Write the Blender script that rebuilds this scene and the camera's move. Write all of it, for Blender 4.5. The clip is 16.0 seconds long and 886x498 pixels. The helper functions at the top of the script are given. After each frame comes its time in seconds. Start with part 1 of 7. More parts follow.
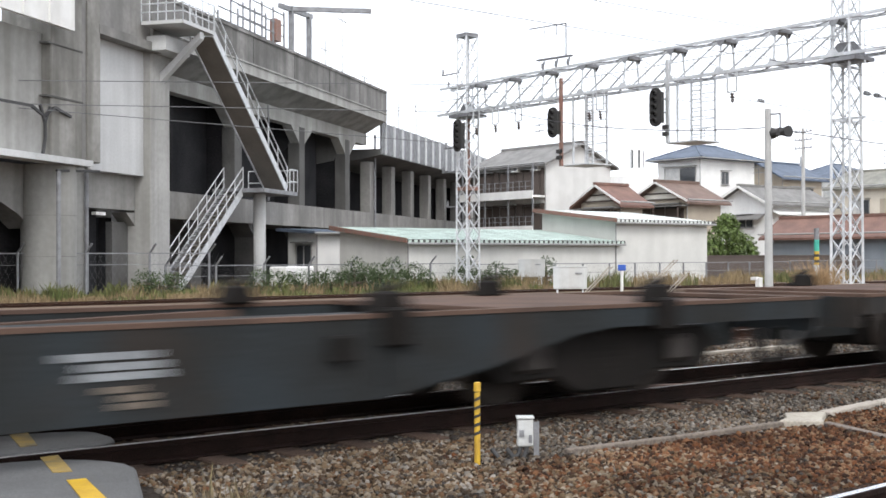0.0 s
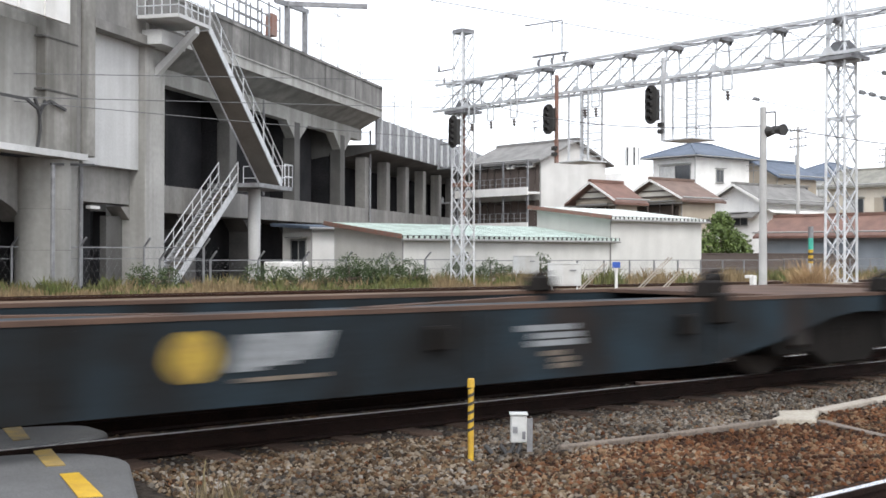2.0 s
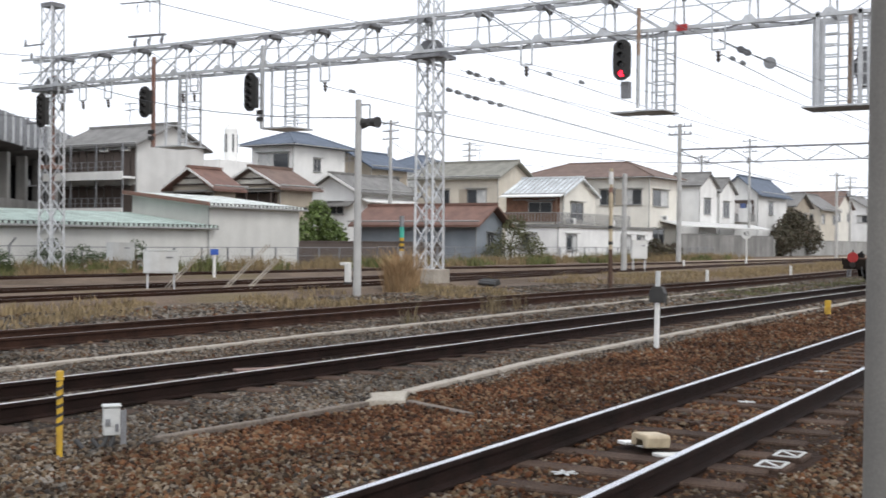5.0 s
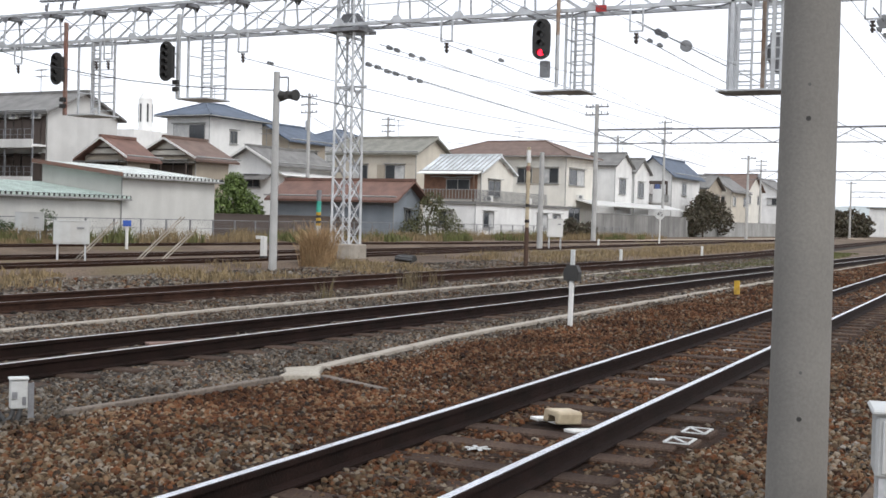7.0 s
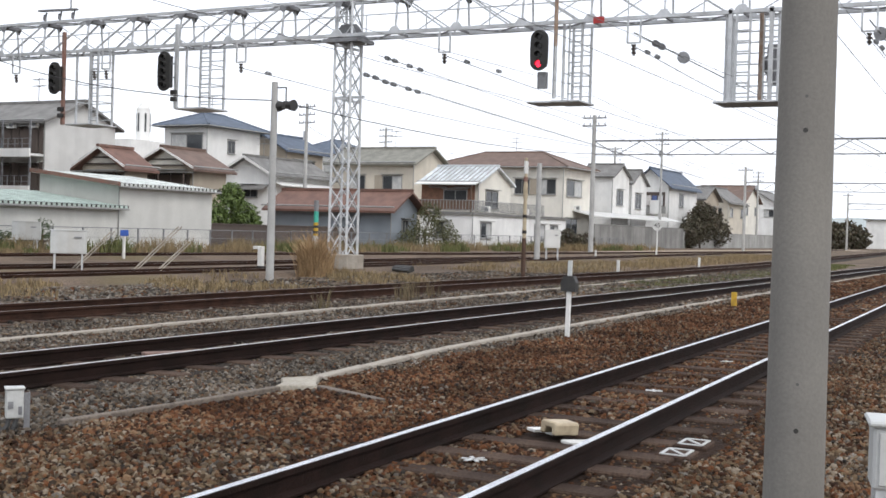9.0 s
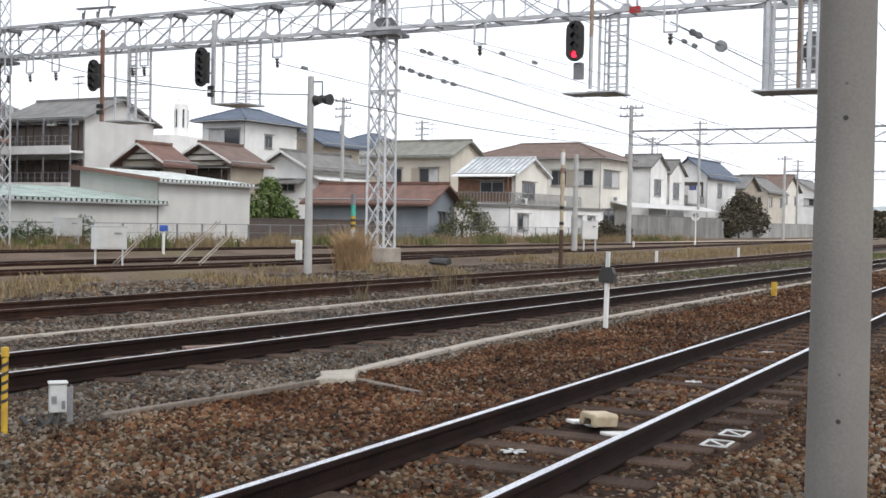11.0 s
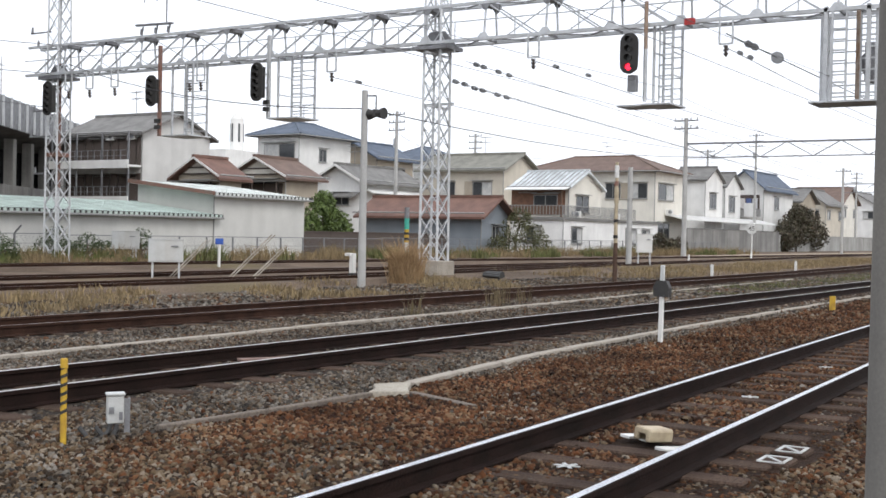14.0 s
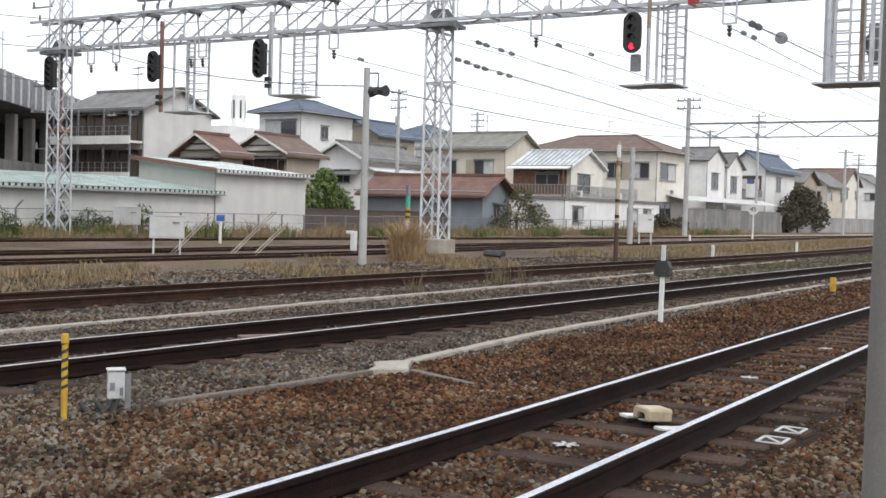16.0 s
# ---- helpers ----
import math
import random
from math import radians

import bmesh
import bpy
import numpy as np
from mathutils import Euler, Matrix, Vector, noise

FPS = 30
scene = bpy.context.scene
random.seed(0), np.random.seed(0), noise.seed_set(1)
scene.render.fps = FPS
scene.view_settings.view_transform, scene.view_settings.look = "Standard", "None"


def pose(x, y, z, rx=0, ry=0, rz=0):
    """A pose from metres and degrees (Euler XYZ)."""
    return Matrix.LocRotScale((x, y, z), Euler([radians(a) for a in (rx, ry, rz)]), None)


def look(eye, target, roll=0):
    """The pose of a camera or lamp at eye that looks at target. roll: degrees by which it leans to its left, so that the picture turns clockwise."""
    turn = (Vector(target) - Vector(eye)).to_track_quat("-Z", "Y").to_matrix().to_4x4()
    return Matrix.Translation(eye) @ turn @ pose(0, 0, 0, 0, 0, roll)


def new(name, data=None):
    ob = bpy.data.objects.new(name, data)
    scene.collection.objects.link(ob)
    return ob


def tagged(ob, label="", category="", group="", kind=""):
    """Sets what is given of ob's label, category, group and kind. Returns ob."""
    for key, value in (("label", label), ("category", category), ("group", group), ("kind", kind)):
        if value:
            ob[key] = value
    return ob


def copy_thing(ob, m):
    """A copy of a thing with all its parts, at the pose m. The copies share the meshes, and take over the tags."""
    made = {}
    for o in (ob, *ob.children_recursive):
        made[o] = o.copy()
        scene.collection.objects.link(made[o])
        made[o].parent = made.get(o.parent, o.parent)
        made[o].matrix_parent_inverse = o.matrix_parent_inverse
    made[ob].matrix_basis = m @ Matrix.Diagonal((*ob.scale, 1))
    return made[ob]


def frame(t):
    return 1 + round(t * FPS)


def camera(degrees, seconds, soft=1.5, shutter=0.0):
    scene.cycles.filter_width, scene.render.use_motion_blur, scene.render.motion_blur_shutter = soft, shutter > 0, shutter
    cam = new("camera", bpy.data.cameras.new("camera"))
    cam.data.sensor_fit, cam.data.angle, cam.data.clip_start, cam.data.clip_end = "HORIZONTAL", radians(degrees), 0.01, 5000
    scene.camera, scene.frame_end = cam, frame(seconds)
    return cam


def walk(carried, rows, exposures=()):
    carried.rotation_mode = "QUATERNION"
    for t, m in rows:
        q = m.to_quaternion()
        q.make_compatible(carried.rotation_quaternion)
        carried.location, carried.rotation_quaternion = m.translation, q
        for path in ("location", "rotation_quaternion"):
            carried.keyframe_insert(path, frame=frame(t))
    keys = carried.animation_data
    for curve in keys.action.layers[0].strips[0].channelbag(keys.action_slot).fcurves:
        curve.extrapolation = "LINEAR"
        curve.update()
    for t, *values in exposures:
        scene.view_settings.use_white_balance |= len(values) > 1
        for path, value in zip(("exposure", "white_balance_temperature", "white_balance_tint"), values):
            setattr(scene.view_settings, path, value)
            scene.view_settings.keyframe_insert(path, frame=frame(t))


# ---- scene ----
cam = camera(41.14, 16.0, soft=1.6, shutter=0.35)
EYE = (0.0, 0.0, 1.34)
PATH = [  # seconds, yaw, pitch, roll
    (0.0, -38.51, 0.34, 0.18), (0.5, -38.53, 0.47, 0.06), (1.0, -38.71, 0.53, -0.18), (1.5, -38.80, 0.35, -0.32),
    (2.0, -38.77, 0.15, -0.18), (2.5, -38.90, 0.16, -0.25), (3.0, -39.18, 0.27, -0.23), (3.5, -40.61, 0.62, -0.33),
    (3.8, -45.6, 0.86, -0.28), (4.0, -48.76, 0.90, -0.23), (4.5, -54.22, 0.36, -0.39), (5.0, -58.08, -0.35, -0.55),
    (5.2, -59.33, -0.54, -0.51), (7.3, -62.14, -1.42, -1.55), (7.5, -62.07, -1.30, -1.59), (8.0, -61.81, -1.25, -1.56),
    (8.5, -61.91, -1.14, -1.87), (9.0, -62.22, -0.93, -1.70), (9.5, -61.91, -0.98, -1.45), (9.7, -61.56, -1.16, -1.30),
    (12.0, -59.86, -1.05, -1.10), (12.5, -59.03, -0.77, -0.98), (13.0, -57.46, -0.43, -1.18), (13.5, -57.60, -0.60, -1.13),
    (14.0, -57.84, -0.75, -1.14), (14.5, -57.80, -1.17, -1.53), (15.0, -57.90, -1.54, -1.44), (15.5, -57.78, -1.75, -1.56),
    (16.0, -57.78, -1.80, -1.58)]
walk(cam, [(t, pose(*EYE, 90 + p, r, y)) for t, y, p, r in PATH],
     exposures=[(0.0, 0.42), (3.4, 0.34), (4.0, 0.16), (5.0, -0.12), (16.0, -0.11)])

# ---- light: bright overcast sky with a faint, wide sun ----
SUN_EL, SUN_AZ = radians(42), radians(200)
world = bpy.data.worlds.new("overcast_sky")
scene.world = world
world.use_nodes = True
wn, wl = world.node_tree.nodes, world.node_tree.links
wn.clear()
sky = wn.new("ShaderNodeTexSky")
sky.sky_type, sky.sun_disc = "NISHITA", False
sky.sun_elevation, sky.sun_rotation = SUN_EL, SUN_AZ
sky.air_density, sky.dust_density, sky.ozone_density = 1.0, 4.0, 1.0
veil = wn.new("ShaderNodeMix")
veil.data_type = "RGBA"
veil.inputs["Factor"].default_value = 0.8
veil.inputs["B"].default_value = (11.6, 11.9, 12.75, 1)
bg = wn.new("ShaderNodeBackground")
bg.inputs["Strength"].default_value = 0.134
wo = wn.new("ShaderNodeOutputWorld")
wl.new(sky.outputs["Color"], veil.inputs["A"])
wl.new(veil.outputs["Result"], bg.inputs["Color"])
wl.new(bg.outputs["Background"], wo.inputs["Surface"])
sun = new("sun", bpy.data.lights.new("sun", "SUN"))
sun.data.energy, sun.data.angle, sun.data.color = 1.2, radians(20), (1.0, 0.995, 0.98)
sun.matrix_world = look((0, 0, 60), (60 * math.sin(0.6) / math.tan(SUN_EL), 60 * math.cos(0.6) / math.tan(SUN_EL), 0))


# ---- materials ----
def mat(name, c1, c2=None, rough=0.8, metal=0.0, scale=3.0, fine=40.0, grain=0.25, bump=0.15, streak=0.0, stain=(0.1, 0.09, 0.08),
        vary=0.0, island=0.0, spots=0.0, wave=None):
    """Two-scale noise colour with grain, optional vertical streaks, per-object or per-island variation and relief."""
    m = bpy.data.materials.new(name)
    m.use_nodes = True
    n, l = m.node_tree.nodes, m.node_tree.links
    b = n["Principled BSDF"]
    b.inputs["Roughness"].default_value, b.inputs["Metallic"].default_value = rough, metal
    tc = n.new("ShaderNodeTexCoord")

    def tex(sc, det, stretch=None):
        t = n.new("ShaderNodeTexNoise")
        t.inputs["Scale"].default_value, t.inputs["Detail"].default_value = sc, det
        if stretch:
            mp = n.new("ShaderNodeMapping")
            mp.inputs["Scale"].default_value = stretch
            l.new(tc.outputs["Object"], mp.inputs["Vector"])
            l.new(mp.outputs["Vector"], t.inputs["Vector"])
        else:
            l.new(tc.outputs["Object"], t.inputs["Vector"])
        return t.outputs["Fac"]

    def ramp(src, lo, hi):
        r = n.new("ShaderNodeMapRange")
        r.inputs["From Min"].default_value, r.inputs["From Max"].default_value = lo, hi
        l.new(src, r.inputs["Value"])
        return r.outputs["Result"]

    def mix(fac, a, bb, kind="MIX"):
        x = n.new("ShaderNodeMix")
        x.data_type, x.blend_type = "RGBA", kind
        for sock, v in (("Factor", fac), ("A", a), ("B", bb)):
            if isinstance(v, (int, float)):
                x.inputs[sock].default_value = v
            elif isinstance(v, tuple):
                x.inputs[sock].default_value = (*v, 1)
            else:
                l.new(v, x.inputs[sock])
        return x.outputs["Result"]

    c2 = c2 or tuple(0.75 * v for v in c1)
    col = mix(ramp(tex(scale, 4), 0.35, 0.65), c1, c2)
    fine_f = tex(fine, 3)
    g = ramp(fine_f, 0.3, 0.7)
    dark = mix(1.0, col, (1 - grain,) * 3, "MULTIPLY")
    lite = mix(1.0, col, (1 + grain,) * 3, "MULTIPLY")
    col = mix(g, dark, lite)
    if streak:
        s = ramp(tex(1.3, 6, (1.0, 1.0, 0.06)), 0.43, 0.66)
        sm = n.new("ShaderNodeMath")
        sm.operation = "MULTIPLY"
        sm.inputs[1].default_value = streak
        l.new(s, sm.inputs[0])
        col = mix(sm.outputs["Value"], col, stain)
    if spots:
        s = ramp(tex(scale * 0.45, 6), 0.56, 0.66)
        sm = n.new("ShaderNodeMath")
        sm.operation = "MULTIPLY"
        sm.inputs[1].default_value = spots
        l.new(s, sm.inputs[0])
        col = mix(sm.outputs["Value"], col, stain)
    for amount, node_type, sock in ((vary, "ShaderNodeObjectInfo", "Random"), (island, "ShaderNodeNewGeometry", "Random Per Island")):
        if amount:
            oi = n.new(node_type)
            hsv = n.new("ShaderNodeHueSaturation")
            mr = n.new("ShaderNodeMapRange")
            mr.inputs["To Min"].default_value, mr.inputs["To Max"].default_value = 1 - amount, 1 + amount
            l.new(oi.outputs[sock], mr.inputs["Value"])
            l.new(mr.outputs["Result"], hsv.inputs["Value"])
            l.new(col, hsv.inputs["Color"])
            col = hsv.outputs["Color"]
    l.new(col, b.inputs["Base Color"])
    if bump:
        bp = n.new("ShaderNodeBump")
        bp.inputs["Strength"].default_value, bp.inputs["Distance"].default_value = bump, 0.02
        l.new(fine_f, bp.inputs["Height"])
        l.new(bp.outputs["Normal"], b.inputs["Normal"])
    rr = n.new("ShaderNodeMapRange")
    rr.inputs["To Min"].default_value, rr.inputs["To Max"].default_value = max(0.03, rough - 0.12), min(1, rough + 0.12)
    l.new(fine_f, rr.inputs["Value"])
    l.new(rr.outputs["Result"], b.inputs["Roughness"])
    return m


def stones(name, cols, island=0.35):
    """Broken stone: each loose stone takes one of several colours at random."""
    m = mat(name, cols[0], cols[0], 0.9, scale=30, fine=150, grain=0.2, bump=0.3)
    n, l = m.node_tree.nodes, m.node_tree.links
    geo = n.new("ShaderNodeNewGeometry")
    cr = n.new("ShaderNodeValToRGB")
    cr.color_ramp.interpolation = "CONSTANT"
    while len(cr.color_ramp.elements) < len(cols):
        cr.color_ramp.elements.new(0.5)
    for i, c in enumerate(cols):
        e = cr.color_ramp.elements[i]
        e.position, e.color = i / len(cols), (*c, 1)
    l.new(geo.outputs["Random Per Island"], cr.inputs["Fac"])
    t = n.new("ShaderNodeTexNoise")
    t.inputs["Scale"].default_value = 60
    x = n.new("ShaderNodeMix")
    x.data_type, x.blend_type = "RGBA", "MULTIPLY"
    x.inputs["Factor"].default_value = 0.45
    l.new(cr.outputs["Color"], x.inputs["A"])
    l.new(t.outputs["Fac"], x.inputs["B"])
    br = n.new("ShaderNodeHueSaturation")
    br.inputs["Value"].default_value = 1.3
    l.new(x.outputs["Result"], br.inputs["Color"])
    big = n.new("ShaderNodeTexNoise")
    big.inputs["Scale"].default_value, big.inputs["Detail"].default_value = 1.1, 5
    mr = n.new("ShaderNodeMapRange")
    mr.inputs["From Min"].default_value, mr.inputs["From Max"].default_value = 0.35, 0.65
    mr.inputs["To Min"].default_value, mr.inputs["To Max"].default_value = 0.75, 1.6
    tc = n.new("ShaderNodeTexCoord")
    l.new(tc.outputs["Object"], big.inputs["Vector"])
    l.new(tc.outputs["Object"], t.inputs["Vector"])
    l.new(big.outputs["Fac"], mr.inputs["Value"])
    l.new(mr.outputs["Result"], br.inputs["Value"])
    l.new(br.outputs["Color"], n["Principled BSDF"].inputs["Base Color"])
    return m


def glow(name, c, strength):
    m = bpy.data.materials.new(name)
    m.use_nodes = True
    b = m.node_tree.nodes["Principled BSDF"]
    b.inputs["Base Color"].default_value = (*c, 1)
    b.inputs["Emission Color"].default_value = (*c, 1)
    b.inputs["Emission Strength"].default_value = strength
    return m


M = dict(
    ground=mat("earth_and_grit", (0.165, 0.125, 0.094), (0.10, 0.075, 0.056), 0.95, scale=0.35, fine=22, grain=0.35, bump=0.8, spots=0.5, stain=(0.13, 0.11, 0.05)),
    bed_brown=mat("rusty_ballast_bed", (0.03, 0.017, 0.011), (0.02, 0.012, 0.008), 0.95, scale=1.2, fine=26, grain=0.5, bump=1.0),
    bed_grey=mat("grey_ballast_bed", (0.042, 0.035, 0.029), (0.026, 0.021, 0.018), 0.95, scale=1.0, fine=24, grain=0.5, bump=1.0),
    stone_brown=stones("rusty_stones", [(0.110, 0.046, 0.021), (0.046, 0.022, 0.013), (0.140, 0.068, 0.034), (0.028, 0.016, 0.011), (0.090, 0.045, 0.024), (0.165, 0.105, 0.062), (0.064, 0.028, 0.014)]),
    stone_grey=stones("grey_stones", [(0.125, 0.112, 0.096), (0.068, 0.060, 0.051), (0.205, 0.187, 0.163), (0.098, 0.074, 0.054), (0.040, 0.035, 0.031), (0.150, 0.124, 0.098)]),
    stone_tan=stones("tan_stones", [(0.112, 0.078, 0.047), (0.060, 0.040, 0.025), (0.150, 0.112, 0.074), (0.036, 0.025, 0.017), (0.100, 0.058, 0.032), (0.20, 0.165, 0.125)]),
    rust=mat("rusty_rail_steel", (0.019, 0.010, 0.008), (0.011, 0.0065, 0.005), 0.75, 0.2, scale=4, fine=80, grain=0.4, bump=0.3),
    rust_lt=mat("red_rusty_rail_steel", (0.050, 0.026, 0.018), (0.027, 0.015, 0.011), 0.85, 0.0, scale=4, fine=60, grain=0.3, bump=0.3),
    bright=mat("polished_rail_top", (0.72, 0.74, 0.78), (0.60, 0.62, 0.66), 0.28, 1.0, scale=5, fine=60, grain=0.1, bump=0.02),
    worn=mat("worn_rail_top", (0.66, 0.65, 0.65), (0.52, 0.50, 0.49), 0.5, 0.85, scale=5, fine=60, grain=0.15, bump=0.04),
    dullrail=mat("dull_rail_top", (0.20, 0.155, 0.125), (0.12, 0.09, 0.075), 0.45, 0.8, scale=5, fine=60, grain=0.2, bump=0.05),
    sleeper=mat("weathered_sleeper_wood", (0.085, 0.058, 0.043), (0.048, 0.032, 0.025), 0.9, scale=3, fine=50, grain=0.4, bump=0.5, vary=0.25),
    concrete=mat("stained_concrete", (0.39, 0.39, 0.375), (0.29, 0.29, 0.275), 0.9, scale=0.3, spots=0.4, fine=5, grain=0.08, bump=0.2, streak=0.45, stain=(0.13, 0.125, 0.11)),
    concrete_st=mat("heavily_stained_concrete", (0.34, 0.335, 0.315), (0.20, 0.197, 0.18), 0.9, scale=0.5, spots=0.75, fine=5, grain=0.12, bump=0.2, streak=0.6, stain=(0.085, 0.082, 0.07)),
    # weathered concrete; its darker tone also paints shade on recess and arch walls
    concrete_md=mat("weathered_and_shade_concrete", (0.28, 0.275, 0.26), (0.19, 0.187, 0.18), 0.9, scale=0.35, fine=5, grain=0.1, bump=0.2, streak=0.5, stain=(0.085, 0.083, 0.078)),
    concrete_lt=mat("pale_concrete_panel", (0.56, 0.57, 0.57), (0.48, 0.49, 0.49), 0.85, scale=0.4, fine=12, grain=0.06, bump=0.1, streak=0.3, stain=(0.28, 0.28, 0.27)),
    # for dark joints and pour lines, and as painted shade on inner members
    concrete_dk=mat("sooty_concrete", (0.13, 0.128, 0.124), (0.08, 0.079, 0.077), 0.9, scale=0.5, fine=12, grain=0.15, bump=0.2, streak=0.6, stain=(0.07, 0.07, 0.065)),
    trough=mat("cable_trough_concrete", (0.37, 0.335, 0.285), (0.27, 0.24, 0.20), 0.9, scale=2, fine=40, grain=0.2, bump=0.3),
    slab=mat("pale_slab_concrete", (0.40, 0.37, 0.31), (0.30, 0.27, 0.22), 0.9, scale=3, fine=40, grain=0.2, bump=0.3, spots=0.4, stain=(0.2, 0.16, 0.12)),
    asphalt=mat("worn_asphalt", (0.115, 0.117, 0.117), (0.08, 0.08, 0.08), 0.9, scale=1.2, fine=60, grain=0.2, bump=0.3),
    yellow=mat("yellow_paint", (0.56, 0.36, 0.03), (0.45, 0.27, 0.03), 0.55, scale=8, fine=60, grain=0.12, bump=0.05, spots=0.3, stain=(0.2, 0.13, 0.04)),
    yellow_worn=mat("worn_yellow_paint", (0.36, 0.24, 0.05), (0.20, 0.15, 0.07), 0.7, scale=8, fine=60, grain=0.2, bump=0.05, spots=0.7, stain=(0.13, 0.115, 0.09)),
    black=mat("black_paint", (0.025, 0.025, 0.025), (0.035, 0.033, 0.03), 0.55, scale=8, fine=60, bump=0.05),
    galv=mat("galvanised_steel", (0.64, 0.66, 0.68), (0.50, 0.52, 0.54), 0.55, 0.35, scale=3, fine=40, grain=0.12, bump=0.05, streak=0.25, stain=(0.25, 0.23, 0.2)),
    galv_dk=mat("weathered_galvanised_steel", (0.26, 0.27, 0.28), (0.17, 0.17, 0.18), 0.6, 0.3, scale=3, fine=40, grain=0.15, bump=0.05),
    # near-black that puts the viaduct's inner shade into the colour
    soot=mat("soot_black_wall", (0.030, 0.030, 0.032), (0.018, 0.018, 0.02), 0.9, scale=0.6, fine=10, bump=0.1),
    orange=mat("red_lead_primer", (0.24, 0.12, 0.09), (0.20, 0.14, 0.115), 0.7, scale=4, fine=40, bump=0.05),
    pole=mat("grey_concrete_pole", (0.215, 0.205, 0.185), (0.165, 0.158, 0.145), 0.85, scale=1.0, fine=60, grain=0.1, bump=0.12, streak=0.25, stain=(0.12, 0.115, 0.105)),
    polelt=mat("pale_concrete_pole", (0.45, 0.45, 0.44), (0.36, 0.36, 0.35), 0.85, scale=1.5, fine=40, grain=0.1, bump=0.1, streak=0.2, stain=(0.25, 0.24, 0.22)),
    white=mat("weathered_white_paint", (0.74, 0.74, 0.72), (0.64, 0.64, 0.62), 0.6, scale=1.5, fine=30, grain=0.05, bump=0.05, streak=0.15, stain=(0.4, 0.38, 0.33)),
    boxgrey=mat("light_grey_cabinet_paint", (0.55, 0.57, 0.57), (0.48, 0.50, 0.50), 0.5, scale=3, fine=40, grain=0.05, bump=0.03, streak=0.3, stain=(0.32, 0.27, 0.2)),
    cream_p=mat("cream_paint", (0.50, 0.42, 0.29), (0.38, 0.31, 0.21), 0.6, scale=6, fine=50, grain=0.1, bump=0.05, spots=0.3, stain=(0.3, 0.24, 0.16)),
    wire=mat("weathered_wire", (0.16, 0.165, 0.17), (0.12, 0.12, 0.125), 0.6, 0.3, bump=0.0),
    cable=mat("black_cable", (0.04, 0.04, 0.042), (0.03, 0.03, 0.03), 0.6, bump=0.0),
    insul=mat("brown_porcelain", (0.10, 0.085, 0.08), (0.08, 0.07, 0.065), 0.3, bump=0.0),
    insulw=mat("grey_porcelain", (0.32, 0.33, 0.34), (0.26, 0.27, 0.28), 0.35, bump=0.0),
    trough_old=mat("buried_trough_concrete", (0.17, 0.14, 0.115), (0.11, 0.09, 0.072), 0.95, scale=3, fine=40, grain=0.3, bump=0.4),
    redpaint=mat("red_paint", (0.42, 0.03, 0.028), (0.34, 0.026, 0.026), 0.5, scale=6, grain=0.1, bump=0.03),
    bluep=mat("blue_sign_paint", (0.03, 0.10, 0.42), (0.03, 0.08, 0.35), 0.5, bump=0.02),
    teal=mat("teal_marker_paint", (0.05, 0.42, 0.32), (0.05, 0.36, 0.28), 0.5, bump=0.02),
    wagon=mat("grimy_blue_grey_paint", (0.020, 0.033, 0.043), (0.013, 0.013, 0.013), 0.7, 0.1, scale=1.2, fine=30, grain=0.25, bump=0.1, spots=0.6, stain=(0.034, 0.023, 0.018), vary=0.25),
    wagonbr=mat("grimy_brown_paint", (0.024, 0.017, 0.013), (0.015, 0.012, 0.010), 0.75, 0.1, scale=1.2, fine=30, grain=0.25, bump=0.1, spots=0.6, stain=(0.028, 0.019, 0.015), vary=0.25),
    deck=mat("brake_dust_deck", (0.105, 0.067, 0.050), (0.070, 0.047, 0.037), 0.85, 0.1, scale=1.5, fine=30, grain=0.2, bump=0.1),
    bogie=mat("oily_black_steel", (0.012, 0.010, 0.009), (0.008, 0.007, 0.006), 0.7, 0.2, scale=4, fine=40, grain=0.3, bump=0.1),
    parapet=mat("blackened_parapet_concrete", (0.25, 0.245, 0.235), (0.15, 0.148, 0.142), 0.9, scale=0.5, fine=6, grain=0.12, bump=0.2, spots=0.6, streak=0.7, stain=(0.07, 0.068, 0.064)),
    soffit=mat("dusty_taupe_steel", (0.20, 0.18, 0.155), (0.155, 0.14, 0.12), 0.85, scale=0.8, fine=10, grain=0.08, bump=0.05, streak=0.3, stain=(0.10, 0.09, 0.08)),
    wagongr=mat("grimy_slate_grey_paint", (0.024, 0.029, 0.032), (0.019, 0.019, 0.018), 0.75, 0.1, scale=1.2, fine=30, grain=0.25, bump=0.1, spots=0.6, stain=(0.034, 0.026, 0.021)),
    wheel=mat("worn_wheel_steel", (0.05, 0.04, 0.034), (0.03, 0.026, 0.023), 0.6, 0.5, scale=4, bump=0.05),
    bearing=mat("dusty_bearing_box", (0.032, 0.026, 0.022), (0.02, 0.017, 0.015), 0.7, 0.2, scale=8, bump=0.05),
)
# dusty, rusty and shade-black surfaces with hardly any gloss
for k in ("rust", "rust_lt", "bogie", "wagon", "wagonbr", "wagongr", "deck", "wheel", "sleeper", "soot", "stone_brown", "stone_grey", "stone_tan", "bed_brown", "bed_grey", "ground"):
    b = M[k].node_tree.nodes["Principled BSDF"]
    b.inputs["Specular IOR Level"].default_value = 0.12
    b.inputs["Metallic"].default_value = 0.0


# ---- mesh helpers ----
def box(bm, c, s, rz=0.0, rx=0.0, ry=0.0):
    r = bmesh.ops.create_cube(bm, size=1.0, matrix=pose(*c, rx, ry, rz) @ Matrix.Diagonal((*s, 1)))
    return r["verts"]


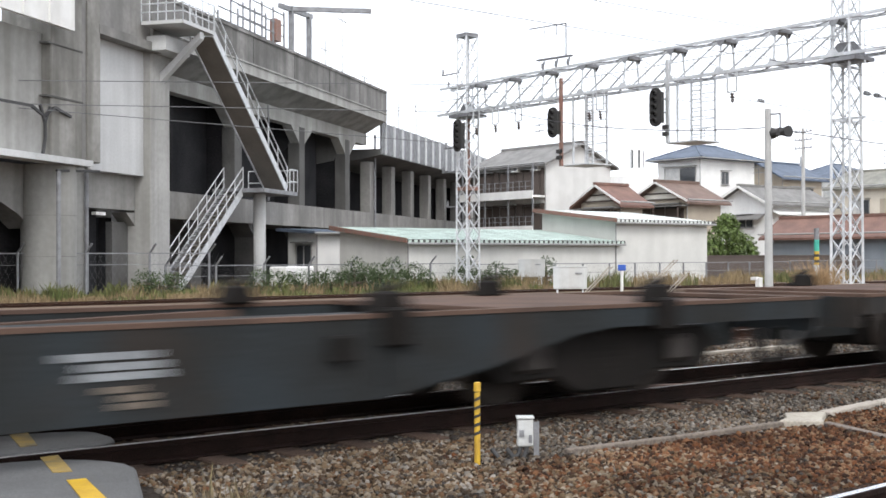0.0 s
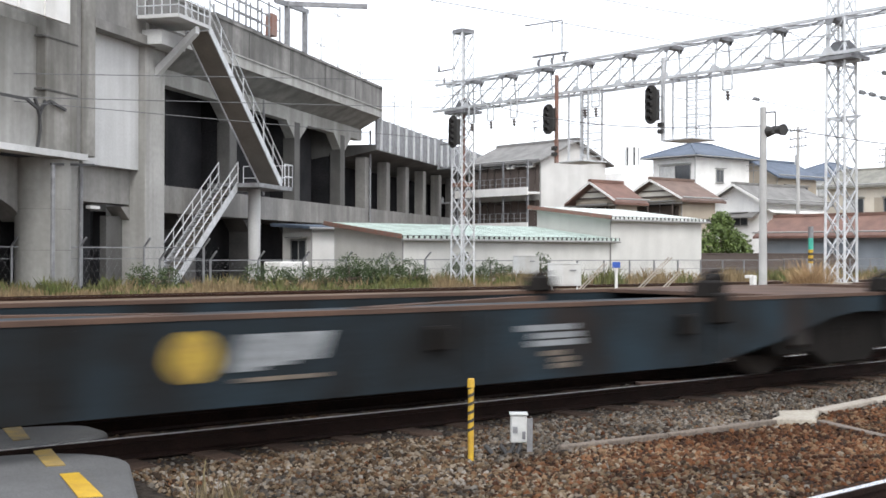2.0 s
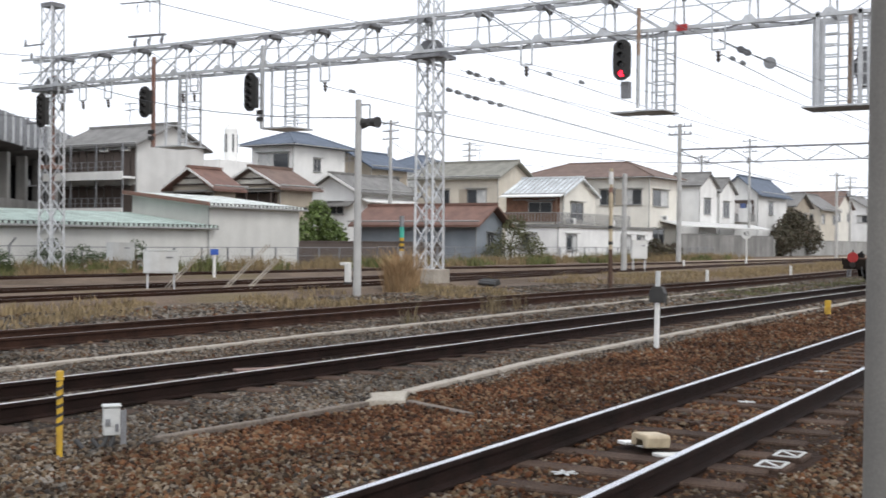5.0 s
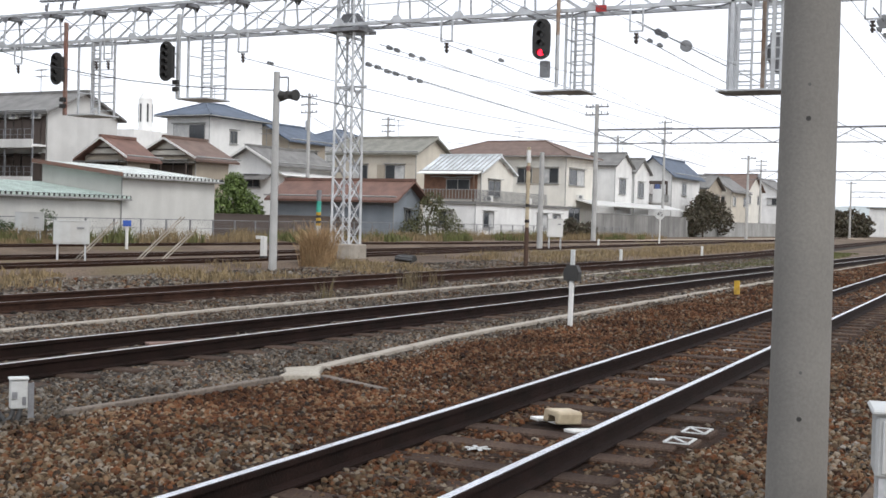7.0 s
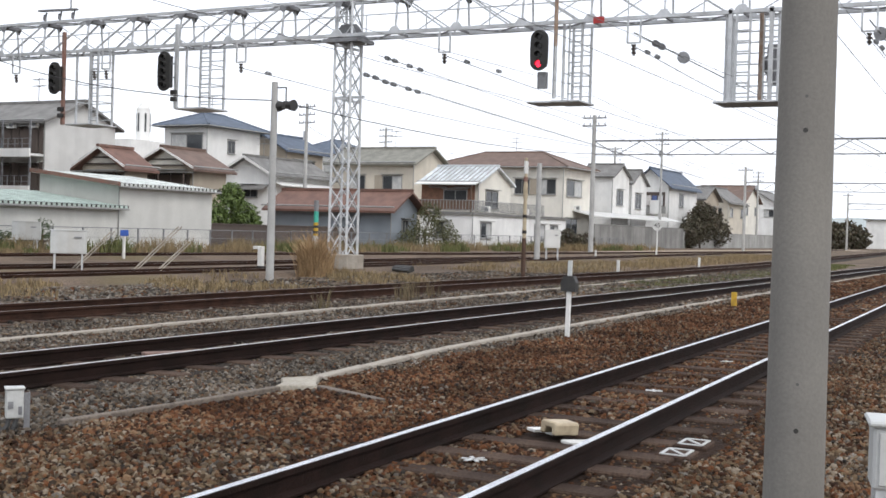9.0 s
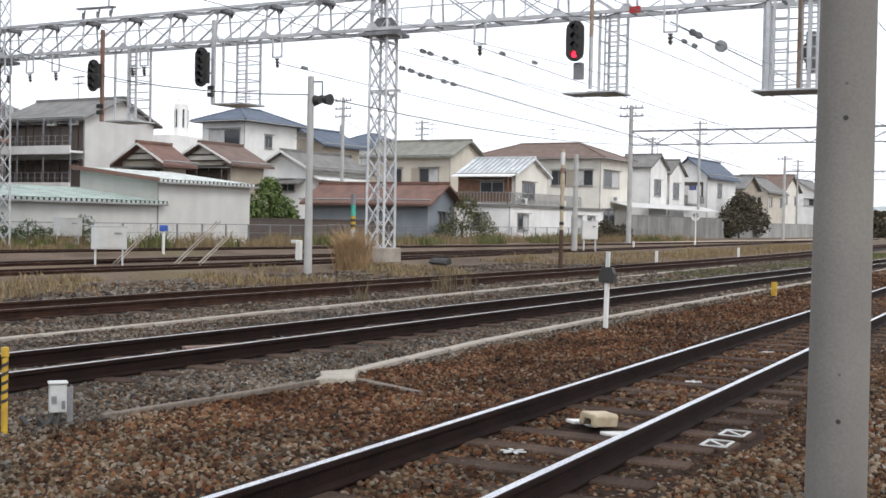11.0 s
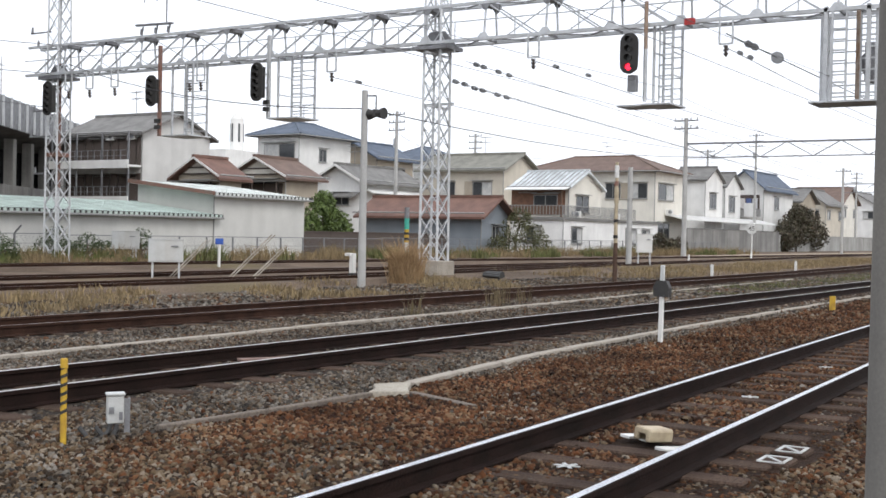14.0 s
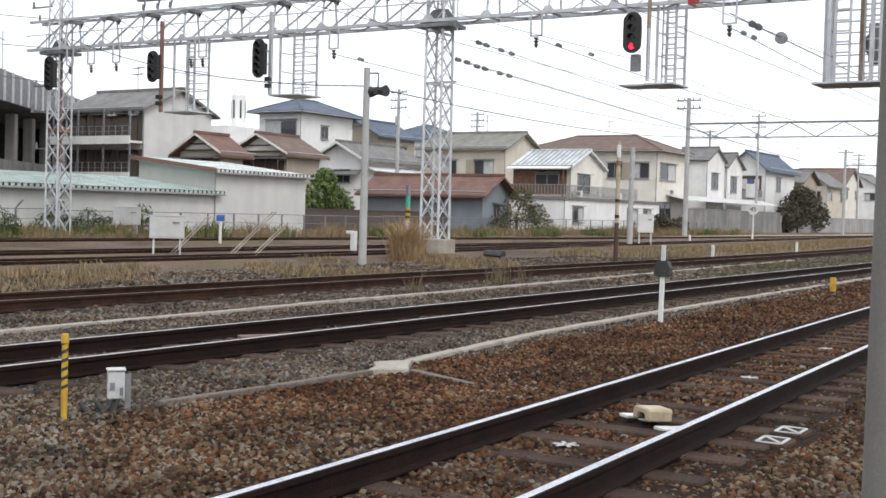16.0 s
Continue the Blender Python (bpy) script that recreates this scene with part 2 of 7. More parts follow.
def bar(bm, p, q, w, h=None, up=(0, 0, 1)):
    """A rectangular bar from p to q."""
    p, q = Vector(p), Vector(q)
    d = (q - p)
    z = d.normalized()
    x = z.cross(Vector(up))
    if x.length < 1e-4:
        x = z.cross(Vector((0, 1, 0)))
    x.normalize()
    y = x.cross(z)
    m = Matrix(((x.x, y.x, z.x, 0), (x.y, y.y, z.y, 0), (x.z, y.z, z.z, 0), (0, 0, 0, 1)))
    m.translation = (p + q) / 2
    bmesh.ops.create_cube(bm, size=1.0, matrix=m @ Matrix.Diagonal((w, h or w, d.length, 1)))


def rod(bm, p, q, r, r2=None, n=10, caps=True):
    """A round, tapering rod from p to q."""
    p, q = Vector(p), Vector(q)
    d = q - p
    m = Matrix.Translation((p + q) / 2) @ d.to_track_quat("Z", "Y").to_matrix().to_4x4()
    bmesh.ops.create_cone(bm, cap_ends=caps, segments=n, radius1=r, radius2=r if r2 is None else r2, depth=d.length, matrix=m)


def extrude(bm, pts, vec):
    """A solid from a planar outline and the way it is pushed."""
    vec = Vector(vec)
    a = [bm.verts.new(p) for p in pts]
    b = [bm.verts.new(Vector(p) + vec) for p in pts]
    n = len(a)
    fs = [bm.faces.new(a), bm.faces.new(b[::-1])]
    for i in range(n):
        fs.append(bm.faces.new((a[i], b[i], b[(i + 1) % n], a[(i + 1) % n])))
    bmesh.ops.recalc_face_normals(bm, faces=fs)
    return fs


def quad(bm, *pts):
    return bm.faces.new([bm.verts.new(p) for p in pts])


def disc_stack(bm, c, axis, radii, step, n=12):
    """A ribbed insulator or knob: discs strung along an axis."""
    a = Vector(axis).normalized()
    for i, r in enumerate(radii):
        p = Vector(c) + a * step * i
        rod(bm, p, p + a * step * 0.55, r, r * 0.8, n)
        rod(bm, p + a * step * 0.5, p + a * step * 1.02, min(radii) * 0.5, None, 6)


def mesh_of(name, bm, mats, bevel=0.0, smooth=False):
    if bevel:
        bmesh.ops.bevel(bm, geom=[e for e in bm.edges if e.calc_face_angle(0) > 0.6], offset=bevel, segments=1, affect="EDGES", clamp_overlap=True)
    me = bpy.data.meshes.new(name)
    bm.to_mesh(me)
    bm.free()
    for m in mats if isinstance(mats, (list, tuple)) else [mats]:
        me.materials.append(m)
    if smooth:
        me.shade_smooth()
        me.set_sharp_from_angle(angle=radians(35))
    return me


def part(name, bm, material, parent, label="", bevel=0.0, smooth=False):
    ob = new(name, mesh_of(name, bm, material, bevel, smooth))
    ob.parent = parent
    return tagged(ob, label)


def whole(name, bm, material, label, category, group="", kind="", bevel=0.0, smooth=False):
    """A thing of one mesh."""
    return tagged(new(name, mesh_of(name, bm, material, bevel, smooth)), label, category, group, kind)


def thing(name, label, category, group="", kind="", at=None):
    ob = new(name)
    ob.empty_display_size = 0.2
    if at is not None:
        ob.matrix_basis = at
    return tagged(ob, label, category, group, kind)


def B():
    return bmesh.new()


GZ = -0.2  # ground level; rail tops are at zero

# ---- ground ----
bm = B()
xs = [-1500, -300, -60, -20, 0, 20, 40, 60, 90, 130, 180, 260, 500, 1500, 3500]
ys = [-1500, -300, -60, -10, 0, 10, 20, 30, 42, 60, 90, 160, 400, 1200, 3500]
grid = [[bm.verts.new((x, y, GZ)) for y in ys] for x in xs]
for i in range(len(xs) - 1):
    for j in range(len(ys) - 1):
        bm.faces.new((grid[i][j], grid[i + 1][j], grid[i + 1][j + 1], grid[i][j + 1]))
whole("ground", bm, M["ground"], "dry gritty railway yard ground with weeds", "ground", kind="structure")


# ---- tracks ----
def y_near(x):
    return 3.0 + 0.0355 * x


def y_main(x):
    return 8.6


def y_second(x):
    e = max(0.0, x - 38)
    return 13.85 + (0.0012 * e * e if e < 28 else 0.94 + 0.0672 * (e - 28))


def y_third(x):
    return 22.2 if x < 30 else 22.2 + 0.055 * (x - 30) - 0.6 * math.exp(-((x - 30) / 12))+0.6


def y_fourth(x):
    return 26.0


def y_far(x):
    e = max(0.0, x - 26)
    return 34.3 - (0.0022 * e * e if e < 36 else 2.85 + 0.02 * (e - 36))


def sweep(bm, fy, xs, prof, top=()):
    """Sweeps a (side, height) outline along a track line; edges of the outline listed in top take the second material."""
    rows = []
    for x in xs:
        k = (fy(x + 0.5) - fy(x - 0.5))
        nx, ny = -k / math.hypot(1, k), 1 / math.hypot(1, k)
        rows.append([bm.verts.new((x + nx * s, fy(x) + ny * s, z)) for s, z in prof])
    for a, b in zip(rows, rows[1:]):
        for i in range(len(prof)):
            j = (i + 1) % len(prof)
            f = bm.faces.new((a[i], b[i], b[j], a[j]))
            if i in top:
                f.material_index = 1
    bm.faces.new(rows[0])
    bm.faces.new(rows[-1][::-1])


def rail_profile(s):
    return [(s - 0.062, -0.153), (s + 0.062, -0.153), (s + 0.062, -0.14), (s + 0.009, -0.125), (s + 0.009, -0.042), (s + 0.033, -0.034),
            (s + 0.033, -0.005), (s + 0.026, 0.0), (s - 0.026, 0.0), (s - 0.033, -0.005), (s - 0.033, -0.034), (s - 0.009, -0.042),
            (s - 0.009, -0.125), (s - 0.062, -0.14)]


def steps(a, b, d):
    return [a + (b - a) * i / max(1, round((b - a) / d)) for i in range(max(1, round((b - a) / d)) + 1)]


def track(fy, x0, x1, top, label, bed, step=4.0, sleep=None, steel="rust", bed_top=-0.168):
    t = thing("track", label, "railway track", "railway tracks", "structure")
    for s in (-0.566, 0.566):
        bm = B()
        sweep(bm, fy, steps(x0, x1, step), rail_profile(s), (7,))
        part("rail", bm, [M[steel], top], t)
    bm = B()
    sweep(bm, fy, steps(x0, x1, step), [(-1.9, GZ - 0.05), (1.9, GZ - 0.05), (1.45, bed_top), (-1.45, bed_top)])
    part("ballast_bed", bm, bed, t)
    if sleep:
        bm = B()
        box(bm, (0, 0, 0), (0.22, 2.0, 0.12))
        me = mesh_of("sleeper", bm, M["sleeper"], 0.012)
        a, b = sleep
        for i in range(int((b - a) / 0.62)):
            x = a + 0.62 * i + random.uniform(-0.03, 0.03)
            o = new("sleeper", me)
            o.parent = t
            k = fy(x + 0.5) - fy(x - 0.5)
            o.matrix_basis = pose(x, fy(x) + random.uniform(-0.04, 0.04), -0.206 + random.uniform(-0.006, 0.004), 0, 0, math.degrees(math.atan(k)) + random.uniform(-1, 1))
    return t


track(y_near, -30, 320, M["bright"], "railway track with polished rails on rusty brown ballast", M["bed_brown"], sleep=(1.5, 60))
track(y_main, -60, 420, M["worn"], "main railway track with worn bright rails on grey ballast", M["bed_grey"], sleep=(1.0, 50))
track(y_second, -60, 320, M["dullrail"], "rusty railway track curving away on old ballast", M["bed_grey"], sleep=(3.0, 40), steel="rust_lt")
track(y_third, -60, 200, M["dullrail"], "rusty siding track half sunk in grit", M["ground"], steel="rust_lt", bed_top=-0.085)
track(y_fourth, -60, 60, M["dullrail"], "rusty siding track half sunk in grit", M["ground"], steel="rust_lt", bed_top=-0.085)
track(y_far, -60, 160, M["dullrail"], "rusty far track beside the weeds", M["ground"], steel="rust_lt", bed_top=-0.085)


# ---- signal gantry across the tracks at x = 34.4 ----
GX = 34.4
ZL, ZU = 7.85, 9.08


def lattice_mast(name, x, y, z0, z1, wide, label, mk="galv", foot=True):
    m = thing(name, label, "lattice mast", "gantry masts", at=pose(x, y, 0))
    h = wide / 2
    for sx in (-h, h):
        for sy in (-h, h):
            bm = B()
            bar(bm, (sx, sy, z0), (sx * 0.86, sy * 0.86, z1), 0.075)
            part("corner_post", bm, M[mk], m)
    bm = B()
    n = int((z1 - z0) / (wide * 1.05))
    for i in range(n):
        a, b = z0 + (z1 - z0) * i / n, z0 + (z1 - z0) * (i + 1) / n
        for (p, q) in (((-h, -h), (h, -h)), ((h, -h), (h, h)), ((h, h), (-h, h)), ((-h, h), (-h, -h))):
            f = 1 - 0.14 * (i / n)
            bar(bm, (p[0] * f, p[1] * f, a), (q[0] * f, q[1] * f, b), 0.045, 0.02)
            bar(bm, (q[0] * f, q[1] * f, a), (p[0] * f, p[1] * f, b), 0.045, 0.02)
    tagged(part("lacing", bm, M[mk], m), kind="stuff")
    if foot:
        bm = B()
        box(bm, (0, 0, GZ + 0.25), (wide + 0.35, wide + 0.35, 0.7))
        part("concrete_foot", bm, M["trough"], m, "", 0.03)
    return m


mA = lattice_mast("gantry_mast", GX, 41.4, GZ, 11.3, 0.75, "galvanised lattice gantry mast with orange bands beside the shed", foot=False)
m2 = lattice_mast("gantry_mast", GX, 22.0, 0.3, 10.6, 0.72, "galvanised lattice gantry mast on a concrete foot")
m3 = lattice_mast("gantry_mast", GX, -9.0, 0.3, 10.6, 0.72, "galvanised lattice gantry mast on a concrete foot")
for m, zs in ((mA, (4.4,)),):
    for z in zs:
        bm = B()
        box(bm, (0, 0, z), (0.72, 0.72, 0.16))
        part("orange_band", bm, M["orange"], m, "orange painted band")
bm = B()
bar(bm, (0.25, 0.25, 3.0), (0.25, 0.25, 8.4), 0.11)
part("primed_post", bm, M["orange"], mA, "rust-orange primed post")
for m in (m2, m3):
    for z in (5.7, 7.5):
        for p, q in (((-0.7, 0, z), (0.8, 0, z)), ((0, -0.7, z + 0.09), (0, 0.5, z + 0.09))):
            bm = B()
            bar(bm, p, q, 0.08)
            part("crossarm", bm, M["galv"], m)

bm = B()
box(bm, (0, 0, 11.38), (0.72, 0.72, 0.18))
part("cap_box", bm, M["galv_dk"], mA)
for z, l in ((9.7, 1.5), (9.1, 1.1), (6.3, 1.3), (5.2, 1.5), (3.6, 1.2)):
    bm = B()
    bar(bm, (-0.3, 0.2, z), (-0.3, l, z), 0.06)
    rod(bm, (-0.3, l - 0.1, z), (-0.3, l - 0.1, z + 0.28), 0.06, 0.04, 8)
    part("side_arm", bm, M["galv_dk"], mA)

gan = thing("gantry_beam", "long galvanised lattice signal gantry beam with trusses", "signal gantry", at=pose(GX, 0, 0))
Y0, Y1 = -9.4, 43.0
for sx in (-0.45, 0.45):
    bm = B()
    bar(bm, (sx, Y0, ZL), (sx, Y1, ZL), 0.11, 0.11)
    part("lower_chord", bm, M["galv"], gan)
for sx in (-0.32, 0.32):
    bm = B()
    bar(bm, (sx, Y0, ZU), (sx, Y1, ZU), 0.09, 0.10)
    part("upper_chord", bm, M["galv"], gan)
NODES = [22.2 + 2.3 * k for k in range(-13, 9)]
for face in (-1, 1):
    bm = B()
    for y in NODES:
        bar(bm, (face * 0.45, y, ZL), (face * 0.32, y, ZU), 0.055)
        step_y = 2.3 if y > 22 else -2.3
        if Y0 < y + step_y < Y1:
            bar(bm, (face * 0.32, y, ZU), (face * 0.45, y + step_y * 0.82, ZL), 0.065, 0.045)
            if face > 0:
                bar(bm, (0.45, y, ZL), (0.32, y + step_y, ZU), 0.03)
    part("web", bm, M["galv"], gan)
for z, h, nm in ((ZU, 0.32, "top_lacing"), (ZL, 0.45, "bottom_lacing")):
    bm = B()
    for i, y in enumerate(NODES):
        bar(bm, (-h, y, z), (h, y, z), 0.06)
        bar(bm, (-h, y, z), (h, y + 1.15, z), 0.04)
        bar(bm, (h, y + 1.15, z), (-h, y + 2.3, z), 0.04)
    part(nm, bm, M["galv_dk"], gan)
bm = B()
bar(bm, (-0.5, Y0, ZL + 0.62), (-0.5, Y1, ZL + 0.62), 0.035)
for y in NODES:
    bar(bm, (-0.5, y + 1.1, ZL), (-0.5, y + 1.1, ZL + 0.62), 0.03)
part("cable_rail", bm, M["galv"], gan)
bm = B()
for y in NODES:
    box(bm, (0, y, ZU - 0.06), (0.6, 0.36, 0.14))
    for face in (-1, 1):
        extrude(bm, [(face * 0.38, y - 0.2, ZU - 0.05), (face * 0.38, y + 0.2, ZU - 0.05), (face * 0.39, y + 0.06, ZU - 0.26), (face * 0.39, y - 0.06, ZU - 0.26)], (0.02, 0, 0))
part("gusset", bm, M["galv_dk"], gan, "dark weathered gusset plates")
for face in (-1, 1):
    bm = B()
    for y in NODES:
        extrude(bm, [(face * 0.52, y - 0.3, ZL - 0.05), (face * 0.52, y + 0.3, ZL - 0.05), (face * 0.51, y + 0.1, ZL + 0.2), (face * 0.51, y - 0.1, ZL + 0.2)], (0.015, 0, 0))
    part("node_plate", bm, M["galv"], gan)
bm = B()
for y in (41.4, 22.0, -9.0):
    extrude(bm, [(-0.02, y - 0.8, ZL - 0.12), (-0.02, y + 0.8, ZL - 0.12), (-0.02, y + 0.3, ZL + 0.45), (-0.02, y - 0.3, ZL + 0.45)], (0.04, 0, 0))
    box(bm, (0, y, ZL - 0.16), (1.1, 1.4, 0.12))
part("bearing_plate", bm, M["galv_dk"], gan)
bm = B()
box(bm, (-0.58, 12.7, ZL - 0.02), (0.04, 0.34, 0.2))
part("red_plate", bm, M["redpaint"], gan, "small red plate")
for y in (40.2, 38.9, 37.4, 33.2, 32.6, 26.2, 18.0, 11.6, 4.9):
    bm = B()
    for d in (-0.2, 0.2):
        bar(bm, (-0.5, y + d, ZL), (-0.5, y + d, ZL - 0.75), 0.05)
    bar(bm, (-0.5, y - 0.2, ZL - 0.75), (-0.5, y + 0.2, ZL - 0.75), 0.05)
    part("wire_hanger", bm, M["galv"], gan)
for y in (40.2, 38.9, 37.4, 33.2, 32.6, 26.2, 18.0, 11.6, 4.9):
    bm = B()
    disc_stack(bm, (-0.5, y, ZL - 0.8), (0.1, 0, -1), (0.08, 0.09, 0.08), 0.11)
    part("insulator", bm, M["insul"], gan, "dark ribbed insulator")
# switch frame above the beam
bm = B()
for y in (36.1, 35.3, 34.6):
    bar(bm, (-0.3, y, ZU), (-0.3, y - 0.1, 9.48), 0.05)
    rod(bm, (-0.3, y, ZU + 0.1), (-0.3, y, 9.4), 0.07, 0.05, 8)
bar(bm, (-0.35, 34.33, 9.5), (-0.35, 36.35, 9.55), 0.16, 0.07)
bar(bm, (-0.35, 34.65, 9.5), (-0.35, 34.65, 10.88), 0.04)
bar(bm, (-0.35, 34.65, 10.86), (-0.35, 36.87, 10.95), 0.05)
for y in (35.2, 35.9):
    bar(bm, (-0.35, y, 10.86), (-0.35, y, 10.45), 0.03)
part("switch_frame", bm, M["galv_dk"], gan)


def signal_head(parent, y, z, lit=None, tall=1.25):
    """An oval black signal head that faces the camera's side (-x)."""
    bm = B()
    pts = []
    for i in range(24):
        a = 2 * math.pi * i / 24
        c, s = math.cos(a), math.sin(a)
        pts.append((-0.9, y + 0.30 * c, z + (tall / 2 - 0.30) * (1 if s > 0 else -1) * (abs(s) > 1e-6) + 0.30 * s))
    extrude(bm, pts, (0.05, 0, 0))
    head = part("signal_head", bm, M["black"], parent, "oval black signal head")
    bm = B()
    box(bm, (-0.72, y, z), (0.3, 0.3, tall - 0.3))
    part("lamp_case", bm, M["black"], head)
    n = 4 if tall < 1.4 else 5
    for i in range(n):
        zz = z + (tall - 0.42) * (0.5 - i / (n - 1))
        bm = B()
        m = Matrix.Translation((-0.97, y, zz)) @ pose(0, 0, 0, 0, 90, 0)
        bmesh.ops.create_cone(bm, cap_ends=False, segments=14, radius1=0.105, radius2=0.105, depth=0.15, matrix=m)
        bmesh.ops.delete(bm, geom=[f for f in bm.faces if f.calc_center_median().z < zz - 0.05], context="FACES")
        part("hood", bm, M["black"], head)
        bm = B()
        rod(bm, (-0.915, y, zz), (-0.905, y, zz), 0.10, None, 14)
        part("lens", bm, SIGNAL_RED if i == lit else M["lens_dark"], head, "lit red lens" if i == lit else "")


M["rusty"] = mat("rust_streaked_steel", (0.27, 0.17, 0.11), (0.36, 0.30, 0.25), 0.7, scale=5, fine=40, grain=0.2, bump=0.05)
M["lens_dark"] = mat("dark_glass", (0.015, 0.015, 0.016), (0.012, 0.012, 0.012), 0.12, bump=0.0)
SIGNAL_RED = glow("red_signal_lamp", (1.0, 0.02, 0.05), 3.2)


def cage(y, z_low, label, side=-1, post="galv", wide=1.15, hang=True):
    """A hanging maintenance cage with ladder under the gantry."""
    g = thing("signal_cage", label, "signal", "gantry signals", at=pose(GX, 0, 0))
    for dx in (-0.35, 0.45):
        for dy in (-wide / 2, wide / 2):
            bm = B()
            bar(bm, (dx, y + dy, z_low), (dx, y + dy, ZL), 0.07)
            part("cage_post", bm, M["galv"], g)
    bm = B()
    z = z_low + 0.25
    while z < ZL:
        bar(bm, (-0.35, y - wide / 2, z), (-0.35, y - wide / 2 + 0.42, z), 0.045)
        bar(bm, (0.45, y - wide / 2, z), (0.45, y + wide / 2, z), 0.035)
        z += 0.32
    bar(bm, (-0.35, y - wide / 2 + 0.42, z_low), (-0.35, y - wide / 2 + 0.42, ZL), 0.045)
    for zz in (z_low + 0.9, z_low + 1.6):
        bar(bm, (-0.35, y - wide / 2, zz), (0.45, y - wide / 2, zz), 0.035)
        bar(bm, (-0.35, y + wide / 2, zz), (0.45, y + wide / 2, zz), 0.035)
    part("ladder", bm, M["galv"], g)
    bm = B()
    box(bm, (0.0, y + 0.1, z_low), (1.3, wide + 0.35, 0.06))
    part("platform", bm, M["galv"], g, "grey steel grating platform", 0.01)
    return g


sA = thing("signal", "dark oval railway signal on the gantry mast", "signal", "gantry signals", at=pose(GX, 0, 0))
signal_head(sA, 41.05, 6.75, None, 1.45)
for z in (6.6, 7.2):
    bm = B()
    bar(bm, (-0.7, 41.05, z), (0, 41.4, z), 0.07)
    part("bracket", bm, M["galv_dk"], sA)
for y, ypost, prim, zl, zc, tall in ((34.9, 34.75, "orange", 5.0, 6.78, 1.25), (29.4, 29.1, "galv", 5.5, 6.85, 1.45)):
    s = cage(ypost - (1.05 if ypost > 30 else 0.85), zl, "dark oval railway signal with hanging ladder cage", wide=1.1)
    bm = B()
    bar(bm, (-0.55, ypost, zl), (-0.55, ypost, ZL + 0.75), 0.12)
    part("signal_post", bm, M[prim], s, "rust-orange primed post" if prim == "orange" else "")
    signal_head(s, y, zc, None, tall)
    for z in (zc - 0.2, zc + 0.3):
        bm = B()
        bar(bm, (-0.7, y, z), (-0.55, ypost, z), 0.05)
        part("bracket", bm, M["galv_dk"], s)
    bm = B()
    for z in (zl + 0.35, zl + 0.6):
        box(bm, (-0.62, ypost + 0.05, z), (0.14, 0.22, 0.16))
    part("number_box", bm, M["black"], s)
s = cage(13.6, 5.4, "oval railway signal showing red, with hanging ladder cage", wide=0.6)
bm = B()
box(bm, (0.0, 14.5, 5.4), (1.0, 1.1, 0.05))
part("front_platform", bm, M["galv"], s)
bm = B()
rod(bm, (-0.55, 14.1, 5.5), (-0.55, 14.1, 7.1), 0.06, None, 12)
part("signal_post", bm, M["galv"], s, "", 0, True)
bm = B()
rod(bm, (-0.55, 14.1, 7.1), (-0.55, 14.1, ZL + 0.7), 0.062, None, 12)
part("post_head", bm, M["rusty"], s, "rust-stained post head", 0, True)
bm = B()
box(bm, (-0.66, 14.45, 6.05), (0.22, 0.26, 0.5))
part("relay_case", bm, M["galv_dk"], s)
signal_head(s, 14.5, 6.95, 3, 1.25)
s = cage(8.1, 5.25, "empty-fronted signal cage with ladder and a round signal seen from behind", wide=1.5)
bm = B()
rod(bm, (-0.1, 7.9, 5.3), (-0.1, 7.9, ZL), 0.075, None, 12)
part("signal_post", bm, M["rusty"], s, "pale rust-streaked post", 0, True)
bm = B()
for y in (8.14, 8.53):
    bar(bm, (-0.5, y, 5.3), (-0.5, y, ZL), 0.06)
for k in range(8):
    bar(bm, (-0.5, 8.14, 5.5 + 0.3 * k), (-0.5, 8.53, 5.5 + 0.3 * k), 0.045)
part("front_ladder", bm, M["galv"], s)
for dy in (-0.55, 0.62):
    bm = B()
    bar(bm, (-0.45, 8.1 + dy, 5.25), (-0.45, 8.1 + dy, ZL + 0.1), 0.11)
    part("cage_channel", bm, M["galv"], s)
bm = B()
rod(bm, (0.25, 7.62, 6.4), (0.45, 7.62, 6.4), 0.34, 0.3, 20)
box(bm, (0.25, 7.62, 6.4), (0.5, 0.26, 1.1))
part("signal_back", bm, M["galv_dk"], s, "grey back of a round signal")


# ---- viaduct: local s along its face, w into it, z up ----
VIA = pose(22.7, 47.6, 0, 0, 0, 36.22)
SVC = dict(at=VIA)


def wall_box(bm, s0, s1, w0, w1, z0, z1):
    box(bm, ((s0 + s1) / 2, (w0 + w1) / 2, (z0 + z1) / 2), (s1 - s0, w1 - w0, z1 - z0))


via = thing("viaduct", "stained grey concrete railway viaduct with dark arcade", "viaduct", kind="structure", at=VIA)
bm = B()
extrude(bm, [(-1.6, 0.0, 10.7), (-1.6, 14, 10.7), (-1.6, 14, 9.4), (-1.6, 1.9, 9.45), (-1.6, 0.0, 10.5)], (31.8, 0, 0))
part("deck", bm, M["concrete_md"], via)
bm = B()
wall_box(bm, -1.6, 30.2, -0.05, 0.22, 11.05, 12.45)
wall_box(bm, -1.6, 30.25, -0.12, 0.30, 12.45, 12.6)
wall_box(bm, 30.2, 30.4, -0.05, 14, 10.47, 12.5)
part("parapet", bm, M["parapet"], via, "soot-stained concrete parapet")
bm = B()
wall_box(bm, -1.6, 30.2, -0.10, 0.22, 10.47, 10.98)
wall_box(bm, -1.6, 30.2, -0.17, 0.2, 10.98, 11.05)
part("edge_beam", bm, M["concrete"], via, "paler concrete edge beam under the parapet")
bm = B()
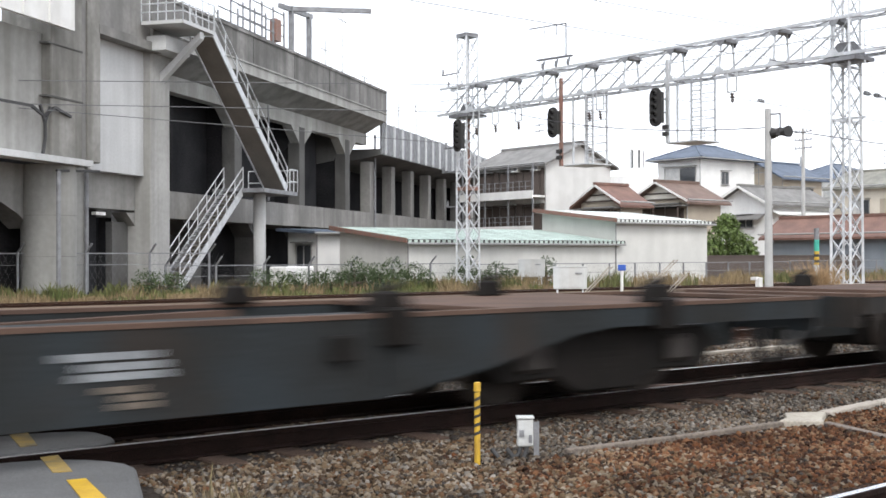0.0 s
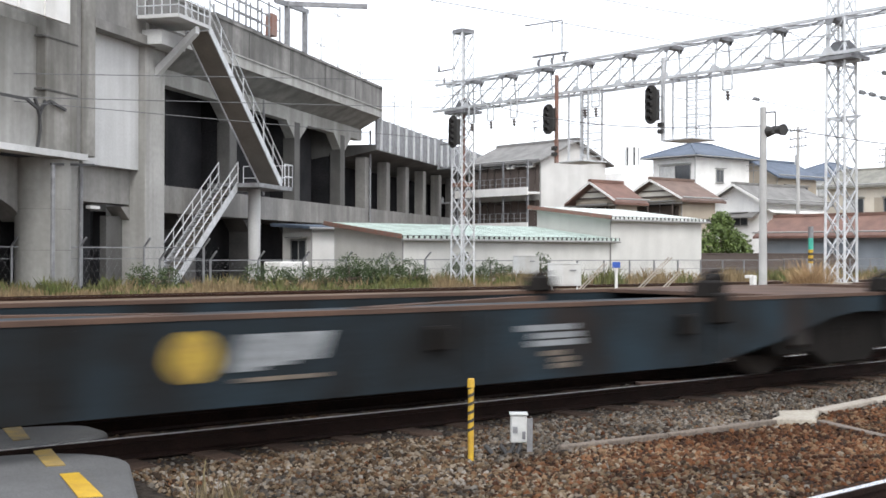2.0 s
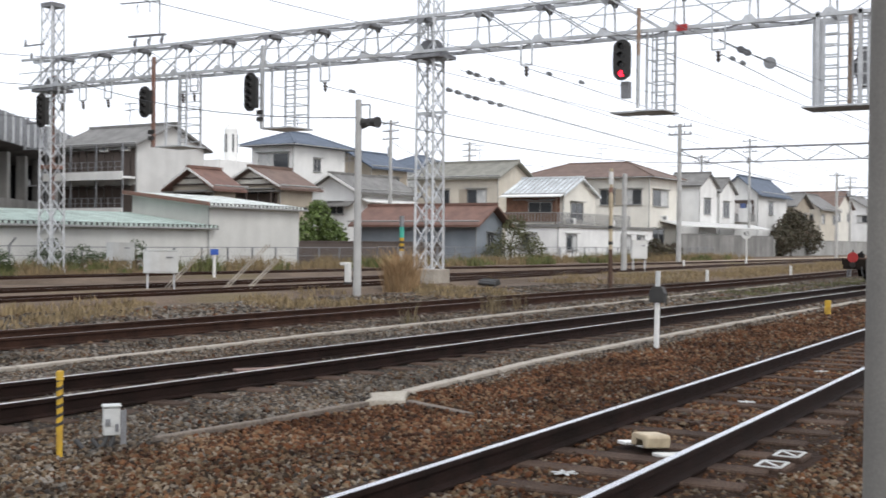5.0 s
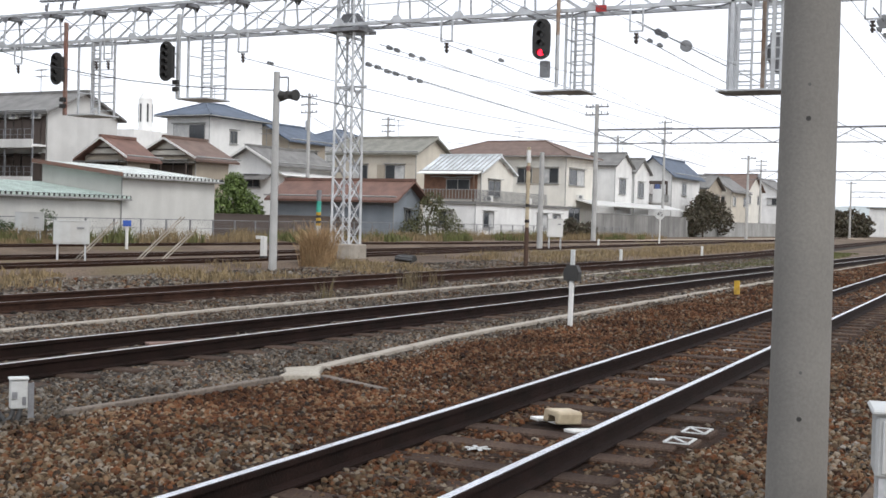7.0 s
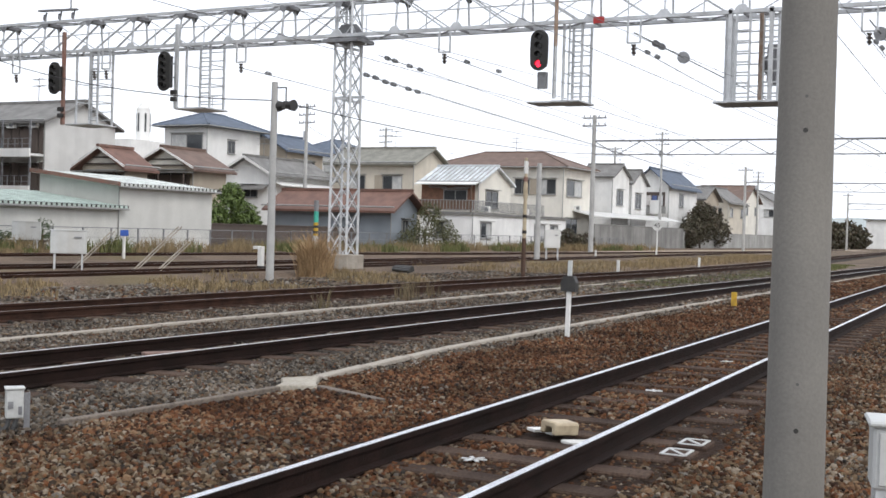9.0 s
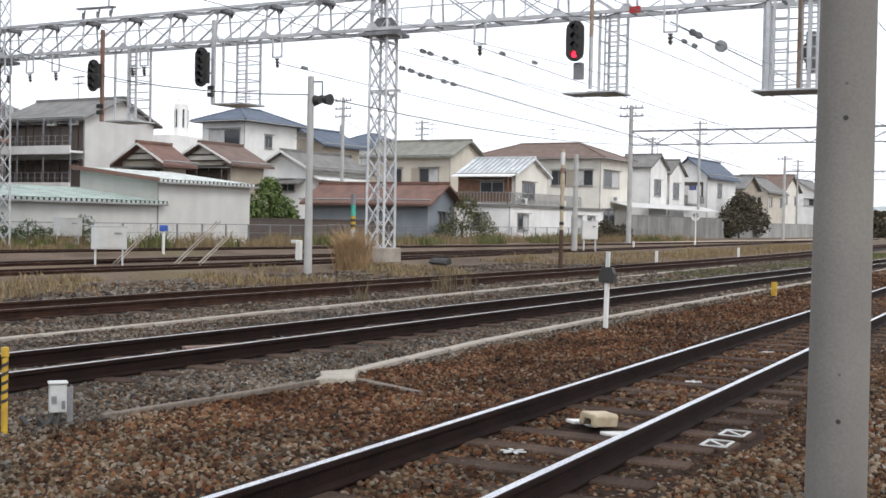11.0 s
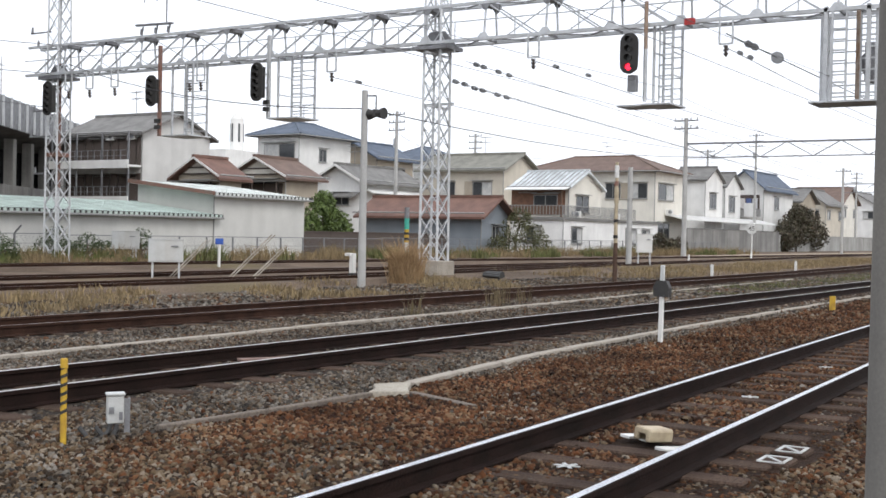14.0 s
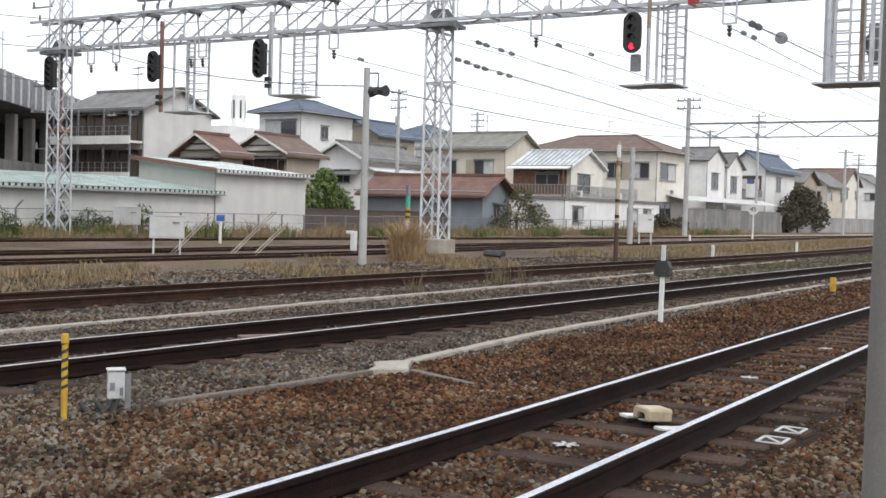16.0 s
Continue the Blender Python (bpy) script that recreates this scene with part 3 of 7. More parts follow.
wall_box(bm, 0.0, 30.2, 1.35, 1.95, 8.95, 9.7)
for s in (9.4, 18.15, 26.0):
    for d0, d1 in ((0.0, -1.25), (0.85, 2.1)):
        extrude(bm, [(s + d0, 1.37, 8.95), (s + d1, 1.37, 8.95), (s + d0, 1.37, 8.0)], (0, 0.56, 0))
part("long_beam", bm, M["concrete"], via, "pale haunched beam over the columns")
bm = B()
for s in (3.2, 8.6, 14.0, 19.4, 24.8):
    wall_box(bm, s, s + 0.04, -0.07, -0.052, 11.06, 12.4)
part("joint", bm, M["concrete_dk"], via)
# soffit cross beams with haunches, coloured dark for the shade under the deck
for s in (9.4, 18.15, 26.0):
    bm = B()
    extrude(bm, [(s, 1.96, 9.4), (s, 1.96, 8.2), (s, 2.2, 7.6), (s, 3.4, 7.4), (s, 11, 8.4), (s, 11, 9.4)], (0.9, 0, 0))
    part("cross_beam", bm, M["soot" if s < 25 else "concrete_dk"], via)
# pier at the stair and the pale panel bay
bm = B()
wall_box(bm, -1.65, 0.0, 0.0, 1.9, GZ - 0.2, 10.1)
part("pier", bm, M["concrete"], via, "pale stained concrete pier", 0.04)
bm = B()
wall_box(bm, -5.9, -1.65, 0.35, 1.4, 4.75, 10.0)
part("panel", bm, M["concrete_lt"], via, "pale grey flush wall panel")
# recess wall in the darker tone, with the recess shade put into it
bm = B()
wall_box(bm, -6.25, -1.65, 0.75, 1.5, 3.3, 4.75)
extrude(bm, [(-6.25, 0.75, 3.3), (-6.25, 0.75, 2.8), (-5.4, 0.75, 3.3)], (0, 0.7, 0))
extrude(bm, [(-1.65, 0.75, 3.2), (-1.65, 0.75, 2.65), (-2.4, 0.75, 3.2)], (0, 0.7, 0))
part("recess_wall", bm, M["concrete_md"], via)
# side wall coloured darker to carry the shade of the opening
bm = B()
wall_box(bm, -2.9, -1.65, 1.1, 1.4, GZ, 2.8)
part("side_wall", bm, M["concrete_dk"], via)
bm = B()
wall_box(bm, -6.0, -1.2, -0.25, 0.35, 9.98, 10.35)
wall_box(bm, -9.2, -1.7, 0.0, 0.5, 10.35, 15.0)
part("upper_wall", bm, M["concrete_md"], via, "dark stained upper wall with ledge")
# near-black sheets set into the openings in place of their shade
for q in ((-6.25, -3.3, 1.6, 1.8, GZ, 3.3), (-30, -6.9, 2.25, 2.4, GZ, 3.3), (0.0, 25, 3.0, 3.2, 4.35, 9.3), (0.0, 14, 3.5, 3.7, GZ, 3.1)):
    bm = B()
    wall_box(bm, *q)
    part("dark_opening", bm, M["soot"], via, "near-black sheet standing for an unlit opening")
bm = B()
wall_box(bm, -5.0, -4.3, 0.55, 0.75, 3.02, 3.14)
part("entry_lamp", bm, M["white"], via, "pale strip lamp over the opening")
# left pier group
for s0, s1, w, mt in ((-9.3, -7.3, -0.3, "concrete_st"), (-7.3, -6.8, -0.15, "concrete_md"), (-6.8, -5.9, -0.22, "concrete_st")):
    bm = B()
    wall_box(bm, s0, s1, w, 1.8, 4.95, 15.0)
    part("pier", bm, M[mt], via, "", 0.04)
bm = B()
rod(bm, (-8.2, 0.55, GZ - 0.2), (-8.2, 0.55, 4.72), 0.99, None, 40)
part("round_pier", bm, M["concrete"], via, "pale stained round concrete pier", 0, True)
bm = B()
for z in (1.35, 2.85):
    rod(bm, (-8.2, 0.55, z), (-8.2, 0.55, z + 0.025), 0.996, None, 40, False)
part("pour_line", bm, M["concrete_md"], via)
bm = B()
wall_box(bm, -9.6, -7.32, -0.33, 0.0, 7.1, 7.16)
wall_box(bm, -9.6, -7.32, -0.33, 0.0, 9.0, 9.05)
part("pour_line", bm, M["concrete_dk"], via)
bm = B()
wall_box(bm, -7.3, -6.9, 0.5, 1.6, GZ - 0.2, 4.95)
part("joint", bm, M["concrete_dk"], via)
bm = B()
wall_box(bm, -6.9, -6.25, 0.25, 1.6, GZ - 0.2, 4.95)
part("pier", bm, M["concrete"], via, "", 0.04)
bm = B()
wall_box(bm, -30, -9.3, 0.1, 1.5, 4.95, 9.4)
part("wall_panel", bm, M["concrete"], via)
bm = B()
wall_box(bm, -30, -7.2, -0.7, 0.1, 4.72, 4.95)
part("ledge", bm, M["concrete_lt"], via, "pale concrete ledge")
# arch wall toned darker to stand for shade under the ledge
bm = B()
wall_box(bm, -30, -7.35, 1.0, 2.2, 3.3, 4.72)
extrude(bm, [(-8.6, 1.0, 3.3), (-8.6, 1.0, 2.4), (-9.4, 1.0, 2.9), (-10.4, 1.0, 3.3)], (0, 1.0, 0))
wall_box(bm, -19, -17, 0.6, 2.0, GZ, 3.3)
part("arch_wall", bm, M["concrete_md"], via)
bm = B()
wall_box(bm, -30, -8.9, -1.0, -0.85, 9.5, 16.0)
for i in range(14):
    wall_box(bm, -30 + i * 1.5, -29.92 + i * 1.5, -1.06, -0.85, 9.5, 16.0)
part("noise_barrier", bm, M["white"], via, "white panelled noise barrier")
# added near-black wall and floor that stand for the deep, unlit interior
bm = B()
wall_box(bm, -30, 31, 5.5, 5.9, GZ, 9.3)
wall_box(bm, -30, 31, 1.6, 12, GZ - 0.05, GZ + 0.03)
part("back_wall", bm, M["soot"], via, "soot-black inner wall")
bm = B()
wall_box(bm, -0.0, 62, 1.3, 5.4, 3.1, 4.35)
part("floor_band", bm, M["concrete_md"], via, "grey concrete floor band")
# lower columns take the dark tone as painted arcade shade
for s in (5.2, 12.6, 20, 27.5, 35, 42.5, 50):
    bm = B()
    wall_box(bm, s, s + 1.1, 1.7, 2.9, GZ - 0.1, 3.1)
    extrude(bm, [(s, 1.7, 3.1), (s - 0.9, 1.7, 3.1), (s, 1.7, 2.4)], (0, 1.2, 0))
    part("lower_column", bm, M["concrete_dk"], via)
# columns under the near deck are coloured dark for the shade there
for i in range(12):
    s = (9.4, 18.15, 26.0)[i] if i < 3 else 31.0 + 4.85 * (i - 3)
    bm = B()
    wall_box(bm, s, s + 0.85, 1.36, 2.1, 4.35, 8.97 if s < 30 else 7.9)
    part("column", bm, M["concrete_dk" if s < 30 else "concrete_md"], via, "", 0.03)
# near-black fins behind the columns, painted as shade
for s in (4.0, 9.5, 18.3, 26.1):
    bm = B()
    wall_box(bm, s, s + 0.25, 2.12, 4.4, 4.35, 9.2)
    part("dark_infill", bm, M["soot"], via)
for s, w, r, z0, z1 in ((-6.36, 0.12, 0.08, 0, 4.6), (-9.5, -0.12, 0.08, 0, 4.4), (-6.2, -0.1, 0.09, 8.8, 14), (31.6, 1.2, 0.07, 3.4, 9.8), (13.2, 1.15, 0.06, 4.4, 9.6)):
    bm = B()
    rod(bm, (s, w - (0.6 if s == -9.5 else 0.0), z0), (s, w - (0.6 if s == -9.5 else 0.0), z1), r, None, 8)
    part("drain_pipe", bm, M["galv_dk"], via, "", 0, True)
bm = B()
bar(bm, (-9.2, -0.45, 4.45), (-6.0, -0.2, 4.65), 0.09)
for p, q in (((-12.4, 6.6), (-10.6, 6.62)), ((-10.6, 6.62), (-9.9, 6.35)), ((-9.9, 6.35), (-9.2, 6.72)), ((-9.2, 6.72), (-8.2, 6.5)), ((-10.1, 6.7), (-9.8, 6.1)), ((-9.5, 6.7), (-9.85, 6.1)), ((-9.82, 6.15), (-9.8, 5.6)), ((-9.8, 5.6), (-9.95, 4.95))):
    bar(bm, (p[0], -0.38, p[1]), (q[0], -0.38, q[1]), 0.09)
part("cable_conduit", bm, M["cable"], via)
# second stretch with ribbed noise panels
bm = B()
extrude(bm, [(30.4, 0.4, 8.7), (30.4, 12, 8.7), (30.4, 12, 7.7), (30.4, 3.0, 7.8), (30.4, 0.4, 8.3)], (60, 0, 0))
part("far_deck", bm, M["concrete_dk"], via)
bm = B()
wall_box(bm, 30.4, 90, 0.3, 0.45, 8.35, 10.5)
part("far_barrier", bm, M["galv_dk"], via, "pale grey ribbed noise barrier")
rib_bm = B()
wall_box(rib_bm, 0, 0.14, 0.16, 0.3, 8.35, 10.55)
rib_me = mesh_of("rib", rib_bm, M["galv"])
for i in range(30):
    o = new("rib", rib_me)
    o.parent, o.matrix_basis = via, pose(31.0 + 2.0 * i, 0, 0)
# the same near-black backing closes the far stretch in place of shade
bm = B()
wall_box(bm, 62, 90, 1.5, 11.5, GZ, 8.7)
wall_box(bm, 31, 62, 5.5, 5.9, GZ, 8.2)
part("far_back_wall", bm, M["soot"], via)

# ---- steel stair on the pier ----
stair = thing("emergency_stair", "grey steel emergency stair with tubular rails, climbing the viaduct", "stairs", at=VIA)


def flight(a, b, w0, w1, name):
    (sa, za), (sb, zb) = a, b
    for w in (w0, w1):
        bm = B()
        extrude(bm, [(sa, w, za + 0.12), (sb, w, zb + 0.12), (sb, w, zb - 0.30), (sa, w, za - 0.30)], (0, 0.05, 0))
        part("stringer", bm, M["galv"], stair)
    n = int(abs(zb - za) / 0.19)
    bm = B()
    for i in range(n):
        f = (i + 0.5) / n
        box(bm, (sa + (sb - sa) * f, (w0 + w1) / 2, za + (zb - za) * f), (0.28, w1 - w0 - 0.04, 0.03))
    part("treads", bm, M["galv_dk"], stair)
    bm = B()
    extrude(bm, [(sa, w0 + .06, za - 0.24), (sb, w0 + .06, zb - 0.24), (sb, w0 + .06, zb - 0.28), (sa, w0 + .06, za - 0.28)], (0, w1 - w0 - .1, 0))
    part("soffit", bm, M["soffit"], stair, "brown-grey soffit plate")
    for w in (w0, w1):
        bm = B()
        for h in (0.55, 1.05):
            rod(bm, (sa, w, za + h), (sb, w, zb + h), 0.03, None, 6)
        part("handrail", bm, M["galv"], stair)
        for i in range(8):
            f = i / 7
            p = (sa + (sb - sa) * f, w, za + (zb - za) * f)
            bm = B()
            rod(bm, p, (p[0], p[1], p[2] + 1.05), 0.028, None, 6)
            part("baluster", bm, M["galv"], stair)


flight((0.2, 11.1), (8.3, 4.75), -2.0, -0.9, "upper")
flight((5.4, 4.55), (-0.9, 0.0), -0.95, 0.05, "lower")
bm = B()
wall_box(bm, 5.3, 9.4, -2.1, 0.6, 4.4, 4.6)
part("landing", bm, M["galv_dk"], stair)
bm = B()
wall_box(bm, -2.6, 0.3, -2.0, -0.1, 10.95, 11.1)
part("top_landing", bm, M["concrete_lt"], stair)
bm = B()
wall_box(bm, -2.0, 0.1, -0.9, 0.0, 10.0, 10.6)
extrude(bm, [(-0.9, -1.9, 10.9), (-0.9, 0.0, 9.2), (-0.9, 0.0, 8.8), (-0.9, -1.9, 10.6)], (0.35, 0, 0))
part("bracket", bm, M["concrete_lt"], stair, "pale bracket under the landing")
bm = B()
rod(bm, (7.2, -1.0, GZ), (7.2, -1.0, 4.4), 0.30, None, 14)
part("support_column", bm, M["concrete_lt"], stair, "round pale support column", 0, True)
for (p, q) in (((-2.6, -2.0), (0.3, -2.0)), ((-2.6, -2.0), (-2.6, -0.1))):
    for h in (0.35, 0.7, 1.1):
        bm = B()
        rod(bm, (*p, 11.1 + h), (*q, 11.1 + h), 0.028, None, 6)
        part("landing_rail", bm, M["galv"], stair)
    for i in range(6):
        f = i / 5
        x, y = p[0] + (q[0] - p[0]) * f, p[1] + (q[1] - p[1]) * f
        bm = B()
        rod(bm, (x, y, 11.1), (x, y, 12.2), 0.025, None, 6)
        part("landing_post", bm, M["galv"], stair)
for p, q in (((9.4, -2.1), (9.4, 0.6)), ((8.4, -2.1), (9.4, -2.1))):
    for h in (0.5, 1.1):
        bm = B()
        rod(bm, (*p, 4.6 + h), (*q, 4.6 + h), 0.028, None, 6)
        part("landing_rail", bm, M["galv"], stair)
    for i in range(3):
        f = i / 2
        x, y = p[0] + (q[0] - p[0]) * f, p[1] + (q[1] - p[1]) * f
        bm = B()
        rod(bm, (x, y, 4.6), (x, y, 5.7), 0.028, None, 6)
        part("landing_post", bm, M["galv"], stair)

# ---- catenary frame and rack on the viaduct deck ----
fr = thing("overhead_line_frame", "grey steel overhead line frame on the viaduct deck", "steel frame", at=VIA)
for sx, z in ((16.1, 15.6), (18.8, 15.6)):
    bm = B()
    bar(bm, (sx, 1.0, 10.2), (sx, 1.0, z), 0.26)
    part("post", bm, M["galv_dk"], fr)
for p, q in (((14.4, 1.0, 15.3), (19.2, 1.0, 15.6)), ((16.1, 1.0, 15.45), (17.3, -3.4, 15.3))):
    bm = B()
    bar(bm, p, q, 0.2, 0.26)
    part("beam", bm, M["galv_dk"], fr)
for sx in (8.8, 10.3, 11.8, 13.3, 14.8):
    for w in (0.9, 2.0):
        bm = B()
        bar(bm, (sx, w, 10.2), (sx, w, 15.0 if sx > 9 else 14.0), 0.08)
        part("rack_post", bm, M["galv_dk"], fr)
for z in (13.0, 13.6, 14.2, 14.8):
    for w in (0.9, 2.0):
        bm = B()
        bar(bm, (8.8, w, z), (14.8, w, z), 0.06)
        part("rack_rail", bm, M["galv_dk"], fr)
bm = B()
wall_box(bm, 13.5, 14.2, 0.8, 1.2, 13.2, 14.4)
part("switch_box", bm, M["orange"], fr, "rusty switch box")
for s, h in ((21.5, 14.6), (24.5, 17.0), (28.8, 14.0), (36.5, 12.9), (41, 13.5)):
    m = thing("deck_mast", "thin grey steel mast on the viaduct", "mast", "viaduct masts", at=VIA @ pose(s, 1.0, 0))
    bm = B()
    rod(bm, (0, 0, 8.7 if s > 30 else 10.2), (0, 0, h), 0.07, 0.05, 8)
    part("shaft", bm, M["galv"], m)
    bm = B()
    bar(bm, (-0.8, 0, h - 0.6), (0.8, 0, h - 0.6), 0.06)
    part("arm", bm, M["galv"], m)


# ---- houses: corner nearest the tracks at (x0, y0), walls run to +x and +y ----
def hm(name, c, **k):
    return mat(name, c, tuple(0.88 * v for v in c), 0.85, scale=0.7, fine=14, grain=0.06, bump=0.1, streak=k.get("streak", 0.16), stain=tuple(0.55 * v for v in c))


WALLS = dict(beige=hm("beige_render", (0.62, 0.57, 0.48)), cream=hm("cream_render", (0.78, 0.755, 0.68)), white=hm("white_render", (0.80, 0.80, 0.78)),
             grey=hm("light_grey_render", (0.64, 0.64, 0.62)), greyblue=hm("grey_blue_cladding", (0.24, 0.27, 0.30)), pale=hm("pale_green_grey_sheeting", (0.60, 0.60, 0.57), streak=0.16),
             tan=hm("tan_render", (0.40, 0.35, 0.28)), brown=hm("brown_boards", (0.16, 0.10, 0.07)), darkwood_shade=hm("dark_boards_and_shade", (0.09, 0.07, 0.06)))


def rm(name, c):
    return mat(name, c, tuple(0.7 * v for v in c), 0.7, scale=1.2, fine=12, grain=0.2, bump=0.3, spots=0.35, stain=tuple(0.5 * v for v in c))


ROOFS = dict(brown=rm("brown_roof_tiles", (0.17, 0.112, 0.088)), red=rm("red_brown_roof_tiles", (0.185, 0.10, 0.076)), grey=rm("grey_roof_tiles", (0.20, 0.195, 0.185)),
             blue=rm("blue_grey_slate_roof", (0.10, 0.13, 0.18)), olive=rm("grey_green_roof", (0.24, 0.235, 0.20)), sheet=rm("pale_corrugated_sheet", (0.76, 0.80, 0.77)),
             clear=rm("translucent_corrugated_sheet", (0.70, 0.74, 0.76)), mint=rm("pale_mint_sheet_roof", (0.52, 0.62, 0.57)))
GLASS = mat("window_glass", (0.05, 0.055, 0.06), (0.04, 0.045, 0.05), 0.08, bump=0.0)
CURTAIN = mat("pale_curtain_behind_glass", (0.55, 0.55, 0.53), (0.40, 0.41, 0.41), 0.35, scale=2, bump=0.0)
ALU = mat("window_frame_metal", (0.34, 0.34, 0.33), (0.28, 0.28, 0.27), 0.45, 0.4, bump=0.0)


def window(parent, face, x0, y0, a, z, w, h, curtain=False, shutter=False):
    """A window on a house wall: face 'x' looks to -x (a runs along +y from y0), face 'y' looks to -y (a runs along +x from x0)."""
    def P(u, out, zz):
        return (x0 - out, y0 + u, zz) if face == "x" else (x0 + u, y0 - out, zz)

    def slab(bm, u0, u1, o0, o1, z0, z1):
        p, q = P(u0, o0, z0), P(u1, o1, z1)
        box(bm, tuple((i + j) / 2 for i, j in zip(p, q)), tuple(abs(j - i) for i, j in zip(p, q)))
    bm = B()
    for u0, u1, z0, z1 in ((a, a + w, z, z + 0.07), (a, a + w, z + h - 0.07, z + h), (a, a + 0.07, z + 0.07, z + h - 0.07), (a + w - 0.07, a + w, z + 0.07, z + h - 0.07), (a + w / 2 - 0.03, a + w / 2 + 0.03, z + 0.07, z + h - 0.07)):
        slab(bm, u0, u1, -0.02, 0.07, z0, z1)
    win = part("window", bm, ALU, parent)
    for k in (0, 1):
        bm = B()
        slab(bm, a + 0.06 + k * (w / 2 - 0.04), a + w / 2 + k * (w / 2 - 0.06), 0.004, 0.03, z + 0.06, z + h - 0.06)
        part("pane", bm, CURTAIN if (curtain and k == (int(a * 7) % 2)) else GLASS, win)
    bm = B()
    slab(bm, a - 0.06, a + w + 0.06, 0.0, 0.16, z - 0.07, z - 0.004)
    part("sill", bm, ALU, win)
    bm = B()
    slab(bm, a - 0.1, a + w + 0.1, 0.0, 0.35, z + h + 0.08, z + h + 0.14)
    part("window_hood", bm, ALU, win)
    if shutter:
        bm = B()
        slab(bm, a + w + 0.02, a + w + 0.9, 0.0, 0.12, z - 0.03, z + h + 0.03)
        part("shutter_case", bm, WALLS["tan"], win)


def roof_mesh(x0, y0, lx, ly, ze, zr, kind, over=0.5, th=0.16):
    """Roof solids: 'hip'; 'gx' ridge along x; 'gy' ridge along y; 'sx'/'sy' single pitch falling to -x / -y; 'flat'."""
    bm = B()
    xa, xb, ya, yb = x0 - over, x0 + lx + over, y0 - over, y0 + ly + over
    drop = th
    if kind in ("gx", "gy"):
        k = (zr - ze) / ((ly if kind == "gx" else lx) / 2)
        zo = ze - over * k
        if kind == "gx":
            yc = (ya + yb) / 2
            prof = [(xa, ya, zo), (xa, yc, zr), (xa, yb, zo), (xa, yb, zo - drop), (xa, yc, zr - drop), (xa, ya, zo - drop)]
            extrude(bm, prof[:2] + prof[4:], (xb - xa, 0, 0))
            extrude(bm, prof[1:5], (xb - xa, 0, 0))
            box(bm, ((xa + xb) / 2, yc, zr + 0.06), (xb - xa, 0.28, 0.2))
        else:
            xc = (xa + xb) / 2
            prof = [(xa, ya, zo), (xc, ya, zr), (xb, ya, zo), (xb, ya, zo - drop), (xc, ya, zr - drop), (xa, ya, zo - drop)]
            extrude(bm, prof[:2] + prof[4:], (0, yb - ya, 0))
            extrude(bm, prof[1:5], (0, yb - ya, 0))
            box(bm, (xc, (ya + yb) / 2, zr + 0.06), (0.28, yb - ya, 0.2))
    elif kind == "hip":
        s = min(lx, ly) / 2 + over
        if lx >= ly:
            r = [(xa + s, (ya + yb) / 2, zr), (xb - s, (ya + yb) / 2, zr)]
        else:
            r = [((xa + xb) / 2, ya + s, zr), ((xa + xb) / 2, yb - s, zr)]
        c = [(xa, ya, ze), (xb, ya, ze), (xb, yb, ze), (xa, yb, ze)]
        V = [bm.verts.new(p) for p in c + r] + [bm.verts.new((p[0], p[1], ze - drop)) for p in c]
        if lx >= ly:
            fs = [(0, 1, 5, 4), (1, 2, 5), (2, 3, 4, 5), (3, 0, 4)]
        else:
            fs = [(0, 1, 4), (1, 2, 5, 4), (2, 3, 5), (3, 0, 4, 5)]
        for f in fs + [(0, 6, 7, 1), (1, 7, 8, 2), (2, 8, 9, 3), (3, 9, 6, 0), (9, 8, 7, 6)]:
            bm.faces.new([V[i] for i in f])
        bmesh.ops.recalc_face_normals(bm, faces=bm.faces[:])
        bar(bm, r[0], r[1], 0.28, 0.2)
        for i, j in (((0, 4), (1, 5), (2, 5), (3, 4)) if lx >= ly else ((0, 4), (1, 4), (2, 5), (3, 5))):
            bar(bm, (c + r)[i], (c + r)[j], 0.2, 0.14)
    elif kind == "sy":
        extrude(bm, [(xa, ya, ze), (xa, yb, zr), (xa, yb, zr - drop), (xa, ya, ze - drop)], (xb - xa, 0, 0))
    elif kind == "sx":
        extrude(bm, [(xa, ya, ze), (xb, ya, zr), (xb, ya, zr - drop), (xa, ya, ze - drop)], (0, yb - ya, 0))
    else:
        box(bm, ((xa + xb) / 2, (ya + yb) / 2, ze), (xb - xa, yb - ya, th * 1.5))
    return bm


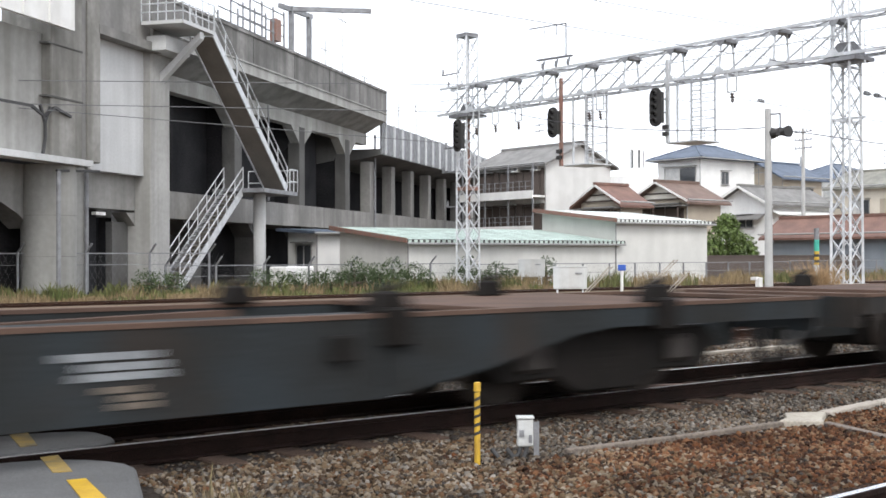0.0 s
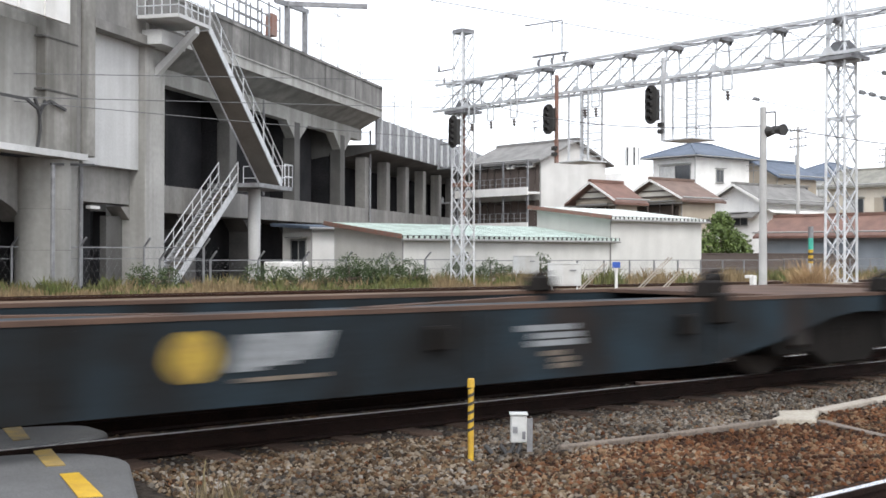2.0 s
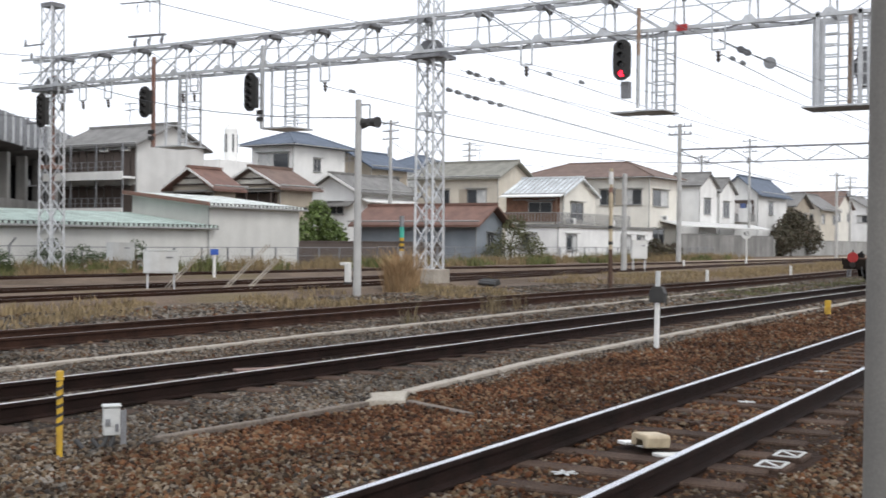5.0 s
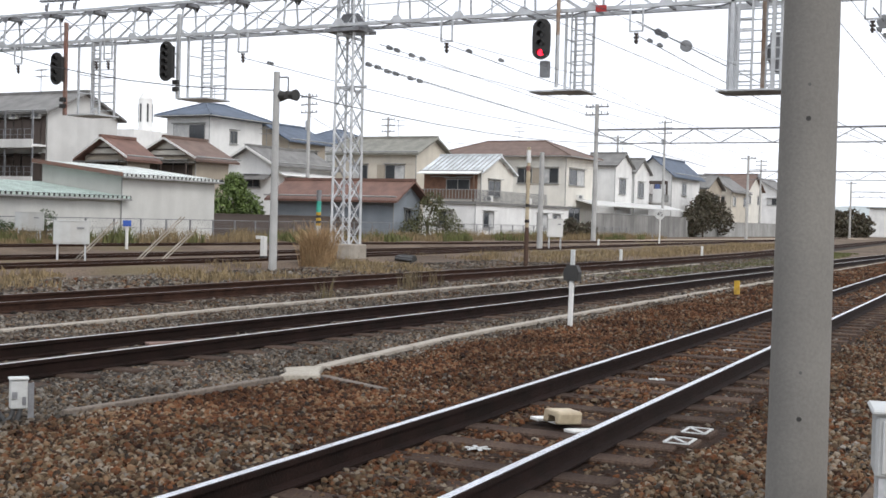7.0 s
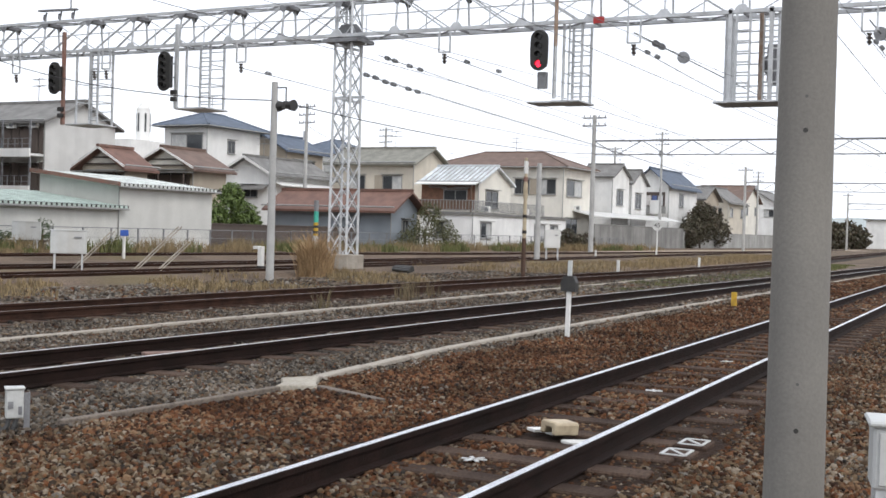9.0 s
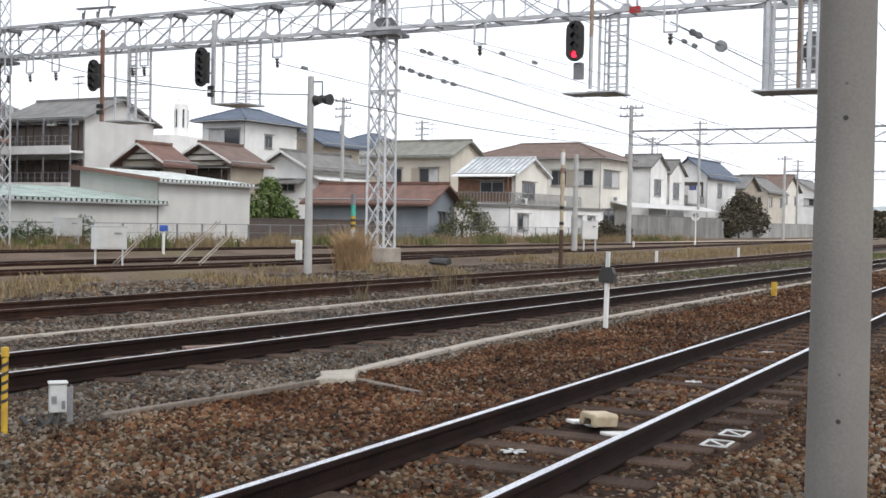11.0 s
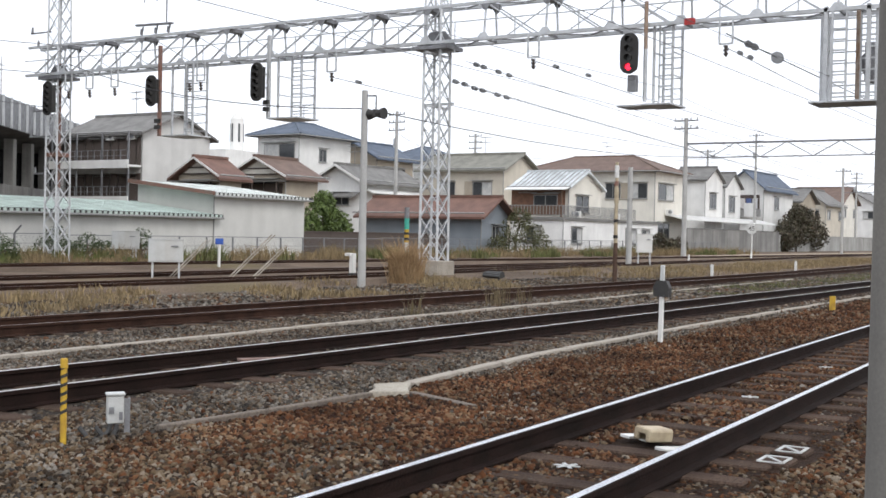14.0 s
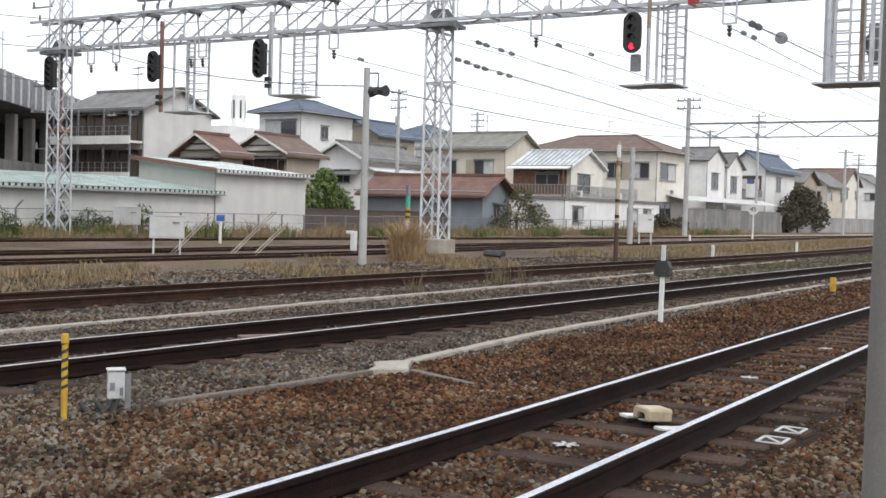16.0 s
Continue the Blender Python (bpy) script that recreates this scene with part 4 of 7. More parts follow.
def house(label, x0, y0, lx, ly, ze, zr, kind, wall, roof, wins=(), over=0.5, base=GZ, cat="house", group="houses along the line", th=0.16, ribs=0.0):
    h = thing("house" if cat == "house" else cat, label, cat, group)
    bm = B()
    if kind == "gx":
        extrude(bm, [(x0, y0, base), (x0, y0 + ly, base), (x0, y0 + ly, ze), (x0, y0 + ly / 2, zr - 0.1), (x0, y0, ze)], (lx, 0, 0))
    elif kind == "gy":
        extrude(bm, [(x0, y0, base), (x0 + lx, y0, base), (x0 + lx, y0, ze), (x0 + lx / 2, y0, zr - 0.1), (x0, y0, ze)], (0, ly, 0))
    elif kind == "sy":
        extrude(bm, [(x0, y0, base), (x0, y0 + ly, base), (x0, y0 + ly, zr - 0.15), (x0, y0, ze - 0.1)], (lx, 0, 0))
    else:
        box(bm, (x0 + lx / 2, y0 + ly / 2, (base + ze) / 2), (lx, ly, ze - base))
    part("wall", bm, WALLS[wall], h)
    r = part("roof", roof_mesh(x0, y0, lx, ly, ze, zr, kind, over, th), ROOFS[roof], h)
    if ribs:
        # added black strip that paints the shade between the ribs at the eave
        bm = B()
        box(bm, (x0 + lx / 2, y0 - over - 0.015, ze - 0.01), (lx + 2 * over, 0.02, 0.20))
        part("eave_board", bm, M["black"], r, "black strip standing for the shaded gaps under the eave")
        bm = B()
        for i in range(int((lx + 2 * over) / ribs)):
            xx = x0 - over + ribs * (i + 0.5)
            bar(bm, (xx, y0 - over - 0.05, ze + 0.0), (xx, y0 + ly + over, zr + 0.03), ribs * 0.55, 0.13)
        tagged(part("corrugation", bm, ROOFS[roof], r), kind="stuff")
    for wdef in wins:
        window(h, wdef[0], x0, y0, *wdef[1:])
    # gutter on the eaves and a downpipe at the corner
    bm = B()
    if kind in ("hip", "gx", "sy"):
        rod(bm, (x0 - over, y0 - over - 0.05, ze - 0.12), (x0 + lx + over, y0 - over - 0.05, ze - 0.12), 0.06, None, 6)
    if kind in ("hip", "gy"):
        rod(bm, (x0 - over - 0.05, y0 - over, ze - 0.12), (x0 - over - 0.05, y0 + ly + over, ze - 0.12), 0.06, None, 6)
    rod(bm, (x0 - 0.06, y0 - 0.06, base + 0.05), (x0 - 0.06, y0 - 0.06, ze - 0.1), 0.04, None, 6)
    part("gutter", bm, ALU, h)
    return h


h_red = house("low grey-blue boarded shed with rusty red tiled roof", 75.2, 44.0, 4.0, 10.5, 3.0, 4.15, "gy", "greyblue", "red", [("y", 1.6, 1.0, 1.0, 1.0)], 0.7, cat="shed")
h_c = house("two-storey beige house with grey-green gabled roof", 99.8, 56, 6.7, 9.5, 7.9, 9.4, "gy", "beige", "olive", [("x", 1.2, 5.0, 2.2, 1.5, True, True), ("x", 5.4, 5.0, 1.8, 1.5, True), ("y", 3.0, 5.2, 1.4, 1.2)], 0.6)
h_v = house("two-storey cream house with translucent veranda roof and balcony", 94.8, 46.5, 6.9, 5.6, 5.85, 7.3, "gy", "cream", "clear", [("y", 1.5, 3.5, 2.6, 1.5), ("x", 0.7, 3.5, 1.5, 1.6), ("x", 3.2, 3.4, 1.6, 1.7)], 0.4)
h_h = house("two-storey cream house with brown hipped roof", 121, 49, 8.5, 16, 8.7, 10.6, "hip", "cream", "brown", [("x", 0.8, 5.6, 2.2, 1.7, True, True), ("x", 4.0, 5.6, 1.8, 1.7), ("y", 1.0, 5.5, 4.6, 1.8, True), ("y", 1.0, 1.0, 3.4, 2.0)], 0.8)
h_w = house("narrow white gabled two-storey house", 136.9, 49, 6.3, 4.0, 8.6, 10.1, "gy", "white", "grey", [("y", 1.6, 5.0, 2.4, 1.9)], 0.4)
h_w2 = house("narrow white gabled two-storey house", 145.5, 49.5, 6.3, 5.0, 8.2, 9.9, "gy", "white", "grey", [("y", 1.6, 4.8, 2.4, 2.0)], 0.4)
h_b = house("white two-storey house with blue-grey roof and laundry balcony", 160.1, 49, 14.2, 5.3, 8.7, 10.9, "gx", "white", "blue", [("y", 5.0, 5.6, 2.2, 1.8), ("x", 2.6, 4.8, 2.0, 1.9)], 0.7)
h_bl = house("tall white house with blue-grey hipped roof", 92, 75, 8.6, 5.4, 11.0, 12.5, "hip", "white", "blue", [("x", 0.5, 8.2, 4.0, 1.9, True), ("y", 3.2, 8.4, 1.2, 1.3)], 0.9)
h_o1 = house("old bungalow with weathered red tiled gable roof", 61.9, 57.6, 2.3, 3.9, 5.25, 6.45, "gx", "tan", "red", [("x", 0.6, 3.4, 2.6, 1.3)], 0.6)
h_o2 = house("old bungalow with brown tiled gable roof", 68.4, 57.0, 3.9, 5.2, 5.55, 6.9, "gx", "tan", "brown", [("x", 0.6, 4.0, 2.9, 1.1)], 0.6)
for hh, x0, y0, ly, ze, zr in ((h_o1, 61.9, 57.6, 3.9, 5.25, 6.45), (h_o2, 68.4, 57.0, 5.2, 5.55, 6.9)):
    bm = B()
    for sy in (-1, 1):
        bar(bm, (x0 - 0.58, y0 + ly / 2 + sy * (ly / 2 + 0.5), ze - 0.22), (x0 - 0.58, y0 + ly / 2, zr - 0.08), 0.06, 0.14)
    part("barge_board", bm, M["white"], hh, "pale barge board")
    bm = B()
    box(bm, (x0 - 0.45, y0 + ly / 2, ze - 0.55), (0.9, ly + 0.6, 0.08))
    part("porch_roof", bm, ROOFS["grey"], hh, "grey lean-to roof over the window")
    bm = B()
    for k in (0.2, ly / 2, ly - 0.2):
        bar(bm, (x0 - 0.8, y0 + k, GZ), (x0 - 0.8, y0 + k, ze - 0.58), 0.09)
    part("porch_post", bm, WALLS["darkwood_shade"], hh)
h_g = house("pale blue-grey house with grey gable roof", 87.6, 64, 9.6, 5.2, 6.2, 7.6, "gx", "white", "grey", [("y", 2.2, 3.6, 1.6, 1.3), ("y", 5.2, 3.6, 1.8, 1.3), ("x", 1.4, 3.8, 1.6, 1.1)], 0.7)
h_s1 = house("long pale sheet-metal shed with mint corrugated roof", 33.7, 45.0, 14.3, 5.9, 2.05, 2.78, "sy", "pale", "mint", (), 0.35, cat="shed", ribs=0.34, th=0.1)
h_s2 = house("tall pale sheet-metal shed with corrugated roof", 48.0, 45.0, 7.8, 5.9, 3.25, 3.98, "sy", "pale", "sheet", (), 0.35, cat="shed", ribs=0.34, th=0.1)
for x0, z0, z1 in ((33.35, 2.08, 2.82), (47.65, 3.28, 4.02)):
    bm = B()
    bar(bm, (x0 - 0.03, 44.6, z0), (x0 - 0.03, 51.3, z1), 0.05, 0.22)
    part("verge_board", bm, M["orange"], h_s1 if x0 < 40 else h_s2, "red-brown verge board")
# apartment block with balconies
apt = house("three-storey pale apartment block with balconies", 62.6, 66, 7.2, 8.6, 8.6, 10.2, "gy", "grey", "grey", (), 0.5, cat="apartment block")
for z in (3.2, 5.9):
    bm = B()
    box(bm, (61.9, 70.3, z), (1.4, 8.6, 0.16))
    slab = part("balcony_slab", bm, WALLS["white"], apt)
    bm = B()
    box(bm, (61.2, 70.3, z + 0.12), (0.1, 8.7, 0.62))
    part("balcony_front", bm, WALLS["white"], slab)
    for h in (0.75, 1.15):
        bm = B()
        bar(bm, (61.2, 66.0, z + h), (61.2, 74.6, z + h), 0.05)
        part("balcony_rail", bm, M["galv_dk"], slab)
    for k in range(13):
        bm = B()
        box(bm, (61.2, 66.05 + 0.71 * k, z + 0.78), (0.04, 0.05, 0.75))
        part("baluster", bm, M["galv_dk"], slab)
    for k in range(4):
        bm = B()
        box(bm, (61.35, 66.1 + 2.8 * k, z + 1.3), (0.1, 0.12, 2.4))
        part("balcony_post", bm, M["galv_dk"], apt)
    for k in range(3):
        window(apt, "x", 62.6, 66, 0.5 + 2.8 * k, z + 0.15, 2.0, 1.9, True)
    bm = B()
    box(bm, (62.56, 70.2, z + 1.1), (0.06, 8.2, 2.2))
    part("dark_boarding", bm, WALLS["darkwood_shade"], apt)


# ---- freight train ----
TAIL0, SPEED, PITCH = -70.27, 22.38, 20.4
DECK = 0.90


def bogie(parent, xc):
    bm = B()
    box(bm, (xc, 0, 0.52), (0.5, 2.1, 0.34))
    bog = part("bogie", bm, M["bogie"], parent, "oily black bogie", 0.02)
    for sy in (-1.0, 1.0):
        bm = B()
        half = [(0.35, 0.72), (0.6, 0.66), (1.4, 0.66), (1.58, 0.50), (1.32, 0.24), (0.7, 0.26), (0.4, 0.11)]
        extrude(bm, [(xc + dx, sy - 0.07, z) for dx, z in half] + [(xc - dx, sy - 0.07, z) for dx, z in reversed(half)], (0, 0.14, 0))
        part("side_frame", bm, M["bogie"], bog, "", 0.02)
    bm = B()
    box(bm, (xc, 0, 0.38), (2.6, 1.3, 0.34))
    part("brake_gear", bm, M["bogie"], bog, "", 0.03)
    for dx in (-0.95, 0.95):
        bm = B()
        rod(bm, (xc + dx, -0.95, 0.43), (xc + dx, 0.95, 0.43), 0.075, None, 10)
        part("axle", bm, M["wheel"], bog, "", 0, True)
        for sy in (-0.565, 0.565):
            bm = B()
            g = 0.062 if sy < 0 else -0.062
            prof = [(-0.065, 0.43), (0.045, 0.43), (0.05, 0.458), (0.068, 0.455), (0.072, 0.40)]
            sgn = 1 if sy < 0 else -1
            rings = []
            for o, r in [(-0.065, 0.05)] + prof + [(0.072, 0.05)]:
                rings.append([bm.verts.new((xc + dx + r * math.cos(6.2832 * k / 28), sy + sgn * o, 0.43 + r * math.sin(6.2832 * k / 28))) for k in range(28)])
            for ra, rb_ in zip(rings, rings[1:]):
                for k in range(28):
                    bm.faces.new((ra[k], ra[(k + 1) % 28], rb_[(k + 1) % 28], rb_[k]))
            bmesh.ops.recalc_face_normals(bm, faces=bm.faces[:])
            part("wheel", bm, M["wheel"], bog, "", 0, True)
        for sy in (-1.06, 1.06):
            bm = B()
            box(bm, (xc + dx, sy, 0.45), (0.34, 0.14, 0.26))
            part("axle_box", bm, M["bearing"], bog, "", 0.04)
    for sy in (-1.0, 1.0):
        for dx in (-0.2, 0.0, 0.2):
            bm = B()
            for i in range(5):
                rod(bm, (xc + dx, sy, 0.26 + 0.055 * i), (xc + dx, sy, 0.295 + 0.055 * i), 0.085, None, 10)
            part("coil_spring", bm, M["bogie"], bog)


def wagon(paint, label, tail=False, plates=True):
    w = thing("flat_wagon", label, "freight wagon", "freight train")
    P = M[paint]
    a, b = 0.45, PITCH - 0.45
    for sy in (-1.25, 1.25):
        bm = B()
        extrude(bm, [(a, sy - 0.05, DECK - 0.03), (b, sy - 0.05, DECK - 0.03), (b, sy - 0.05, DECK - 0.22), (b - 3.1, sy - 0.05, DECK - 0.20), (b - 3.6, sy - 0.05, 0.65), (b - 4.5, sy - 0.05, 0.44), (b - 5.6, sy - 0.05, 0.26),
                     (a + 5.6, sy - 0.05, 0.26), (a + 4.5, sy - 0.05, 0.44), (a + 3.6, sy - 0.05, 0.65), (a + 3.1, sy - 0.05, DECK - 0.20), (a, sy - 0.05, DECK - 0.22)], (0, 0.10, 0))
        sill = part("side_sill", bm, P, w, "grimy fish-belly side sill")
        bm = B()
        box(bm, ((a + b) / 2, sy, DECK - 0.012), (b - a, 0.12, 0.035))
        part("top_flange", bm, M["deck"], sill)
        o = -0.055 if sy < 0 else 0.055
        for x in (6.1, 7.9, 11.3, 14.3):
            bm = B()
            box(bm, (x, sy + o * 1.2, 0.60), (0.05, 0.03, 0.46))
            part("stiffener", bm, P, sill)
        for x in (6.9, 10.9, 13.9):
            bm = B()
            box(bm, (x, sy + o * 1.8, 0.66), (0.16, 0.1, 0.2))
            part("lashing_bracket", bm, M["bogie"], sill, "", 0.02)
    bm = B()
    box(bm, ((a + b) / 2, 0, DECK - 0.31), (b - a, 0.42, 0.5))
    part("centre_sill", bm, P, w)
    for x0, x1 in ((a, a + 0.3), (a + 1.4, a + 4.4), (b - 4.4, b - 1.4), (b - 0.3, b)):
        bm = B()
        box(bm, ((x0 + x1) / 2, 0, DECK - 0.015), (x1 - x0, 2.56, 0.04))
        part("deck_plate", bm, M["deck"], w, "brown dusty steel deck plate")
    for k in range(6):
        x = a + 5.6 + k * 1.68
        bm = B()
        box(bm, (x, 0, DECK - 0.32), (0.18, 2.40, 0.26))
        part("crossbearer", bm, P, w)
    bm = B()
    bar(bm, (a + 5.6, -1.2, DECK - 0.1), (a + 8.9, 0, DECK - 0.1), 0.12, 0.1)
    bar(bm, (b - 5.6, -1.2, DECK - 0.1), (b - 8.9, 0, DECK - 0.1), 0.12, 0.1)
    bar(bm, (a + 5.6, 1.2, DECK - 0.1), (a + 8.9, 0, DECK - 0.1), 0.12, 0.1)
    bar(bm, (b - 5.6, 1.2, DECK - 0.1), (b - 8.9, 0, DECK - 0.1), 0.12, 0.1)
    part("diagonal_brace", bm, M["deck"], w)
    for x in (2.9, 6.0, PITCH - 6.0, PITCH - 2.9):
        for sy in (-1.2, 1.2):
            bm = B()
            extrude(bm, [(x - 0.19, sy - 0.1, DECK), (x + 0.19, sy - 0.1, DECK), (x + 0.13, sy - 0.1, DECK + 0.17), (x - 0.13, sy - 0.1, DECK + 0.17)], (0, 0.2, 0))
            box(bm, (x, sy * 1.1, DECK - 0.1), (0.28, 0.14, 0.3))
            bar(bm, (x - 0.1, sy, DECK + 0.16), (x + 0.12, sy, DECK + 0.22), 0.09, 0.06)
            part("container_lock", bm, M["bogie"], w, "black container lock", 0.02)
    for x in (a + 2.8, b - 2.95):
        bogie(w, x)
    for x, d in ((a, -1), (b, 1)):
        bm = B()
        box(bm, (x + 0.03 * d, 0, DECK - 0.2), (0.06, 2.5, 0.34))
        part("end_beam", bm, P, w)
        bm = B()
        box(bm, (x + 0.25 * d, 0, 0.72), (0.42, 0.24, 0.24))
        box(bm, (x + 0.40 * d, 0.05, 0.72), (0.14, 0.36, 0.32))
        part("coupler", bm, M["bogie"], w, "", 0.03)
        for sy in (-0.45, 0.5):
            bm = B()
            for i in range(8):
                f0, f1 = i / 8 * math.pi, (i + 1) / 8 * math.pi
                rod(bm, (x + d * 0.12 * math.sin(f0) + d * 0.05, sy + 0.3 * math.cos(f0) * 0.4, 0.62 - 0.32 * math.sin(f0)), (x + d * 0.12 * math.sin(f1) + d * 0.05, sy + 0.3 * math.cos(f1) * 0.4, 0.62 - 0.32 * math.sin(f1)), 0.025, None, 6)
            part("air_hose", bm, M["cable"], w)
        for sy in (-1.22, 1.22):
            bm = B()
            bar(bm, (x - 0.55 * d, sy, DECK - 0.3), (x - 0.5 * d, sy, 0.27), 0.05)
            bar(bm, (x - 0.95 * d, sy, DECK - 0.3), (x - 0.9 * d, sy, 0.27), 0.05)
            bar(bm, (x - 0.48 * d, sy, 0.27), (x - 0.92 * d, sy, 0.27), 0.06, 0.04)
            part("step_iron", bm, M["galv_dk"] if tail and d < 0 else M["bogie"], w, "pale grey step iron" if tail and d < 0 else "")
    if plates:
        for x, z, wd, hh, mt in ((12.12, 0.70, 0.66, 0.19, "platewhite" if paint != "wagonbr" else "plateblue"), (12.2, 0.48, 0.26, 0.16, "plategrey"), (4.6, 0.76, 0.55, 0.12, "plategrey"), (2.1, 0.82, 0.45, 0.2, "plategrey")):
            for sy in (-1, 1):
                for dz, kw in ((0.0, 1.0), (-hh * 0.36, 0.86), (-hh * 0.7, 0.95)):
                    bm = B()
                    box(bm, (x + 0.1 * (dz < 0), sy * 1.306, z + dz), (wd * kw, 0.008, hh * 0.26))
                    part("lettering_bar", bm, M[mt], w, "faded pale lettering bar")
    if plates:
        bm = B()
        box(bm, (9.5 if tail or paint == "wagon" else 8.75, -1.306, 0.44), (0.7, 0.008, 0.03))
        part("lettering_bar", bm, M["plategrey"], w, "faded pale lettering bar")
        ringed = tail or paint == "wagon"
        if ringed:
            bm = B()
            rod(bm, (8.8, -1.312, 0.62), (8.8, -1.302, 0.62), 0.18, None, 24)
            part("round_emblem", bm, M["emblem"] if paint == "wagon" else M["emblem_dull"], w, "round emblem panel")
        for k in range(3):
            bm = B()
            q = (9.12 if ringed else 8.35) + 0.25 * k
            extrude(bm, [(q - 0.02, -1.31, 0.50 + 0.03 * k), (q + 0.2, -1.31, 0.50 + 0.03 * k), (q + 0.28, -1.31, 0.76), (q + 0.06, -1.31, 0.76)], (0, 0.008, 0))
            bmesh.ops.recalc_face_normals(bm, faces=bm.faces[:])
            part("emblem_block", bm, M["platewhite"] if paint == "wagon" else M["platetan"], w, "slanted pale emblem block")
    for sy in (-1, 1):
        bm = B()
        box(bm, (a + 3.55, sy * 1.24, 0.63), (0.26, 0.05, 0.09))
        part("brake_plate", bm, M["white"], w, "bright white plate over the bogie")
    bm = B()
    rod(bm, (9.0, -0.8, 0.55), (10.2, -0.8, 0.55), 0.2, None, 14)
    rod(bm, (11.6, 0.8, 0.55), (12.6, 0.8, 0.55), 0.2, None, 14)
    part("air_reservoir", bm, M["bogie"], w, "", 0, True)
    if tail:
        for sy in (-0.98, 0.92):
            bm = B()
            rod(bm, (a - 0.10, sy, DECK + 0.04), (a - 0.07, sy, DECK + 0.04), 0.18, None, 28)
            d = part("tail_disc", bm, M["redpaint"], w, "red round tail marker")
            bm = B()
            bar(bm, (a - 0.05, sy, DECK - 0.3), (a - 0.05, sy, DECK + 0.3), 0.04)
            rod(bm, (a - 0.2, sy, DECK - 0.22), (a, sy, DECK - 0.22), 0.09, 0.11, 12)
            part("bracket", bm, M["bearing"], d)
    return w


M["emblem"] = mat("faded_yellow_emblem", (0.37, 0.255, 0.03), (0.22, 0.14, 0.025), 0.6, scale=6, grain=0.2, bump=0.0)
M["emblem_dull"] = mat("worn_ochre_emblem", (0.085, 0.055, 0.022), (0.05, 0.035, 0.02), 0.7, scale=6, grain=0.2, bump=0.0)
M["plateblue"] = mat("faded_blue_lettering", (0.085, 0.12, 0.145), (0.05, 0.07, 0.085), 0.7, scale=5, fine=30, grain=0.3, bump=0.0)
M["platetan"] = mat("faded_cream_lettering", (0.20, 0.155, 0.105), (0.12, 0.09, 0.065), 0.7, scale=5, fine=30, grain=0.3, bump=0.0)
M["platewhite"] = mat("faded_white_lettering", (0.26, 0.28, 0.29), (0.16, 0.17, 0.18), 0.7, scale=5, fine=30, grain=0.3, bump=0.0)
M["plategrey"] = mat("faded_tan_lettering", (0.15, 0.12, 0.09), (0.09, 0.075, 0.06), 0.7, scale=5, fine=30, grain=0.3, bump=0.0)
w_tail = wagon("wagonbr", "empty brown container flat wagon with red tail discs", True)
w_blue = wagon("wagon", "empty dark blue-grey container flat wagon")
w_br = wagon("wagonbr", "empty grimy brown container flat wagon")
w_b2 = wagon("wagongr", "empty grimy slate-grey container flat wagon")
w_b3 = copy_thing(w_b2, pose(0, 0, 0))
TRAIN = [w_tail, w_blue, w_br, w_b2, w_b3]


# ---- lineside things ----
def post(name, label, cat, x, y, z1, r0, r1, mk, group="", z0=GZ - 0.05, n=14):
    t = thing(name, label, cat, group, at=pose(x, y, 0))
    bm = B()
    rod(bm, (0, 0, z0), (0, 0, z1), r0, r1, n)
    part("shaft", bm, M[mk], t, "", 0, True)
    return t


# concrete pole close by
pole = post("concrete_pole", "thick grey concrete pole with small bolt holes", "pole", 5.845, 1.122, 9.0, 0.145, 0.093, "pole", n=40)
dirx, diry = -0.982, -0.19
for z, o in ((1.86, 0.0), (0.44, 0.02), (2.02, 0.0), (0.66, 0.02)):
    bm = B()
    r = 0.145 - (0.052 / 9.25) * (z + 0.25)
    px, py = dirx * math.cos(o) - diry * math.sin(o), dirx * math.sin(o) + diry * math.cos(o)
    hole = z in (1.86, 0.44)
    rod(bm, (px * (r - 0.01), py * (r - 0.01), z), (px * (r + 0.0015), py * (r + 0.0015), z), 0.012 if hole else 0.008, None, 12)
    part("bolt_hole", bm, M["black"] if hole else M["concrete_dk"], pole)


def cabinet(name, label, x, y, w, d, h, zb, rz, mk="boxgrey", legs=2, group="trackside boxes"):
    t = thing(name, label, "cabinet", group, at=pose(x, y, 0, 0, 0, rz))
    bm = B()
    box(bm, (0, 0, zb + h / 2), (w, d, h))
    body = part("body", bm, M[mk], t, "", 0.012)
    bm = B()
    box(bm, (0, 0, zb + h + 0.012), (w + 0.04, d + 0.04, 0.024))
    part("lid", bm, M[mk], body, "", 0.008)
    bm = B()
    box(bm, (0.0, -d / 2 - 0.006, zb + h * 0.5), (w * 0.86, 0.012, h * 0.84))
    dr = part("door", bm, M[mk], body, "", 0.004)
    bm = B()
    box(bm, (w * 0.25, -d / 2 - 0.03, zb + h * 0.72), (w * 0.2, 0.03, h * 0.06))
    part("handle", bm, M["galv_dk"], dr)
    for k in range(legs):
        sx = (-1 + 2 * k / max(1, legs - 1)) * w * 0.38 if legs > 1 else 0
        for sy in ((-d * 0.35, d * 0.35) if legs > 1 else (0,)):
            bm = B()
            box(bm, (sx, sy, (GZ + zb) / 2 - 0.03), (0.05, 0.05, zb - GZ + 0.06))
            part("leg", bm, M["galv"], t)
    return t


